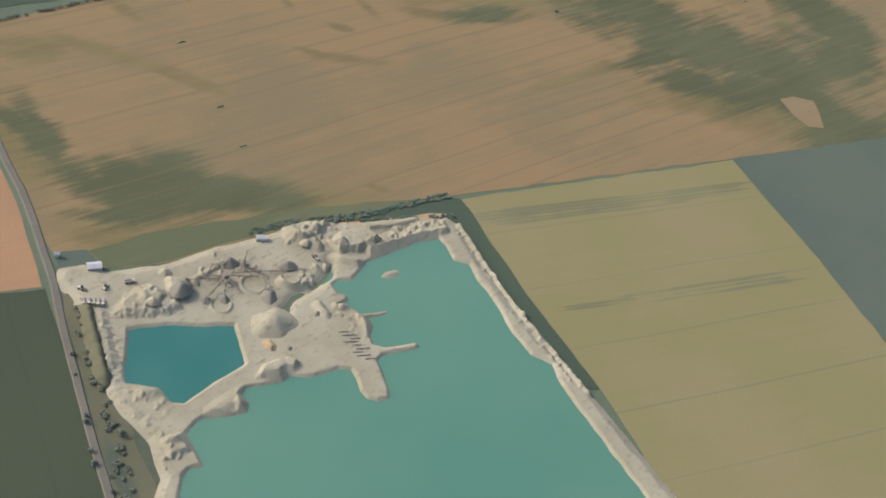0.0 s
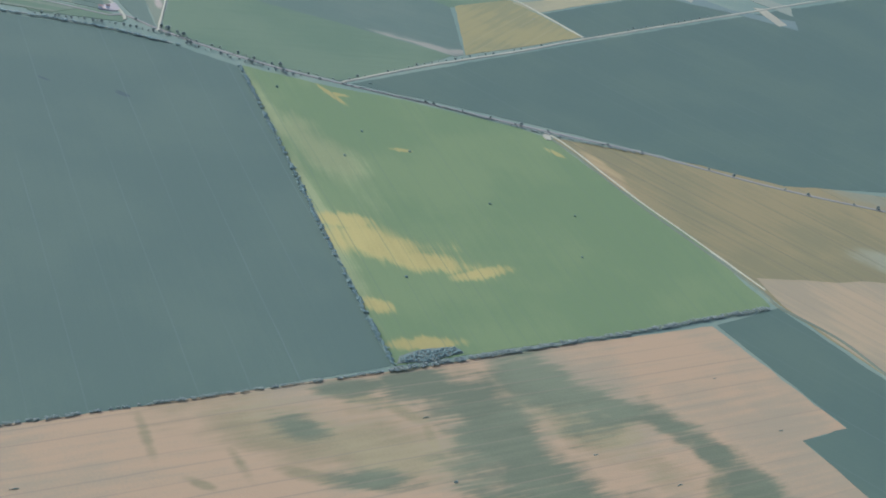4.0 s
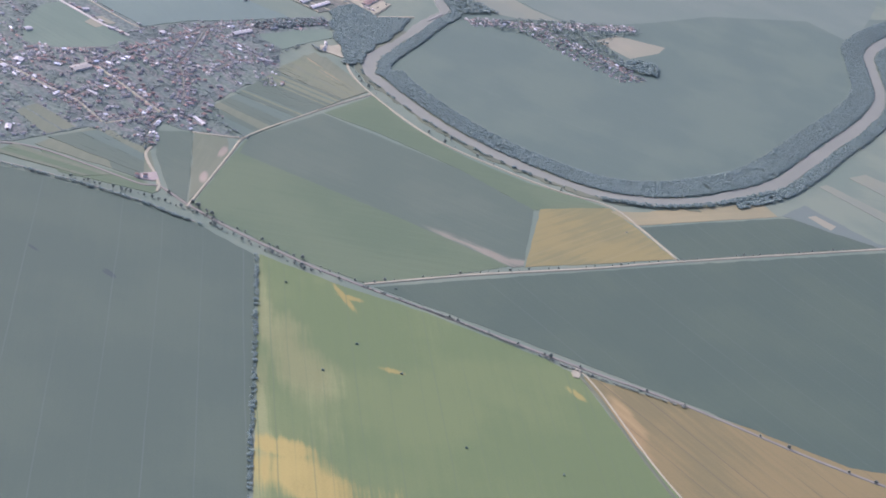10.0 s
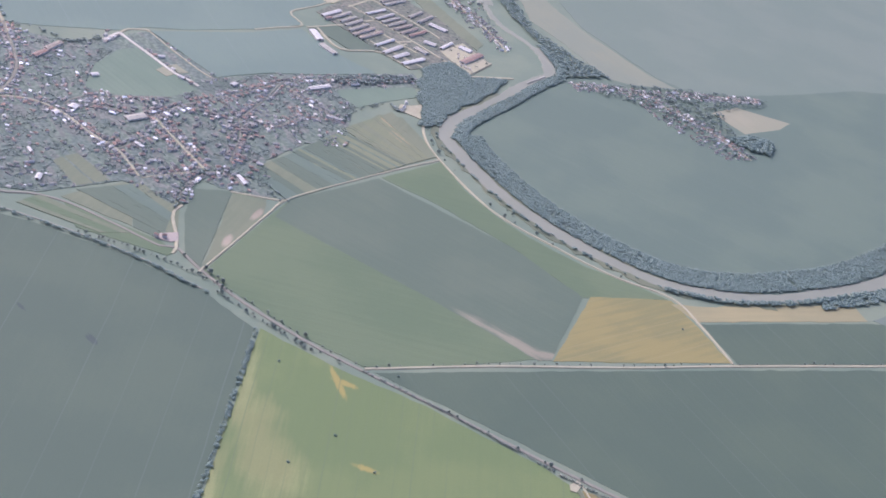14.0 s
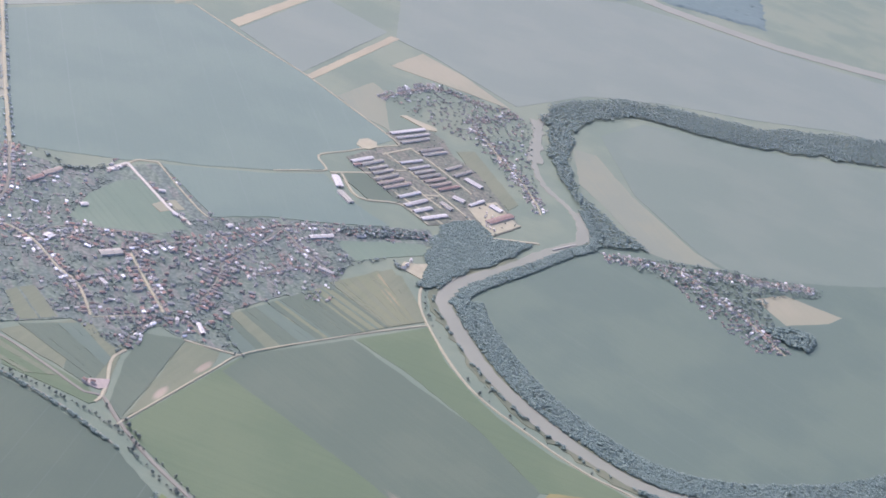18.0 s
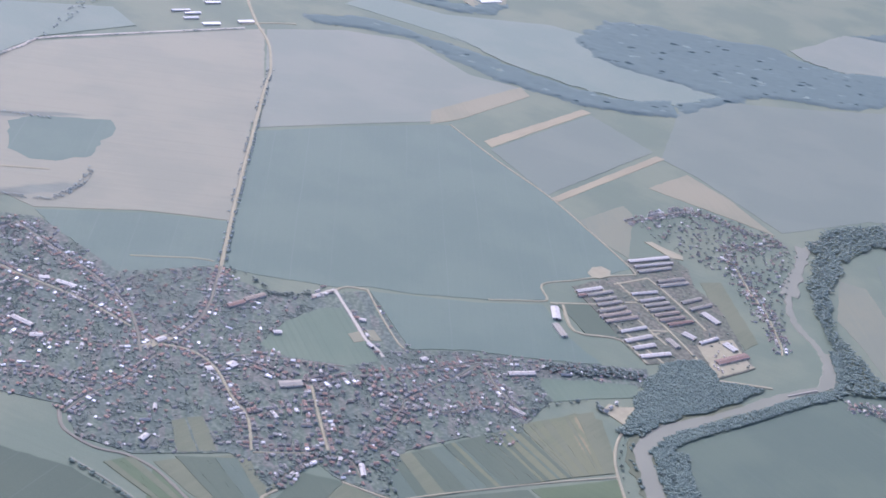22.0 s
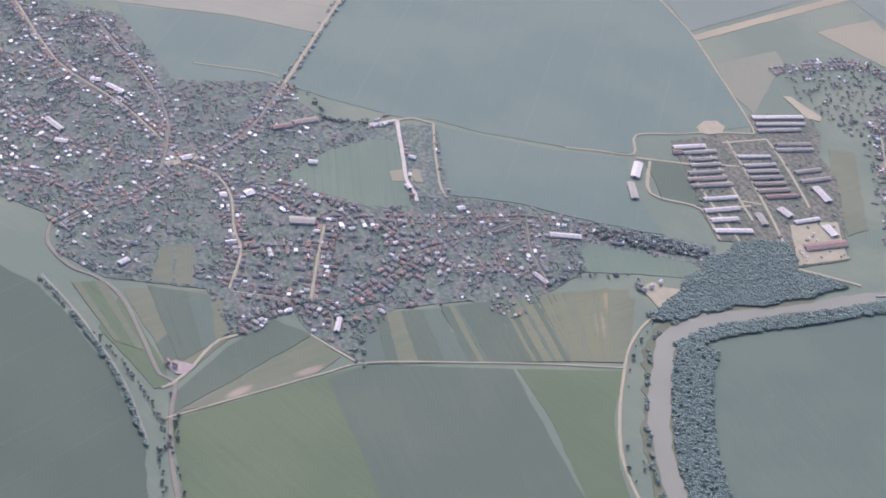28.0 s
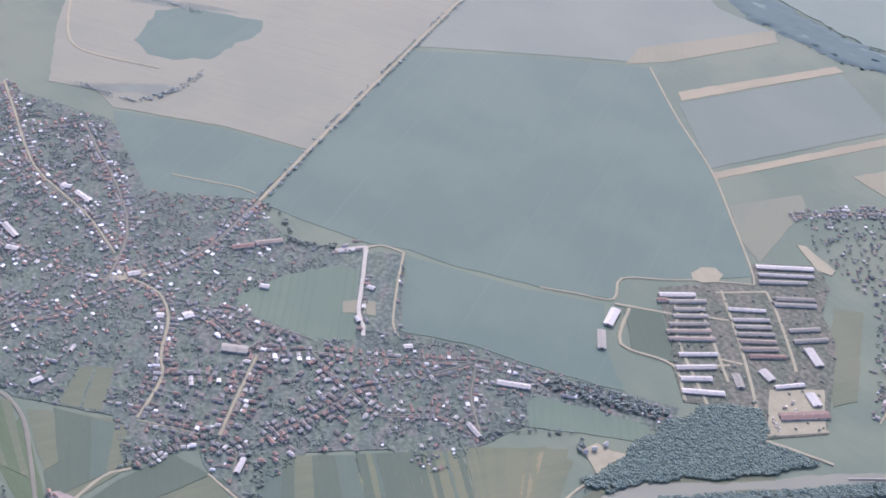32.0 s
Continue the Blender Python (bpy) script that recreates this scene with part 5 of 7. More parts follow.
def bank(pts, width, height, material, label):
    """A long earth bank: a rough ridge that falls to both sides."""
    p = smooth_line(pts, 0.8)
    d = np.gradient(p, axis=0)
    d /= np.hypot(*d.T)[:, None] + 1e-9
    nrm = np.c_[-d[:, 1], d[:, 0]]
    prof = [(-0.55, 0.0), (-0.3, 0.5), (-0.1, 0.95), (0.05, 1.0), (0.2, 0.7), (0.35, 0.3), (0.5, 0.0)]
    vs = []
    for i, q in enumerate(p):
        taper = min(1.0, i / 5, (len(p) - 1 - i) / 5)
        for u, v in prof:
            c = q + nrm[i] * width * (u + RNG.normal(0, 0.03))
            vs.append((*c, 0.15 + height * v * taper * RNG.uniform(0.85, 1.1)))
    m = len(prof)
    fs = np.array([(i * m + j, i * m + j + 1, i * m + m + j + 1, i * m + m + j) for i in range(len(p) - 1) for j in range(m - 1)])
    return tagged(new("bank", raw_mesh("bank", np.array(vs), fs, [material], None, True)), label, "bank", kind="structure")


bank([(-211.3, 196.6), (-210.0, 186.6), (-208.4, 175.6), (-207.2, 166.2), (-206.2, 159.2)], 6.0, 3.4, M_VERGE, "dry earth bank above the quarry road")
for pad in [[(-105.1, 233.7), (-100.0, 233.5), (-93.5, 235.1), (-93.1, 238.2), (-98.0, 239.0), (-103.1, 237.3)], [(-90.7, 237.3), (-86.1, 237.1), (-77.3, 238.5), (-76.1, 241.6), (-82.8, 241.8), (-88.7, 240.4)], [(-122.0, 235.8), (-117.2, 232.9), (-108.6, 233.3), (-110.2, 236.6)]]:
    field(pad, M_OCHRE, "bare sandy pad beside the quarry", name="sand_pad", category="ground", z=0.45, amount=0.2)

def water(name, pts, material, label, z):
    me = bpy.data.meshes.new(name)
    big = sum(a[0] * b[1] - b[0] * a[1] for a, b in zip(pts, pts[1:] + pts[:1]))
    q = pts if big > 0 else pts[::-1]
    c = np.mean(q, 0)
    q = [(x + 1.5 * np.sign(x - c[0]), y + 1.5 * np.sign(y - c[1])) for x, y in q] if name == "pond" else q
    me.from_pydata([(x, y, z) for x, y in q], [], [list(range(len(q)))])
    me.materials.append(material)
    tagged(new(name, me), label, "water", kind="structure")


LAKE_SHEET = [(-109.4, 223), (-77.8, 233.9), (-72.1, 220.5), (-67.6, 203.2), (-62.6, 185.2), (-56.7, 171.8), (-51.8, 159.5), (-45.9, 137.6), (-30.7, 98), (-27.1, 80.7), (-61.9, 63.6), (-166.4, 72.3), (-193.6, 102.2), (-189.3, 117.8), (-189.1, 126), (-185.4, 141.9), (-181.1, 147.3), (-170, 151.5), (-166.5, 158.3), (-155.5, 165.2), (-137.9, 169.6), (-126.7, 189.8), (-130.3, 204.6), (-125, 211.5), (-116, 215.8)]
water("lake", LAKE_SHEET, M_LAKE, "wide turquoise gravel-pit lake", 0.42)
water("pond", POND, M_POND, "deep teal pond in the sand", 0.42)
field([(-72.5, 251.1), (-68.4, 250.3), (-55.2, 200.4), (-40.5, 154.7), (-45.8, 154.8), (-61.5, 197.6), (-73.8, 236.1), (-76.8, 240.4), (-92.3, 238.8), (-108.9, 237.6), (-109.7, 239)], M_DARK, "dark weedy verge round the quarry", name="verge", category="verge", z=0.22)
field([(-220.1, 200.7), (-216.6, 199.5), (-211.6, 190.6), (-209, 171.2), (-206.3, 157.2), (-202.5, 149.2), (-195.3, 138), (-192.6, 124.1), (-202.1, 95.2), (-204.7, 114.6), (-209.1, 137.5), (-213, 159.7), (-216.4, 180.8)], M_SCRUB, "dry brown verge along the quarry road", name="verge", category="verge", z=0.2)


def gravel_heap(p, r, h, material, label, seed):
    """A tipped cone of gravel, steep and slightly uneven."""
    rng = np.random.default_rng(seed)
    bm = bmesh.new()
    rings, seg = 8, 28
    ox, oy = rng.uniform(-0.15, 0.15, 2) * r
    prev = None
    for k in range(rings + 1):
        t = k / rings
        z = h * (t if t < 0.9 else 0.9 + (t - 0.9) * 0.5)
        row = []
        for s in range(seg):
            a = s * 2 * math.pi / seg
            rr = r * (1 - t) * (1 + 0.16 * math.sin(2 * a + seed) + 0.08 * math.sin(5 * a + 2 * seed)) + 0.12 * r * t
            row.append(bm.verts.new((rr * math.cos(a) + ox * t + rng.normal(0, 0.012 * r), rr * math.sin(a) + oy * t + rng.normal(0, 0.012 * r), z + rng.normal(0, 0.012 * h) * (k > 0))))
        if prev:
            for s in range(seg):
                bm.faces.new((prev[s], prev[(s + 1) % seg], row[(s + 1) % seg], row[s]))
        prev = row
    bm.faces.new(prev)
    me = bpy.data.meshes.new("gravel_heap")
    bm.to_mesh(me)
    bm.free()
    me.materials.append(material)
    me.polygons.foreach_set("use_smooth", np.ones(len(me.polygons), bool))
    ob = tagged(new("gravel_heap", me), label, "gravel heap", "heaps in the quarry")
    ob.location = (*p, quarry_height(*p) - 0.25)
    return ob


for k, (p, r, h, grey) in enumerate([
        ([(-161.9, 213.5)][0], 4.6, 3.2, 1), ([(-141.5, 212.6)][0], 4.8, 3.2, 1), ([(-171.7, 196.2)][0], 3.4, 2.4, 1), ([(-165.9, 196.9)][0], 3.3, 2.3, 1), ([(-150.3, 197.9)][0], 4.8, 2.8, 1),
        ([(-180.1, 199.6)][0], 5.2, 3.4, 1), ([(-150.5, 185.4)][0], 7.8, 5.4, 0), ([(-184.2, 209.1)][0], 3.4, 2.2, 0), ([(-170.5, 182.6)][0], 4.0, 2.2, 0), ([(-153, 175.9)][0], 4.0, 1.2, 2), ([(-152.4, 174.4)][0], 1.8, 1.4, 1),
        ([(-146.3, 174.3)][0], 1.6, 1.1, 1), ([(-129.1, 230.9)][0], 3.4, 2.2, 0), ([(-133.4, 223.3)][0], 3.0, 2.0, 0), ([(-121, 222.9)][0], 3.6, 2.4, 0), ([(-174.5, 204.6)][0], 2.6, 1.8, 0),
        ([(-156.9, 214.1)][0], 2.6, 1.8, 1), ([(-127.9, 212.9)][0], 3.0, 2.0, 0), ([(-134.6, 189.9)][0], 2.2, 1.4, 1), ([(-125.2, 193)][0], 2.4, 1.5, 0), ([(-189.9, 193.5)][0], 3.0, 2.0, 0)]):
    gravel_heap(p, r * (1.0 if r > 7 else 0.74), h * (0.66 if r > 7 else 0.88), (M_SAND, M_GRAVEL, M_OCHRE)[grey], ("pale mound of tipped sand", "grey cone of sorted gravel", "low ochre mound of fresh sand")[grey], k + 1)


def conveyor(a, b, z0, z1, label="rusty belt conveyor on trestle legs"):
    """An inclined belt on a trussed frame."""
    top = new("belt_conveyor")
    ax, ay = a
    bx, by = b
    base = min(quarry_height(*a), quarry_height(*b))
    top.location = (ax, ay, base)
    A, B = Vector((0, 0, z0)), Vector((bx - ax, by - ay, z1))
    side = Vector((-(B - A).y, (B - A).x, 0)).normalized() * 0.13
    bm = bmesh.new()
    for s in (-1, 1):
        beam(bm, A + side * s, B + side * s, 0.05, 0.06)
        beam(bm, A + side * s + Vector((0, 0, -0.25)), B + side * s + Vector((0, 0, -0.25)), 0.05, 0.06)
        n = max(3, int((B - A).length / 1.2))
        for k in range(n):
            p, q = A.lerp(B, k / n) + side * s, A.lerp(B, (k + 1) / n) + side * s + Vector((0, 0, -0.25))
            beam(bm, p, q, 0.03, 0.03)
    part("frame", bm, M_STEEL, top)
    bm = bmesh.new()
    beam(bm, A + Vector((0, 0, 0.08)), B + Vector((0, 0, 0.06)), 0.2, 0.04)
    part("belt", bm, M_BELT, top, "dusty dark rubber belt")
    for t in (0.35, 0.75, 1.0):
        p = A.lerp(B, t)
        if p.z < 0.5:
            continue
        for s in (-1, 1):
            bm = bmesh.new()
            beam(bm, p + side * s + Vector((0, 0, -0.3)), (p.x + side.x * s * 2.4, p.y + side.y * s * 2.4, -0.6), 0.07, 0.07)
            part("leg", bm, M_STEEL, top)
    bm = bmesh.new()
    bmesh.ops.create_cone(bm, cap_ends=True, segments=12, radius1=0.14, radius2=0.14, depth=0.45, matrix=Matrix.Translation(B) @ Vector(side).to_track_quat("Z", "Y").to_matrix().to_4x4())
    part("drum", bm, M_STEEL, top)
    return tagged(top, label, "conveyor", "conveyors in the quarry")


for a, b, z0, z1 in [([(-174.3, 206.7)][0], [(-165.1, 205.9)][0], 0.6, 3.4), ([(-164.2, 206.7)][0], [(-165.8, 213.5)][0], 3.4, 3.6), ([(-164.2, 205.1)][0], [(-170.9, 197.2)][0], 3.2, 2.6),
                     ([(-163.8, 205.1)][0], [(-165.4, 198.5)][0], 3.2, 2.8), ([(-163.4, 205.4)][0], [(-160.3, 199)][0], 3.2, 2.6), ([(-161.9, 208.6)][0], [(-143.7, 208.7)][0], 1.0, 3.2),
                     ([(-158.5, 209.5)][0], [(-155.2, 218.3)][0], 1.0, 3.4), ([(-152.5, 209.8)][0], [(-158.5, 210.8)][0], 0.8, 2.6), ([(-151.7, 208.7)][0], [(-150.8, 200)][0], 3.0, 3.2),
                     ([(-162.8, 205.9)][0], [(-152.9, 206.8)][0], 3.4, 1.2), ([(-170.1, 208.1)][0], [(-168.1, 211.9)][0], 1.0, 2.8), ([(-168.1, 211.9)][0], [(-163.7, 213)][0], 1.0, 3.2),
                     ([(-147.6, 209.2)][0], [(-135.3, 210.9)][0], 1.0, 1.2), ([(-165.4, 205.1)][0], [(-178.4, 203.8)][0], 3.0, 3.6)]:
    conveyor(a, b, 0.3 + z0 * 0.6, z1 * 0.65)


def screen_tower(p, turn, k=1.0):
    """The sorting tower: legs, housing, hopper and a monopitch roof."""
    top = new("screening_tower")
    top.matrix_world = pose(*p, quarry_height(*p), 0, 0, turn) @ Matrix.Scale(k, 4)
    for x in (-1, 1):
        for y in (-1, 1):
            bm = bmesh.new()
            beam(bm, (x * 1.1, y * 0.9, -0.5), (x * 1.0, y * 0.8, 3.0), 0.16, 0.16)
            part("leg", bm, M_STEEL, top)
    bm = bmesh.new()
    box(bm, -1.2, -1.0, 2.2, 1.2, 1.0, 4.2)
    bmesh.ops.bevel(bm, geom=bm.edges[:], offset=0.06, segments=1)
    part("housing", bm, M_STEEL, top)
    bm = bmesh.new()
    bmesh.ops.create_cone(bm, cap_ends=True, segments=4, radius1=0.35, radius2=1.2, depth=1.2, matrix=Matrix.Translation((0, 0, 1.6)) @ Matrix.Rotation(radians(45), 4, "Z"))
    part("hopper", bm, M_STEEL, top)
    bm = bmesh.new()
    box(bm, -1.4, -1.2, 0, 1.4, 1.2, 0.1, Matrix.Translation((0, 0, 4.35)) @ Matrix.Rotation(radians(7), 4, "Y"))
    part("roof", bm, M_STEEL, top)
    bm = bmesh.new()
    for s in (-1, 1):
        beam(bm, (1.25, s * 0.9, 2.3), (1.25, s * 0.9, 3.1), 0.05, 0.05)
    beam(bm, (1.25, -0.9, 3.1), (1.25, 0.9, 3.1), 0.05, 0.05)
    part("railing", bm, M_STEEL, top)
    return tagged(top, "rusty screening tower on steel legs", "tower", "towers in the quarry")


screen_tower([(-164.4, 205.4)][0], 20, 0.8)
screen_tower([(-156, 211.9)][0], -15, 0.55)
screen_tower([(-152.4, 209.2)][0], 35, 0.45)


def gable_parts(top, l, w, h, rise, over, wall_m, roof_m, roof_label=""):
    """Walls with gables and a roof of two slabs."""
    bm = bmesh.new()
    x, y = l / 2, w / 2
    v = [bm.verts.new(c) for c in ((-x, -y, 0), (x, -y, 0), (x, y, 0), (-x, y, 0), (-x, -y, h), (x, -y, h), (x, y, h), (-x, y, h), (-x, 0, h + rise), (x, 0, h + rise))]
    for f in ((0, 1, 5, 4), (2, 3, 7, 6), (1, 2, 6, 9, 5), (3, 0, 4, 8, 7), (3, 2, 1, 0)):
        bm.faces.new([v[i] for i in f])
    part("wall", bm, wall_m, top)
    bm = bmesh.new()
    t = 0.12
    sl = rise / y
    for s in (-1, 1):
        yo = (y + over) * s
        zo = h - over * sl
        q = [bm.verts.new(c) for c in ((-x - over, 0, h + rise + 0.02), (x + over, 0, h + rise + 0.02), (x + over, yo, zo + 0.02), (-x - over, yo, zo + 0.02),
                                       (-x - over, 0, h + rise + 0.02 + t), (x + over, 0, h + rise + 0.02 + t), (x + over, yo, zo + 0.02 + t), (-x - over, yo, zo + 0.02 + t))]
        for f in ((0, 1, 2, 3), (7, 6, 5, 4), (0, 4, 5, 1), (2, 6, 7, 3), (1, 5, 6, 2), (3, 7, 4, 0)):
            bm.faces.new([q[i] for i in (f if s > 0 else f[::-1])])
    return part("roof", bm, roof_m, top, roof_label)


def shed(p, turn, l, w, h, rise, wall_m, roof_m, label, z=0.0, name="shed", group=""):
    top = new(name)
    top.matrix_world = pose(*p, z, 0, 0, turn)
    gable_parts(top, l, w, h, rise, 0.2, wall_m, roof_m)
    bm = bmesh.new()
    box(bm, l / 2 - 0.02, -0.5, 0, l / 2 + 0.05, 0.5, min(h, 1.4))
    part("door", bm, M_STEEL, top)
    return tagged(top, label, name.replace("_", " "), group)


QT = 8.3
for (p, l, w, label) in (([(-207.6, 211.7)][0], 4.6, 2.8, "white workshop shed at the quarry gate"), ([(-149.2, 225.7)][0], 3.6, 1.7, "pale site hut below the bushes"), ([(-219.5, 217.7)][0], 1.6, 1.0, "small white hut by the road")):
    shed(p, QT if l > 4.5 else QT - 8, l, w, 1.6, 0.6, M_WALL, M_SHEET, label, z=quarry_height(*p) if l > 2 else 0.1)


def truck(p, turn, label, z=None, group="lorries in the quarry"):
    """A tipper lorry: chassis, cab with windscreen, skip and six wheels."""
    top = new("tipper_lorry")
    top.matrix_world = pose(*p, quarry_height(*p) if z is None else z, 0, 0, turn)
    bm = bmesh.new()
    box(bm, -1.6, -0.3, 0.35, 1.7, 0.3, 0.5)
    part("chassis", bm, M_STEEL, top)
    bm = bmesh.new()
    box(bm, 0.95, -0.5, 0.45, 1.75, 0.5, 1.35)
    bmesh.ops.bevel(bm, geom=bm.edges[:], offset=0.07, segments=2)
    cab = part("cab", bm, M_CAB, top)
    bm = bmesh.new()
    box(bm, 1.74, -0.42, 0.9, 1.77, 0.42, 1.25)
    part("windscreen", bm, M_GLASS, cab)
    bm = bmesh.new()
    box(bm, -1.65, -0.52, 0.5, 0.85, 0.52, 0.6)
    box(bm, -1.65, -0.52, 0.6, 0.85, -0.44, 1.15)
    box(bm, -1.65, 0.44, 0.6, 0.85, 0.52, 1.15)
    box(bm, 0.77, -0.44, 0.6, 0.85, 0.44, 1.25)
    part("skip", bm, M_DUSTY, top)
    for x in (1.3, -0.6, -1.2):
        for y in (-0.5, 0.5):
            bm = bmesh.new()
            bmesh.ops.create_cone(bm, cap_ends=True, segments=12, radius1=0.27, radius2=0.27, depth=0.2, matrix=Matrix.Translation((x, y, 0.27)) @ Matrix.Rotation(radians(90), 4, "X"))
            part("wheel", bm, M_RUBBER, top)
    return tagged(top, label, "lorry", group)


for k, q in enumerate([(-212, 196.1), (-210.4, 195.9), (-208.8, 195.6), (-207.4, 195.3), (-205.9, 195.3)]):
    truck(q, -85.9, "dusty tipper lorry parked in a row")
truck([(-196.5, 204.6)][0], 10, "dusty tipper lorry on the haul road")


def wheel_loader(p, turn, label):
    """A wheel loader: two body halves, cab, arm, bucket and four wheels."""
    top = new("wheel_loader")
    top.matrix_world = pose(*p, quarry_height(*p), 0, 0, turn)
    bm = bmesh.new()
    box(bm, -1.3, -0.45, 0.45, 0.1, 0.45, 1.0)
    bmesh.ops.bevel(bm, geom=bm.edges[:], offset=0.08, segments=2)
    part("body", bm, M_CAB, top)
    bm = bmesh.new()
    box(bm, -0.3, -0.35, 1.0, 0.4, 0.35, 1.6)
    part("cab", bm, M_GLASS, top, "dark glazed cab")
    bm = bmesh.new()
    for s in (-0.25, 0.25):
        beam(bm, (0.2, s, 0.9), (1.5, s, 0.5), 0.12, 0.16)
    part("arm", bm, M_CAB, top)
    bm = bmesh.new()
    box(bm, 1.4, -0.6, 0.15, 1.5, 0.6, 0.7)
    box(bm, 1.5, -0.6, 0.12, 2.0, 0.6, 0.2)
    part("bucket", bm, M_STEEL, top)
    for x in (0.6, -0.8):
        for y in (-0.5, 0.5):
            bm = bmesh.new()
            bmesh.ops.create_cone(bm, cap_ends=True, segments=12, radius1=0.36, radius2=0.36, depth=0.26, matrix=Matrix.Translation((x, y, 0.36)) @ Matrix.Rotation(radians(90), 4, "X"))
            part("wheel", bm, M_RUBBER, top)
    return tagged(top, label, "wheel loader", "loaders in the quarry")


wheel_loader([(-204.5, 202)][0], 60, "yellowish wheel loader on the haul road")
wheel_loader([(-212.1, 201.5)][0], -30, "yellowish wheel loader beside the lorries")
wheel_loader([(-130.8, 216.5)][0], 120, "dusty wheel loader at the sand face")
for k in range(9):
    a = [(-127, 181.5), (-122.5, 169.3)]
    t = k / 8
    q = (a[0][0] + (a[1][0] - a[0][0]) * t, a[0][1] + (a[1][1] - a[0][1]) * t)
    d = QT
    top = new("pipe")
    top.matrix_world = pose(q[0] + (k % 3) * 1.3, q[1], quarry_height(*q) + 0.3, 0, 0, d - 4)
    bm = bmesh.new()
    bmesh.ops.create_cone(bm, cap_ends=True, segments=10, radius1=0.17, radius2=0.17, depth=3.4 + (k % 2) * 1.6, matrix=Matrix.Rotation(radians(90), 4, "Y"))
    part("tube", bm, M_STEEL, top)
    for s in (-1.6, 1.6):
        bm = bmesh.new()
        bmesh.ops.create_cone(bm, cap_ends=True, segments=10, radius1=0.24, radius2=0.24, depth=0.1, matrix=Matrix.Translation((s, 0, 0)) @ Matrix.Rotation(radians(90), 4, "Y"))
        part("flange", bm, M_STEEL, top)
    tagged(top, "dark dredging pipe lying on the sand", "pipe", "pipes on the sand")

# ---- trees ----
def tree_model(seed, size, material):
    """A broad-leaved tree: tapered trunk with limbs, and a crown of leaf clumps."""
    rng = np.random.default_rng(seed)
    top = new("tree")
    bm = bmesh.new()
    bmesh.ops.create_cone(bm, cap_ends=True, segments=7, radius1=0.055 * size, radius2=0.025 * size, depth=0.6 * size, matrix=Matrix.Translation((0, 0, 0.3 * size)))
    for k in range(4):
        a = rng.uniform(0, 6.28)
        beam(bm, (0, 0, 0.35 * size), (0.28 * size * math.cos(a), 0.28 * size * math.sin(a), 0.66 * size), 0.025 * size, 0.025 * size)
    part("trunk", bm, M_TRUNK, top)
    v, f = clumps(crown_points(rng, 26, 0.4 * size, 0.27 * size, 0.95 * size), rng.uniform(0.1, 0.2, 26) * size, rng)
    part("crown", raw_mesh("crown", v, f, [material], None, True), None, top)
    tagged(top, "bushy roadside tree with a dark green crown", "tree", "trees along the roads")
    return top


rng = np.random.default_rng(5)
MODELS = [tree_model(k, s, M_LEAF_TREE) for k, s in enumerate((3.4, 4.2, 2.8, 3.8, 2.2))]
AVENUE = [(-222.3, 769.2), (-185, 775.7), (-146.8, 775.9), (-123.9, 773.6)] + [(-128.1, 767.8), (-91, 757), (-60.8, 749.6)]
ROWS = []
p = smooth_line(MAIN[6:12], 5.5)
ROWS += [q + rng.normal(0, 0.6, 2) + (1.8, 2.6) for q in p[4:] if rng.uniform() < 0.75]
ROWS += [q + rng.normal(0, 0.6, 2) - (1.8, 2.6) for q in p[4:] if rng.uniform() < 0.6]
ROWS += [q + rng.normal(0, 0.7, 2) for q in smooth_line(AVENUE, 3.6)]
ROWS += [q + rng.normal(0, 0.4, 2) + (0, 2.0) for q in smooth_line(EASTROAD, 7.0)[:60] if rng.uniform() < 0.6]
ROWS += [q + rng.normal(0, 0.5, 2) for q in [(-216.2, 173.2), (-216.2, 164.8), (-213.8, 149.6), (-213.3, 146.7), (-211.7, 135.5), (-211.1, 131.3), (-207.3, 125.9), (-206.8, 120.8), (-203, 141.6)]]
ROWS += [np.array(q) for q in [(84.1, 740.1), (25.1, 747.6)] + [(-18.3, 995.9), (-13.6, 993), (-17.2, 985), (124.8, 931.5)]]
ROWS += [q + rng.normal(0, 0.5, 2) for q in smooth_line(RIVERROAD[4:], 8.0) + (2.5, 2.0) if rng.uniform() < 0.5]
ROWS += [q + rng.normal(0, 0.5, 2) for q in smooth_line(MAIN[12:], 16.0) if rng.uniform() < 0.7]
ROWS = ROWS[:300]
SMALL = smooth_line(EASTROAD, 7.0)
for k, q in enumerate(ROWS):
    s = rng.uniform(0.7, 1.05) * (0.6 if np.min(np.hypot(*(SMALL - q).T)) < 6 else 0.85)
    m = pose(q[0], q[1], 0.1, 0, 0, rng.uniform(0, 360)) @ Matrix.Scale(s, 4)
    if k < len(MODELS):
        MODELS[k].matrix_world = m
    else:
        copy_thing(MODELS[k % len(MODELS)], m)


def thicket(q, l, w, h, turn, label):
    """A low clump of bushes left standing in a field."""
    r = np.random.default_rng(int(abs(q[0] * 7 + q[1])))
    c = np.c_[r.uniform(-l / 2, l / 2, 16), r.uniform(-w / 2, w / 2, 16), r.uniform(0.15, h * 0.7, 16)]
    v, f = clumps(c, r.uniform(0.2, 0.42, 16) * h, r)
    ob = tagged(new("thicket", raw_mesh("thicket", v, f, [M_LEAF], None, True)), label, "thicket", "thickets in the fields")
    ob.matrix_world = pose(*q, 0.1, 0, 0, turn)


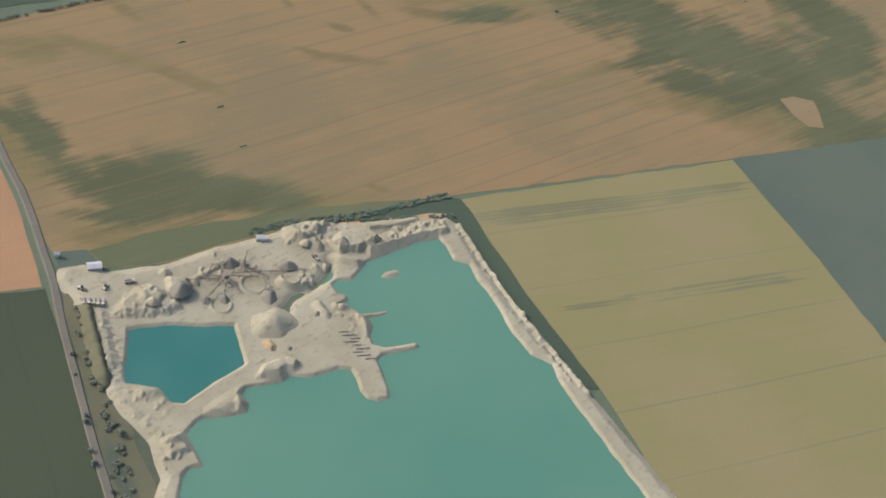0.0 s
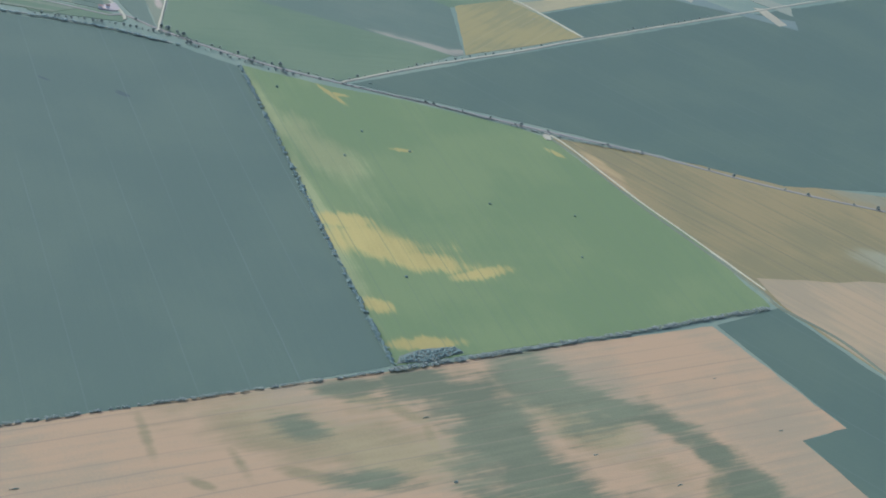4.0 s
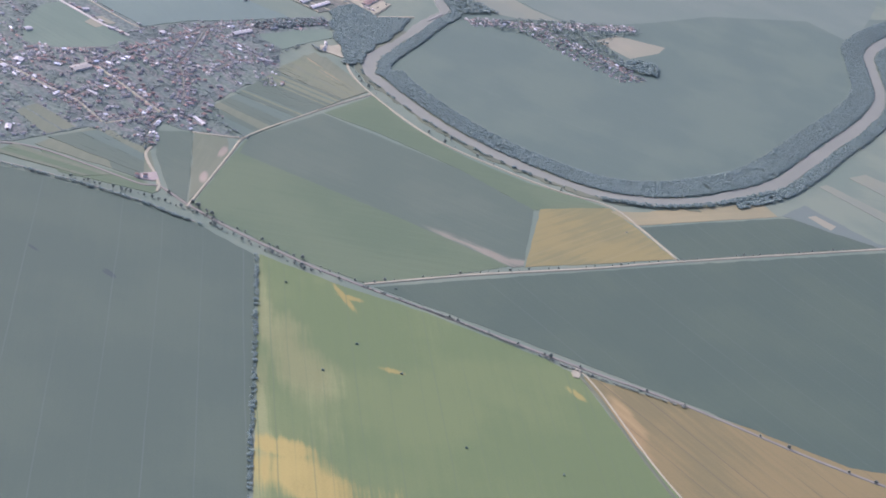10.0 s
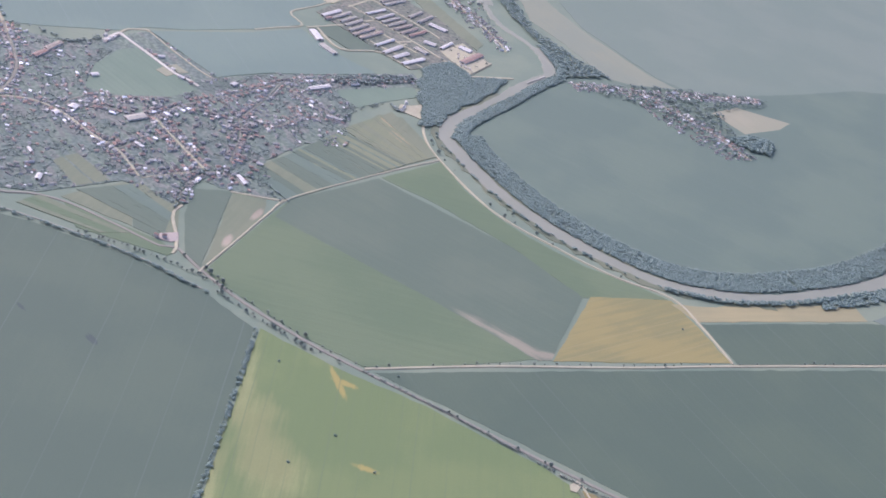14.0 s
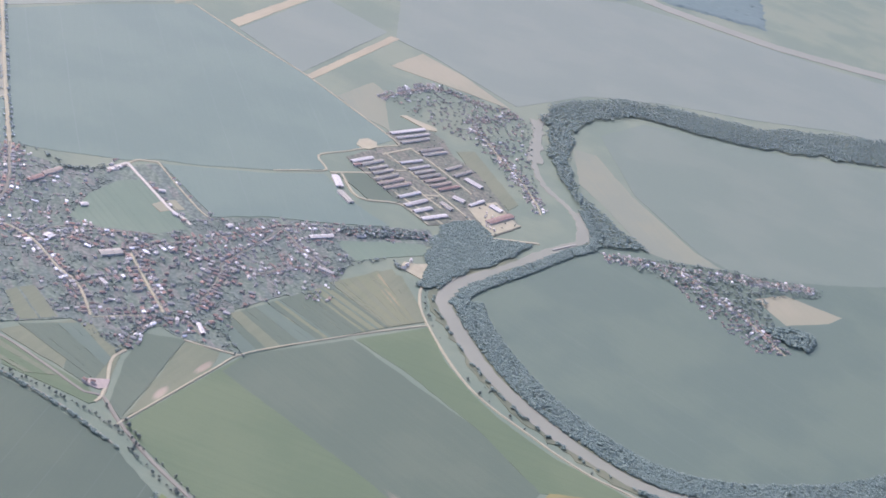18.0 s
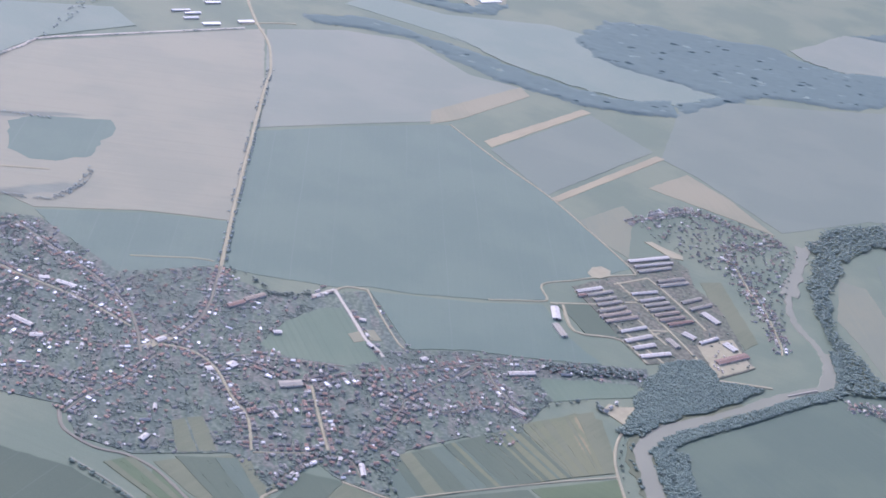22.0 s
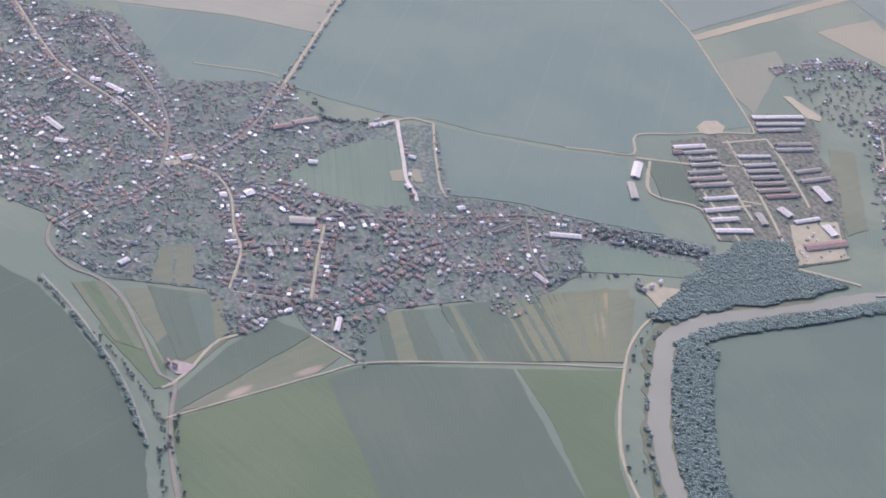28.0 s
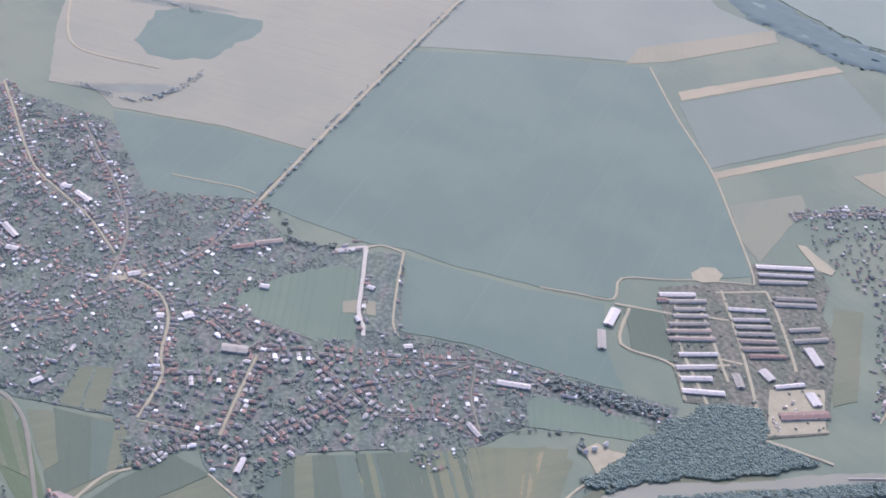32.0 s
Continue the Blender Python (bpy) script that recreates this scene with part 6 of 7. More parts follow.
for q in [(-166.1, 340.8), (-155.5, 300.4), (-1, 420.1), (8.6, 378.6), (77.4, 410.8), (114.6, 397.7), (154.8, 486.2), (180.1, 450.2)] + [(-149.1, 277.3), (-155.1, 300.4), (-167.1, 340.5), (8.4, 379.2)]:
    thicket(q, 2.6, 0.35, 0.6, ROW_TAN, "low dark bushes in the stubble")
for q in [(-70.7, 729.6), (-18.9, 689.8), (-30.3, 655.3), (9.6, 675), (53.6, 627.7), (142.5, 734.1), (-2.3, 534.5), (-10.2, 760.4), (105.7, 630.9), (101.9, 584.7)]:
    thicket(q, 1.3, 1.0, 1.1, 0, "small dark bush in the green crop")

wood("hedge", beside([(-353, 295.8), (-198.4, 366.7), (-108, 408.4), (-14.4, 451.6)], -0.5, 0.5, 1.3, rng), 1.3, M_SCRUB, "dark hedge of bushes between the fields", "hedge", 5)
wood("hedge", beside([(-14.4, 451.6), (33.7, 475), (87.8, 502), (123.8, 519.5), (162.3, 540), (205, 561.8)], -1.1, 1.1, 1.3, rng), 1.6, M_SCRUB, "dark hedge of bushes along the stubble", "hedge", 5)
wood("hedge", beside([(-13.9, 457.9), (-27.8, 504), (-44.9, 566), (-68.5, 656.4), (-94, 747.8)], -1.0, 1.0, 1.5, rng, keep=0.75), 1.7, M_LEAF, "line of dark bushes beside the green field", "hedge", 5)
wood("hedge", beside([(-277.6, 759.4), (-240.7, 765.8), (-205.1, 768.7), (-174, 769.2), (-135.1, 764.7)], -2.6, -0.9, 1.9, rng), 1.9, M_LEAF, "bushes along the ditch", "hedge", 6)
strip("ditch", [(-280.6, 759.5), (-243.5, 765.9), (-207.8, 768.8), (-176.5, 769.3), (-137.4, 764.8)], 1.0, M_RIVER, "narrow pale ditch beside the field", "ditch", z=0.3)
wood("hedge", beside(FARROAD[1:5], 2.2, 3.4, 3.4, rng, 1, keep=0.55), 1.8, M_HAZED_LEAF, "trees lining the straight road", "hedge", 6)
wood("hedge", beside(FARROAD[1:5], 2.2, 3.4, 3.4, rng, -1, keep=0.8), 2.0, M_HAZED_LEAF, "trees lining the straight road", "hedge", 6)
wood("hedge", beside([(-150, 228.9), (-136, 233.8), (-109.8, 238.4), (-74.2, 249.8)], 0.2, 3.6, 1.1, rng), 0.9, M_LEAF, "dark bushes above the quarry", "hedge", 6)
wood("scrub", beside([(-217.3, 190.6), (-212.5, 171.2), (-207.9, 143.9), (-204.5, 118.6)], 0.0, 4.0, 2.1, rng, 1, keep=0.6), 1.5, M_SCRUB, "dry bushes along the quarry fence", "scrub", 5)
wood("scrub", beside([(-136, 233.8), (-114.2, 237.7), (-92.3, 238.8), (-76.4, 240.4)], -1.2, 0.6, 1.6, rng, keep=0.6), 1.4, M_SCRUB, "weeds on the quarry edge", "scrub", 5)
wood("scrub", beside([(-27.9, 753.6), (29.6, 747.6), (105.4, 735.5), (168.6, 732.4)], -2.2, -0.8, 1.5, rng), 1.3, M_SCRUB, "roadside weeds and bushes", "scrub", 5)
wood("scrub", list(fill([(-11.5, 458.6), (-9.1, 464.4), (-1.3, 470), (18.4, 478), (21.5, 475.2), (3.8, 463.5)], 1.7, rng)), 1.5, M_LEAF, "dark scrub in the hollow", "scrub", 5)
wood("riverside_trees", beside(RIVER_A + RIVER_B[:9], 7.0, 30, 1.4, rng, -1), 2.5, M_LEAF, "dense dark trees on the inner river bank", "woodland", 3, deep=0.02, flat=0.2, high=0.46)
wood("riverside_trees", beside(RIVER_B[8:] + RIVER_C[:2], 5.0, 15, 1.35, rng, -1), 2.5, M_LEAF, "dark trees on the river bank", "woodland", 4, deep=0.02, flat=0.2, high=0.46)
wood("riverside_trees", beside(RIVER_A, 7.0, 18, 1.6, rng, 1), 2.6, M_LEAF, "dark trees on the outer river bank", "woodland", 4, deep=0.02, flat=0.2, high=0.46)
wood("riverside_trees", beside(RIVER_A[-2:] + RIVER_B[:3], 5.6, 9.0, 1.9, rng, 1), 2.9, M_LEAF, "dark trees overhanging the outer river bank", "woodland", 4)
wood("riverside_trees", beside(RIVER_B[:10], 6.8, 9, 2.8, rng, 1, keep=0.7), 2.2, M_LEAF, "bushes on the outer river bank", "woodland", 6)
wood("wood", list(fill(ragged([(-150.5, 1173), (-137.4, 1207.8), (-111.5, 1192.9), (-86.3, 1216.2), (-87.9, 1186.6), (-100.3, 1120.1), (-107.5, 1077), (-115.6, 1072.4), (-123, 1103.2), (-136.5, 1130.9)], 14, 2.6), 1.65, rng)), 2.7, M_LEAF, "dense dark wood at the river bend", "woodland", 4, deep=0.02, flat=0.2, high=0.46)
wood("oxbow_wood", list(fill(ragged([(-206.3, 1476.5), (-206.9, 1534.9), (-176, 1610.7), (-129.9, 1659.5), (-49.8, 1712.1), (29.7, 1816.1), (152.6, 1958.3), (170.7, 1859.7), (50.6, 1738.9), (-30.4, 1654.3), (-81.4, 1618.7), (-136.5, 1595.5), (-167.4, 1533.6), (-163.2, 1465.7), (-137.7, 1399), (-107.8, 1350.1), (-74.6, 1331.9), (-18.1, 1301.4), (-45.6, 1269), (-76.1, 1311.6), (-126.1, 1357.4), (-160, 1401.8), (-185.5, 1459.1)], 14, 2.6), 3.2, rng)), 4.2, M_LEAF, "wood along the old river arm", "woodland", 3, deep=0.015, flat=0.14, high=0.45)
wood("copse", beside([(-600.3, 895.6), (-568.5, 927.7), (-576.8, 962.7), (-599.2, 991.5)], -3, 3, 3.0, rng), 1.6, M_HAZED_LEAF, "line of scrub in the stubble", "scrub", 5)
wood("hamlet_trees", list(fill([(94, 1263.5), (116.6, 1289.1), (138.7, 1294.4), (138.7, 1263.2), (121.7, 1258.1)], 3.2, rng)), 3.6, M_LEAF, "trees beside the hamlet", "woodland", 7)
wood("north_wood", list(fill([(-306.1, 1354.7), (-302.9, 1444.6), (-228.5, 1462.8), (-196.5, 1449.9), (-163.4, 1373.4), (-112.7, 1285.6), (-139.6, 1294.6), (-201.9, 1345.3), (-225.7, 1344.8), (-274.2, 1344)], 7.5, rng)), 2.2, M_GARDEN_LEAF, "gardens and trees of the far hamlet", "woodland", 6)

# ---- houses ----
M_TILE_RED = plain_mat("red_roof_tiles", (0.17, 0.118, 0.09), (0.225, 0.148, 0.108), 0.9, 0.85, 0.3, rand=0.8)
M_TILE_BROWN = plain_mat("brown_roof_tiles", (0.125, 0.112, 0.09), (0.17, 0.15, 0.122), 0.9, 0.85, 0.3, rand=0.8)
M_ROOF_GREY = plain_mat("grey_slate_roof", (0.14, 0.14, 0.126), (0.2, 0.197, 0.178), 0.7, 0.85, 0.2, rand=0.8)
M_ROOF_PALE = plain_mat("pale_sheet_roof", (0.27, 0.257, 0.217), (0.36, 0.342, 0.295), 0.7, 0.6, 0.3, rand=0.9)
M_ROOF_WHITE = plain_mat("white_sheet_roof", (0.5, 0.485, 0.45), (0.7, 0.68, 0.64), 0.7, 0.6, 0.3, rand=0.9)
ROOFS = [("red tiled", M_TILE_RED), ("brown tiled", M_TILE_BROWN), ("grey slate", M_ROOF_GREY), ("pale sheet-metal", M_ROOF_PALE), ("white sheet-metal", M_ROOF_WHITE)]
M_STUFF_WALL = plain_mat("village_walls", (0.36, 0.34, 0.3), (0.6, 0.575, 0.52), 0.5, 0.9, 0.3, island=True, rand=0.9)


def house_model(kind, l, w, h, rise, wing):
    """A village house: walls, roof, chimney, door, and sometimes a lower wing."""
    top = new("house")
    colour, roof_m = ROOFS[kind]
    roof = gable_parts(top, l, w, h, rise, 0.18, M_WALL, roof_m)
    bm = bmesh.new()
    box(bm, l * 0.18, -0.13, h + rise * 0.5, l * 0.18 + 0.26, 0.13, h + rise + 0.3)
    part("chimney", bm, M_TILE_RED, roof)
    bm = bmesh.new()
    box(bm, -0.25, -w / 2 - 0.04, 0, 0.25, -w / 2 + 0.02, 0.95)
    part("door", bm, M_TRUNK, top)
    for x in (-l * 0.3, l * 0.3):
        bm = bmesh.new()
        box(bm, x - 0.25, -w / 2 - 0.03, 0.55, x + 0.25, -w / 2 + 0.02, 1.05)
        part("window", bm, M_GLASS, top)
    if wing:
        bm = bmesh.new()
        box(bm, l / 2 - 0.1, -w * 0.35, 0, l / 2 + 1.1, w * 0.3, h * 0.8)
        box(bm, l / 2 - 0.1, -w * 0.4, h * 0.8, l / 2 + 1.2, w * 0.36, h * 0.8 + 0.12)
        part("wing", bm, roof_m if kind > 1 else M_ROOF_GREY, top, "low flat-roofed wing")
    return tagged(top, f"plastered village house with a {colour} gable roof", "house", "houses in the village")


hr = np.random.default_rng(21)
TAKEN = np.zeros((0, 2))
SPOTS = []        # x, y, turn, which kind of plot
BARE = [[(-335.6, 972.4), (-337.1, 1005.3), (-329.2, 1020.7), (-286.4, 1002.3), (-261.9, 993.2), (-271, 968), (-299, 941.7), (-321.2, 935.4)], [(-181.1, 1071), (-186.8, 1079.3), (-168.5, 1104.2), (-143.1, 1134.2), (-132.5, 1121.9), (-149.5, 1092.1), (-162.2, 1063.8)], [(-252.2, 814.7), (-279.6, 830.6), (-273.5, 849.6), (-240.4, 834.9)], [(-346, 1009.4), (-347.9, 1031.1), (-277.9, 999.9), (-283.6, 981.4)], [(-347, 1034.1), (-338.3, 1054.6), (-260.2, 1017.7), (-270.6, 1003.6)]]


def free(x, y, gap):
    return len(TAKEN) == 0 or np.min(np.hypot(TAKEN[:, 0] - x, TAKEN[:, 1] - y)) > gap


def settle(x, y, turn, plot, gap):
    global TAKEN
    if free(x, y, gap) and not any(inside(b, np.array([x]), np.array([y]))[0] for b in BARE):
        TAKEN = np.vstack([TAKEN, (x, y)])
        SPOTS.append((x, y, turn, plot))


ALL_STREETS = np.vstack([np.array([(-9999, -9999)])] + [smooth_line(p, 2.0) for p in STREETS.values()])
for key, pts in STREETS.items():
    p = smooth_line(pts, 1.0)
    d = np.gradient(p, axis=0)
    n = np.c_[-d[:, 1], d[:, 0]] / (np.hypot(*d.T)[:, None] + 1e-9)
    for side in (-1, 1):
        s = 3.0
        while s < len(p) - 2:
            i = int(s)
            ang = math.degrees(math.atan2(d[i, 1], d[i, 0])) + (90 if hr.uniform() < 0.55 else 0) + hr.normal(0, 4)
            q = p[i] + n[i] * side * hr.uniform(2.5, 3.3)
            if np.min(np.hypot(*(ALL_STREETS - q).T)) > 1.9 and hr.uniform() < (0.4 if key.startswith("new") else 0.93):
                settle(*q, ang, "row", 2.9)
            q = p[i] + n[i] * side * hr.uniform(5.6, 8.0)
            if np.min(np.hypot(*(ALL_STREETS - q).T)) > 4.5 and hr.uniform() < (0.1 if key.startswith("new") else 0.6):
                settle(*q, ang, "back", 2.9)
            s += hr.uniform(3.6, 5.6)
for poly, gap, keep in ((VILLAGE, 6.0, 0.42), (VILLAGE_WEST, 6.4, 0.4), ([(-5.8, 1284.6), (17, 1304.5), (125.8, 1245.4), (105.4, 1223.4), (36.8, 1254.3)], 5.0, 0.8),
                        ([(-307.5, 1356.9), (-299.2, 1438.3), (-225.2, 1456.4), (-190.2, 1437.5), (-163.4, 1373.4), (-112.7, 1285.6), (-147.8, 1299.4), (-201.9, 1345.3), (-225.7, 1344.8)], 8.0, 0.7)):
    for x, y in fill(poly, gap, hr):
        i = np.argmin(np.hypot(*(ALL_STREETS - (x, y)).T))
        q = ALL_STREETS[i]
        far = math.dist(q, (x, y))
        if far > 2.6 and hr.uniform() < keep:
            settle(x, y, math.degrees(math.atan2(y - q[1], x - q[0])) + hr.normal(0, 6), "back", 3.4)

CENTRE = np.array([(-231.5, 928.7)][0])
SPOTS.sort(key=lambda s: math.dist(s[:2], CENTRE))
KINDS = [0] * 6 + [1] * 7 + [2] * 6 + [3] * 2 + [4]
HOUSES = {}
for kind in range(5):
    HOUSES[kind] = [house_model(kind, *dims) for dims in ((2.9, 2.1, 1.1, 0.42, False), (3.3, 2.3, 1.1, 0.45, True), (2.4, 2.0, 1.15, 0.42, False))]
SMALL_STUFF = []
used, single = set(), 0
for x, y, turn, plot in SPOTS:
    kind = KINDS[hr.integers(len(KINDS))]
    if single < 300 and plot == "row" or single < 300 and math.dist((x, y), CENTRE) < 60:
        v = int(hr.integers(3))
        m = pose(x, y, 0.2, 0, 0, turn)
        if (kind, v) not in used:
            HOUSES[kind][v].matrix_world = m
            used.add((kind, v))
        else:
            copy_thing(HOUSES[kind][v], m)
        single += 1
    else:
        SMALL_STUFF.append((x, y, turn, kind, 1.0 if plot == "row" else 0.8))
    if hr.uniform() < 0.65:
        a = hr.uniform(0, 6.28)
        q = (x + 2.8 * math.cos(a), y + 2.8 * math.sin(a))
        if free(*q, 1.8) and np.min(np.hypot(*(ALL_STREETS - q).T)) > 1.6:
            SMALL_STUFF.append((*q, turn + 90 * hr.integers(2), int(hr.choice([0, 1, 1, 1, 2, 2, 2, 3, 4])), 0.48))


def built_up(name, rows, label):
    """Houses and sheds past counting: closed walls and gable roofs in one mesh."""
    vs, fs, ms = [], [], []
    for x, y, turn, kind, k in rows:
        l, w, h, r = (hr.uniform(2.1, 3.8) * k, hr.uniform(1.7, 2.3) * k, hr.uniform(0.8, 1.15) * (0.5 + 0.5 * k), hr.uniform(0.32, 0.48) * k if k > 0.5 else hr.uniform(0.06, 0.2))
        c, s = math.cos(radians(turn)), math.sin(radians(turn))
        o = 0.18
        a, b, ze = l / 2, w / 2, h - o * r / (w / 2)
        pts = [(-a, -b, 0), (a, -b, 0), (a, b, 0), (-a, b, 0), (-a, -b, h), (a, -b, h), (a, b, h), (-a, b, h),
               (-a - o, -b - o, ze), (a + o, -b - o, ze), (a + o, b + o, ze), (-a - o, b + o, ze), (-a - o, 0, h + r), (a + o, 0, h + r)]
        i = len(vs)
        vs += [(x + c * u - s * v, y + s * u + c * v, z + 0.15) for u, v, z in pts]
        for f in ((0, 1, 5), (0, 5, 4), (1, 2, 6), (1, 6, 5), (2, 3, 7), (2, 7, 6), (3, 0, 4), (3, 4, 7)):
            fs.append([i + j for j in f])
            ms.append(0)
        for f in ((8, 9, 13), (8, 13, 12), (10, 11, 12), (10, 12, 13), (9, 10, 13), (11, 8, 12), (8, 11, 10), (8, 10, 9)):
            fs.append([i + j for j in f])
            ms.append(1 + kind)
    return tagged(new(name, raw_mesh(name, np.array(vs), np.array(fs), [M_STUFF_WALL] + [m for _, m in ROOFS], np.array(ms))), label, "houses", kind="stuff")


SMALL_STUFF = np.array(SMALL_STUFF, dtype=object)
west = np.array([r[0] < CENTRE[0] - 60 for r in SMALL_STUFF])
built_up("village_buildings", SMALL_STUFF[~west], "crowd of small village houses and sheds")
built_up("village_buildings", SMALL_STUFF[west], "crowd of village houses among gardens")
# trees in the gardens
spots = []
for x, y in np.vstack([fill(VILLAGE, 2.2, hr), fill(VILLAGE_WEST, 2.3, hr)]):
    if noise.noise((x * 0.07, y * 0.07, 2.0)) + 0.5 * noise.noise((x * 0.21, y * 0.21, 7.0)) + hr.normal(0, 0.12) > 0.02 and free(x, y, 1.7) and np.min(np.hypot(*(ALL_STREETS - (x, y)).T)) > 1.5 and not any(inside(b, np.array([x]), np.array([y]))[0] for b in BARE):
        spots.append((x, y))
wood("garden_trees", spots, 1.35, M_GARDEN_LEAF, "fruit trees and bushes in the village gardens", "trees", 3, spread=0.4, flat=0.25, high=0.36)
wood("garden_trees", [q for q in fill([(-40.2, 1257.2), (13.2, 1314.1), (77.1, 1365.5), (120, 1392), (117.5, 1366.1), (81.8, 1320.8), (124.4, 1249.6), (111.7, 1232.1), (26.6, 1267.3)], 5.0, hr) if free(*q, 2.2)], 2.6, M_GARDEN_LEAF, "bushes in the hamlet gardens", "trees", 6, spread=0.5)
wood("garden_trees", beside([(-162.5, 1032.6), (-160.6, 1058.9), (-148, 1087.1), (-137.2, 1084.3)], -2, 2, 2.4, hr, keep=0.5), 2.0, M_GARDEN_LEAF, "trees along the village edge", "trees", 7)
wood("garden_trees", list(fill([(-200.1, 1094.8), (-183.9, 1118.2), (-161.8, 1141.9), (-149.1, 1154.6), (-143.5, 1146.4), (-173.2, 1107.2), (-190.5, 1088.9)], 3.4, hr)), 2.8, M_GARDEN_LEAF, "trees behind the last houses", "trees", 7)
wood("garden_trees", beside([(-417.7, 981.4), (-393.4, 990.4), (-369.2, 988.5), (-356.9, 1014.3)], -2, 3, 2.6, hr, keep=0.5), 2.0, M_GARDEN_LEAF, "trees on the northern village edge", "trees", 7)
wood("garden_trees", [q for q in fill(FARM, 6.5, hr) if hr.uniform() < 0.3], 1.8, M_GARDEN_LEAF, "bushes between the barns", "trees", 5)
wood("garden_trees", beside([(-192.1, 835.8), (-204.6, 869.6), (-204, 886.1), (-173.3, 904.3), (-144.7, 892.3)], -3, 3, 2.6, hr, keep=0.7), 1.8, M_GARDEN_LEAF, "bushes behind the gardens", "trees", 6)

# ---- barns and halls ----
M_FARM_GREY = plain_mat("fibre_cement_roof", (0.206, 0.1938, 0.152), (0.2684, 0.2519, 0.1989), 0.7, 0.9, 0.2, rand=0.5)
M_FARM_BROWN = plain_mat("faded_tile_roof", (0.204, 0.172, 0.1306), (0.255, 0.215, 0.1638), 0.8, 0.9, 0.2, rand=0.5)
FARM_ROOFS = [M_TILE_RED, M_FARM_BROWN, M_FARM_GREY, M_ROOF_PALE, M_ROOF_WHITE]
def barn(a, b, w, kind, label, h=1.3, rise=0.5, base=0.2, name="barn"):
    """A long low barn: walls, roof, ridge vents, gate and side openings."""
    top = new(name)
    l = math.dist(a, b)
    top.matrix_world = pose((a[0] + b[0]) / 2, (a[1] + b[1]) / 2, base, 0, 0, math.degrees(math.atan2(b[1] - a[1], b[0] - a[0])))
    roof = gable_parts(top, l, w, h, rise, 0.25, M_WALL, FARM_ROOFS[kind])
    for k in range(int(l / 6)):
        bm = bmesh.new()
        x = -l / 2 + 3 + k * 6
        box(bm, x - 0.35, -0.25, h + rise, x + 0.35, 0.25, h + rise + 0.4)
        part("roof_vent", bm, M_STEEL, roof)
    for s in (-1, 1):
        bm = bmesh.new()
        box(bm, s * l / 2 - 0.05, -0.7, 0, s * l / 2 + 0.05, 0.7, 1.4)
        part("gate", bm, M_TRUNK, top)
    for k in range(max(2, int(l / 4))):
        bm = bmesh.new()
        x = -l / 2 + l * (k + 0.5) / max(2, int(l / 4))
        box(bm, x - 0.6, -w / 2 - 0.04, 0.9, x + 0.6, -w / 2 + 0.03, 1.35)
        part("window", bm, M_GLASS, top)
    return tagged(top, label, name, "barns of the farm" if name == "barn" else "")


BARN_LABEL = ["long barn with a faded red roof", "long barn with a brown roof", "long low barn with a grey roof", "long barn with a pale sheet roof"]
for kind, w, lines in ((3, 3.9, [(-254.8, 1204), (-248.3, 1228), (-185.9, 1176.2), (-179.7, 1201.5), (-176, 1173.6), (-170.4, 1192.9), (-165.8, 1168.6), (-156.1, 1193.1), (-265.8, 1287.8), (-252.8, 1327.1)]),
                       (3, 2.9, [(-229.1, 1242.1), (-220.6, 1265.8), (-218.2, 1238.8), (-211.5, 1262.7), (-196.7, 1184.6), (-190.2, 1209.2), (-257.4, 1284.5), (-244.9, 1321.8), (-152.6, 1227.8), (-149.7, 1247.9)]),
                       (2, 3.0, [(-246.5, 1206.8), (-240.4, 1231.5), (-238.2, 1205.8), (-232.7, 1226), (-232.2, 1201.6), (-226, 1224), (-211.7, 1236.3), (-204.5, 1259.7), (-250.1, 1280), (-240.3, 1313), (-230.9, 1281.2), (-222.5, 1306.8), (-225.6, 1276.1), (-216.4, 1304)]),
                       (2, 3.0, [(-225.2, 1194.5), (-218.5, 1220.5), (-204.7, 1233.5), (-197.4, 1257.2), (-198.7, 1269.8), (-194.7, 1291.3), (-188.1, 1266.3), (-183.9, 1290.3)]),
                       (1, 3.0, [(-219.2, 1188.9), (-211.6, 1217.8), (-190.6, 1227.7), (-183.8, 1251.4), (-212.4, 1186.5), (-203.7, 1216.3), (-197.9, 1230.8), (-190.6, 1254.2)]),
                       (0, 3.0, [(-182.8, 1228.8), (-176.1, 1252), (-250, 1199.8), (-248, 1206.4)]),
                       (3, 6.0, [(-247.9, 1167.5), (-235, 1154.6), (-179.4, 1271.5), (-162.6, 1268.9), (-169.1, 1229), (-159, 1230.1), (-141.8, 1246.3), (-130.6, 1244.6)]),
                       (2, 5.0, [(-230.8, 1147.5), (-214.7, 1139.3), (-170.3, 1210.1), (-158.3, 1206.5)]),
                       (0, 6.0, [(-128.6, 1215.4), (-121.8, 1246.6)])):
    for a, b in zip(lines[::2], lines[1::2]):
        barn(a, b, w, kind, BARN_LABEL[kind], base=0.25)
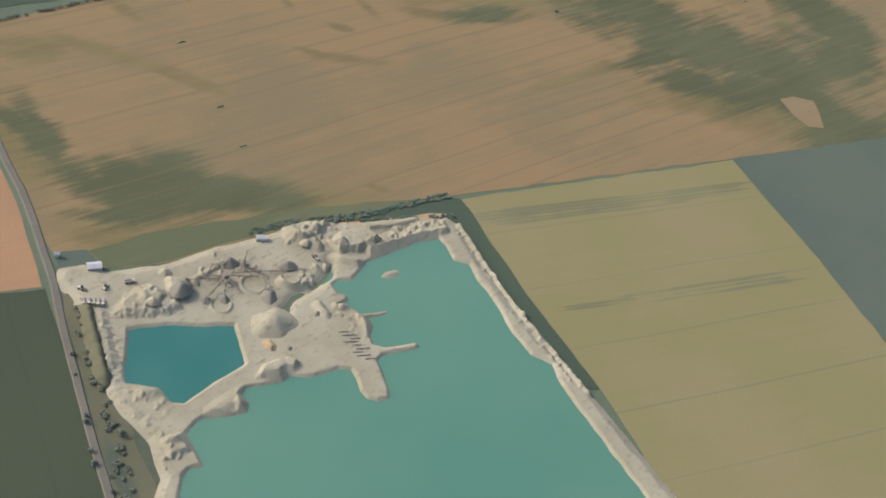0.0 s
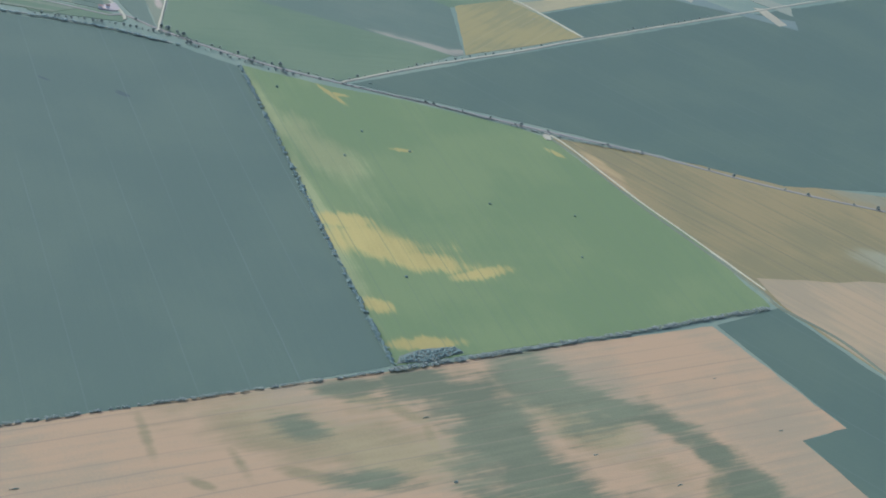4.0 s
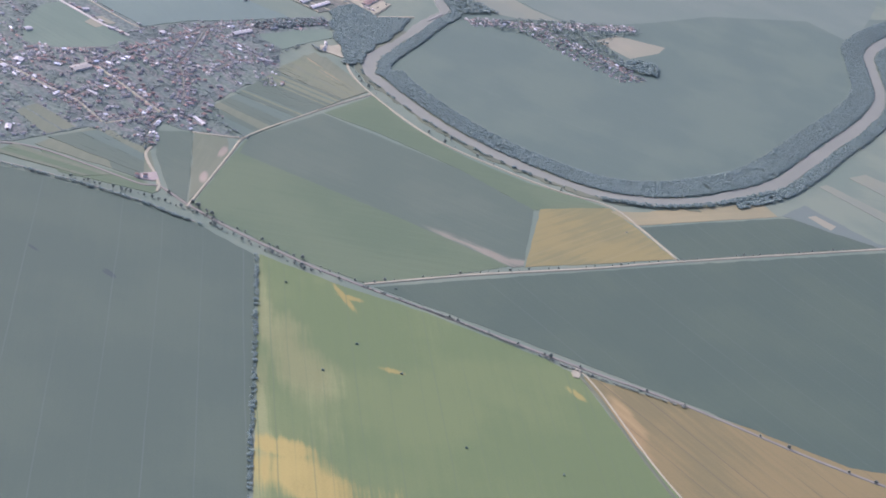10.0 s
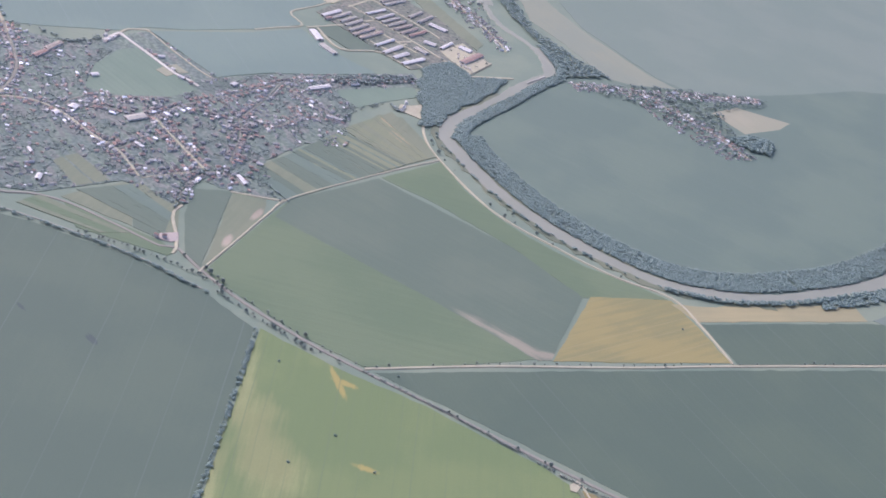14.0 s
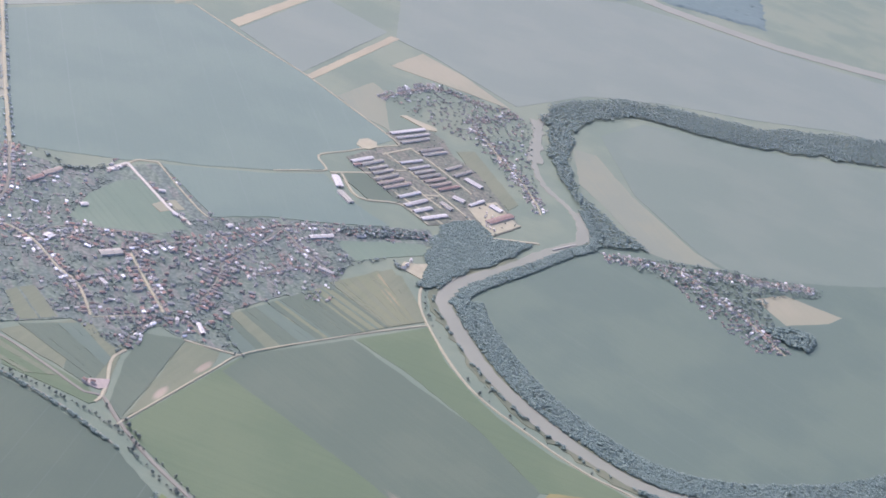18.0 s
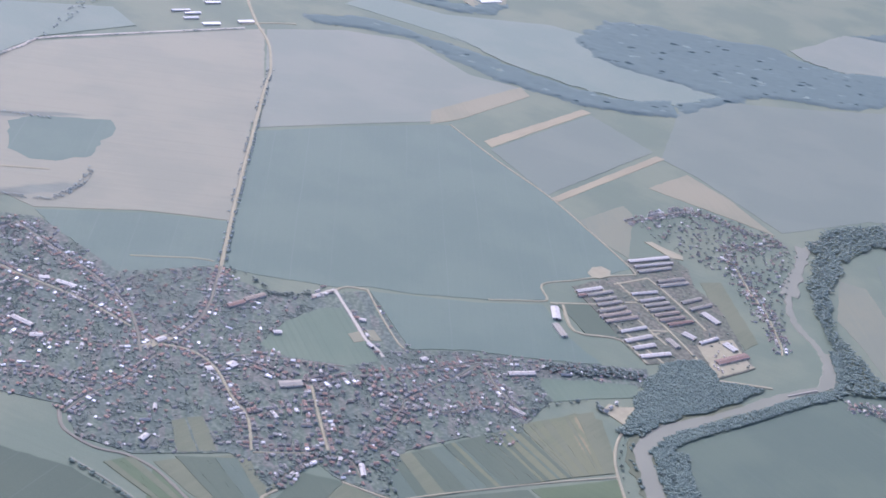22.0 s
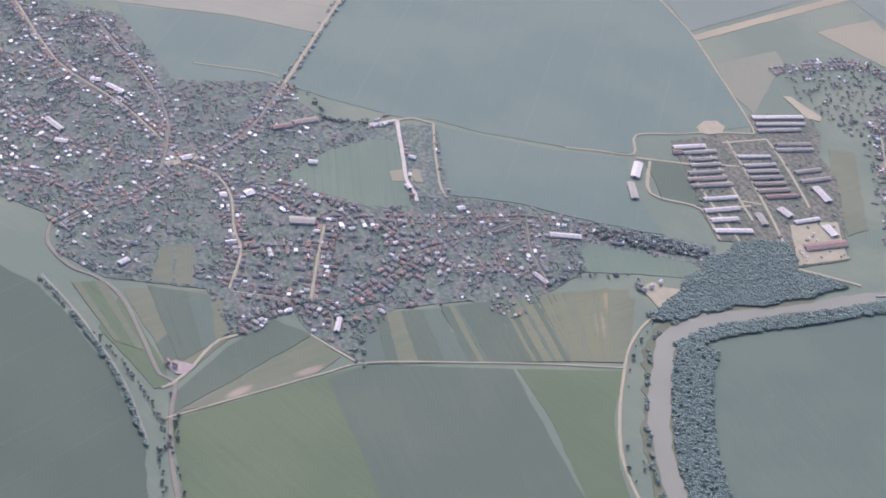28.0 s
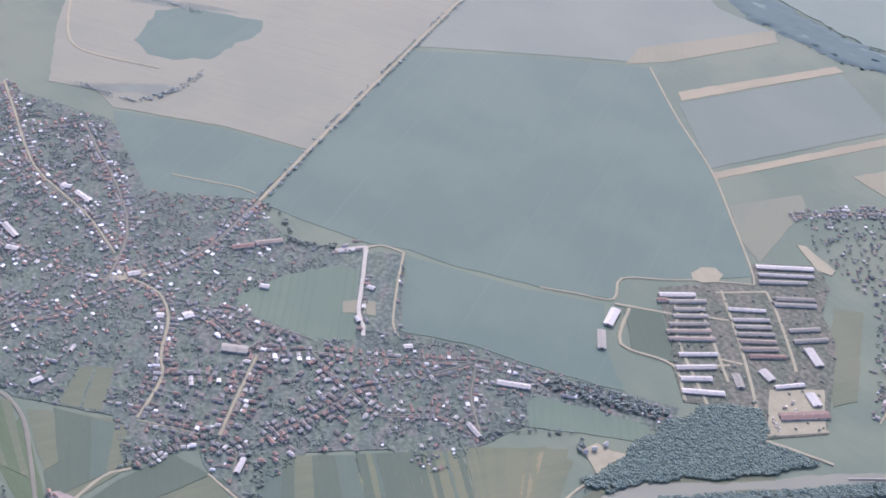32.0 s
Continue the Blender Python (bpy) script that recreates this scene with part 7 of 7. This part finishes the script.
for a, b, w, kind, label in (([(-202.8, 1061.4)][0], [(-193.1, 1079)][0], 4.2, 3, "long white hall at the village edge"), ([(-275.3, 913.7)][0], [(-268.6, 927.6)][0], 6.5, 2, "big grey-roofed hall"),
                             ([(-370.7, 948.3)][0], [(-369.9, 962.4)][0], 4.2, 0, "long red-roofed building"), ([(-371.5, 964.2)][0], [(-370.4, 982.1)][0], 4.2, 1, "long brown-roofed building"),
                             ([(-357.7, 877.1)][0], [(-358, 884.6)][0], 4.0, 3, "bright hall on the village square"), ([(-172.5, 892.5)][0], [(-181.8, 899.3)][0], 2.8, 3, "long white shed"),
                             ([(-465.4, 856.9)][0], [(-462.3, 862.9)][0], 4.0, 3, "bright farm hall"), ([(-455.9, 865)][0], [(-442.6, 871.5)][0], 3.8, 3, "bright farm hall"), ([(-429.9, 813.7)][0], [(-413.8, 818.6)][0], 4.0, 3, "bright farm hall"),
                             ([(-404.3, 810.8)][0], [(-399.7, 817.5)][0], 4.0, 3, "pale farm hall"), ([(-293.9, 828.8)][0], [(-298.4, 832.2)][0], 2.0, 3, "white shed"), ([(-272.7, 802.8)][0], [(-274.8, 809.2)][0], 3.2, 3, "white farm shed"),
                             ([(-289.8, 814.2)][0], [(-286.3, 819.9)][0], 1.6, 3, "long white shed"), ([(-309.1, 899.4)][0], [(-309.6, 905.4)][0], 5.5, 3, "pale-roofed round hall"), ([(-313.8, 884.3)][0], [(-312.6, 888.2)][0], 4.5, 3, "bright-roofed hall"),
                             ([(-327.2, 953.1)][0], [(-324.4, 958.2)][0], 3.6, 3, "bright shed in the meadow"), ([(-247.7, 1019.4)][0], [(-246.7, 1024.4)][0], 3.6, 3, "bright-roofed house"), ([(-174.1, 1029.5)][0], [(-162.2, 1031.7)][0], 2.8, 3, "long pale shed"),
                             ([(-309.9, 1019.1)][0], [(-306.3, 1022.3)][0], 3.0, 3, "white new house"), ([(-282.4, 1001.3)][0], [(-277.4, 1001.3)][0], 2.6, 3, "white new house"), ([(-181.9, 1094.4)][0], [(-177.5, 1100.8)][0], 1.6, 3, "white bus shelter shed")):
    barn(a, b, w, kind, label + " in the village", name="hall")
# ---- the distance ----
field([(-1290.7, 1025.7), (-1236.5, 1096.8), (-1016.1, 1022.3), (-1051.1, 938.8)], M_TEAL, "distant dark blue-green field")
field([(-1051.1, 938.8), (-1016.1, 1022.3), (-923.3, 994.8), (-811.5, 939.3), (-772.3, 837.8), (-900, 760)], M_HAZED_PALE, "distant pale field by the town")
field([(-1024.4, 1038.4), (-985.3, 1111.1), (-921.9, 1237.4), (-866.9, 1227.8), (-871.9, 1118.6), (-821, 988.2), (-802.5, 939.1), (-920, 1002)], M_HAZED_CROP, "distant green field by the town")
field([(-1084.1, 1727.8), (-1091.4, 1785.7), (-1098.2, 1907.9), (-1084.9, 1995.1), (-1011, 1967.2), (-949.9, 1897.1), (-910.6, 1821.5), (-922.7, 1798.4), (-972.4, 1818.2), (-1002.8, 1762.9), (-1028.5, 1724.5)], M_DULL_RIPE, "distant pale stubble field", amount=1.5)
field([(-816, 1675.5), (-829.4, 1734), (-817.8, 1755.7), (-780.2, 1717.6), (-786, 1665.6)], M_DULL_RIPE, "bare pale works yard", amount=1.0)
field([(-526, 1984), (-497, 1968), (-446, 1984), (-392, 2076), (-388, 2168), (-424, 2192), (-484, 2182), (-530, 2140)], M_HAZED_PALE, "distant pale clearing in the woods", amount=1.5)
field([(-508, 1606), (-488, 1626), (-470, 1655), (-464, 1730), (-505, 1717), (-560, 1690), (-640, 1660), (-720, 1560), (-640, 1556), (-560, 1576)], M_HAZED_CROP, "pale green meadow between the woods", amount=1.5)
ROADTOP = [(-690, 640), (-730, 745), (-765, 835.1), (-793.1, 910.2), (-821, 988.2), (-854.6, 1084.1), (-866.8, 1118), (-849.7, 1208.1), (-823.4, 1336.8)]
strip("road", ROADTOP, 3.2, M_NEW_STREET, "distant pale road between the fields")
strip("track", [(-762.9, 925.6), (-710.3, 909.8), (-666, 903.7), (-643.2, 916.7), (-612, 960)], 1.8, M_DIRT, "pale track in the stubble")
strip("track", [(-833, 1340), (-828, 1372), (-815, 1402)], 2.2, M_DIRT, "pale side road to the works")
strip("track", [(-994, 1768), (-950, 1742), (-890, 1705), (-845, 1672)], 3.5, M_DIRT, "pale street of the distant hamlet")
for pts in ([(-950.5, 1452), (-932.5, 1443.4), (-910.7, 1425.3)], [(-1000, 1490), (-985, 1480)], [(-493.1, 1830.9), (-482, 1812), (-467, 1791.9)], [(-355.4, 2133.4), (-352, 2165), (-362, 2197.4)], [(-556, 1742), (-548, 1728)]):
    strip("pond", pts, 11.0, M_RIVER, "distant silver pond among trees", "water", z=0.4, waver=0.5)
TOWN = [(-1031.8, 1031.1), (-1179.7, 1096.2), (-1270.1, 1176.5), (-1255.3, 1285.2), (-1187.4, 1323.8), (-1069.5, 1330.4), (-1069.1, 1258.3), (-1042.7, 1157.6)]
field(TOWN, M_PLOTS, "gardens of the distant town", name="town_ground", category="ground", amount=2.0)
for pts in ([(-1031.8, 1031.1), (-1055, 1064.7), (-1086.4, 1096.3), (-1127.4, 1161.5), (-1137, 1185.3)], [(-1177.7, 1151.6), (-1209.2, 1180.8), (-1204.9, 1228.6), (-1187.9, 1271.3), (-1149.2, 1281.8), (-1119.6, 1245.5), (-1116.4, 1184.8), (-1136.7, 1146.9), (-1177.7, 1151.6)],
            [(-1174.8, 1169.5), (-1192, 1197.3), (-1188.9, 1235.9), (-1170, 1261.9), (-1145.7, 1259.3), (-1128.2, 1220.1), (-1145.7, 1175), (-1174.8, 1169.5)], [(-1041.4, 1071.7), (-1067.4, 1096.6), (-1098.1, 1138.2)], [(-1031.3, 1091.2), (-1063.3, 1117.2), (-1071.8, 1139.5)],
            [(-1141.7, 1080), (-1058.6, 1046.8)], [(-1179.7, 1096.2), (-1216.8, 1131), (-1270.1, 1176.5)], [(-1150.5, 1106.6), (-1193.5, 1142.1)], [(-1147.3, 1338.8), (-1118, 1337.9), (-1069.5, 1330.4)]):
    strip("street", pts, 4.2, M_NEW_STREET, "pale street of the distant town", z=0.6, waver=0.3)
town = [(x, y, hr.uniform(0, 180), int(hr.choice([1, 2, 2, 3, 4])), hr.uniform(0.7, 1.0)) for x, y in fill(TOWN, 13, hr)]
town += [(x, y, hr.uniform(0, 180), int(hr.choice([1, 2, 3, 4])), hr.uniform(0.8, 1.4)) for x, y in fill([(-1040, 1715), (-976.8, 1780), (-916.4, 1780), (-867, 1770), (-790, 1715), (-850, 1640), (-940, 1640)], 17, hr)]
built_up("distant_town", town, "pale houses of a distant town")
wood("town_trees", [q for q in fill(TOWN, 9, hr) if hr.uniform() < 0.4], 2.6, M_HAZED_LEAF, "hazy garden trees of the distant town", "trees", 3, high=0.4)
FAR_WOODS = {
    "distant band of riverside woodland": [(-834.8, 1433.6), (-807.1, 1499.6), (-766.1, 1521.2), (-718.1, 1529.4), (-663.8, 1546.8), (-603.4, 1555.2), (-553.2, 1571.4), (-510.5, 1599.6), (-482.5, 1659.1), (-452, 1621), (-472.7, 1584.7), (-514.5, 1540.5), (-562.4, 1524.3), (-622.4, 1506.6), (-676, 1501.9), (-735.6, 1505.6), (-777.7, 1475), (-820.7, 1428)],
    "distant dark wood": [(-663.2, 1717.1), (-693.6, 1811.9), (-653.3, 1872.3), (-590, 1915), (-553.5, 1963.7), (-499.1, 1961.6), (-445.6, 1980.3), (-393.6, 2071.8), (-387, 2171.9), (-390.5, 2248.3), (-314.5, 2297.7), (-251.4, 2253.8), (-209.8, 2271.4), (-155.5, 2112.2), (-225.1, 2076), (-296.5, 2040), (-321.6, 1965.3), (-350.1, 1956.8), (-371.2, 1869), (-412, 1825.3), (-444.3, 1787.5), (-451.7, 1719.7), (-453.5, 1640), (-474, 1655), (-464.7, 1732.1), (-505, 1719.2), (-553.2, 1692.9), (-609.9, 1682.9)],
    "distant wood round a hamlet": [(-1120, 1640), (-1062.2, 1712.9), (-1020.6, 1724.4), (-999.8, 1753.4), (-976.8, 1794.3), (-916.4, 1792.3), (-867, 1785), (-784.2, 1728.2), (-759.5, 1671.1), (-795.6, 1624.9), (-847.7, 1592.9), (-908.1, 1590.1), (-960, 1560), (-1000, 1500), (-1060, 1560)],
    "distant strip of wood": [(-526.9, 2147.2), (-484.8, 2187), (-422.2, 2196.9), (-387, 2171.9), (-390.5, 2248.3), (-446.1, 2262.9), (-489.1, 2274.2)],
}
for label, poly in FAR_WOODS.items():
    canopy("far_wood", ragged(poly, 14, 3.5), 1.3, M_HAZED_CANOPY, label, gaps=-0.3 if "hamlet" in label else -9.0)
wood("hedge", [q for q in beside(ROADTOP, 1.5, 5.0, 4.0, hr, -1, keep=0.6)], 2.6, M_HAZED_LEAF, "trees along the distant road", "hedge", 3)
wood("hedge", beside([(-772.9, 891.5), (-756.3, 933.4), (-735.7, 974.3), (-698.3, 1014.8)], -1.5, 1.5, 3.0, hr), 2.0, M_HAZED_LEAF, "bushes along a ditch in the stubble", "hedge", 3)
wood("hedge", beside([(-1024, 1030), (-985, 1010), (-925, 996), (-860, 968), (-808, 940)], -2.5, 2.5, 4.0, hr, keep=0.7), 2.8, M_HAZED_LEAF, "trees between the distant fields", "hedge", 3)
wood("hedge", beside([(-868, 1125), (-930, 1200), (-952, 1262), (-935, 1300)], -6, 6, 6.0, hr, keep=0.5), 3.0, M_HAZED_LEAF, "bushes along a distant ditch", "hedge", 3)
for a, b, w in ((-924.5, 1322.6), (-920.1, 1342.7), 5.0), ((-846.4, 1298.4), (-841.7, 1317.5), 6.0), ((-839.5, 1341), (-835.3, 1358.4), 6.0), ((-891.9, 1291.5), (-887, 1312), 4.0), ((-880, 1300), (-876, 1318), 4.0), ((-868, 1290), (-864, 1306), 4.0), ((-902, 1345), (-897, 1362), 4.5), ((-800, 1692), (-793, 1722), 7.0), ((-822, 1716), (-820, 1734), 8.0):
    barn(a, b, w, 4, "distant long white factory hall", h=1.3, rise=0.5, name="factory_hall")
barn((-904.9, 953), (-903.2, 959.9), 4.0, 0, "lone red-roofed farm hall", h=1.6, rise=0.8, name="factory_hall")
for k, q in enumerate([(-185.1, 796.2), (-181.1, 798.6), (-134.2, 1085.5), (-134.8, 1091.5), (-136.2, 1099.8)]):
    shed(q, 30 * k, 2.6, 2.0, 1.3, 0.7, M_WALL, M_TILE_RED if k < 2 else M_ROOF_PALE, "small farm shed on bare ground", z=0.9)
for k, q in enumerate([(-127.1, 1209.6), (-122.9, 1208.6), (-119.1, 1208.3), (-135.2, 1223.3), (-137.5, 1230.6), (-130.2, 1228)]):
    truck(q, 20 + 25 * k if k > 2 else 140, "pale tipper lorry parked in the farmyard", 0.5, "lorries of the farm")
strip("weir", [(-72.4, 1224.9), (-64, 1252.4)], 1.0, M_FARM_GREY, "grey concrete weir across the river", "weir", z=0.9)
print("objects", len(bpy.data.objects), "tris", sum(len(o.data.polygons) for o in bpy.data.objects if o.type == "MESH"))
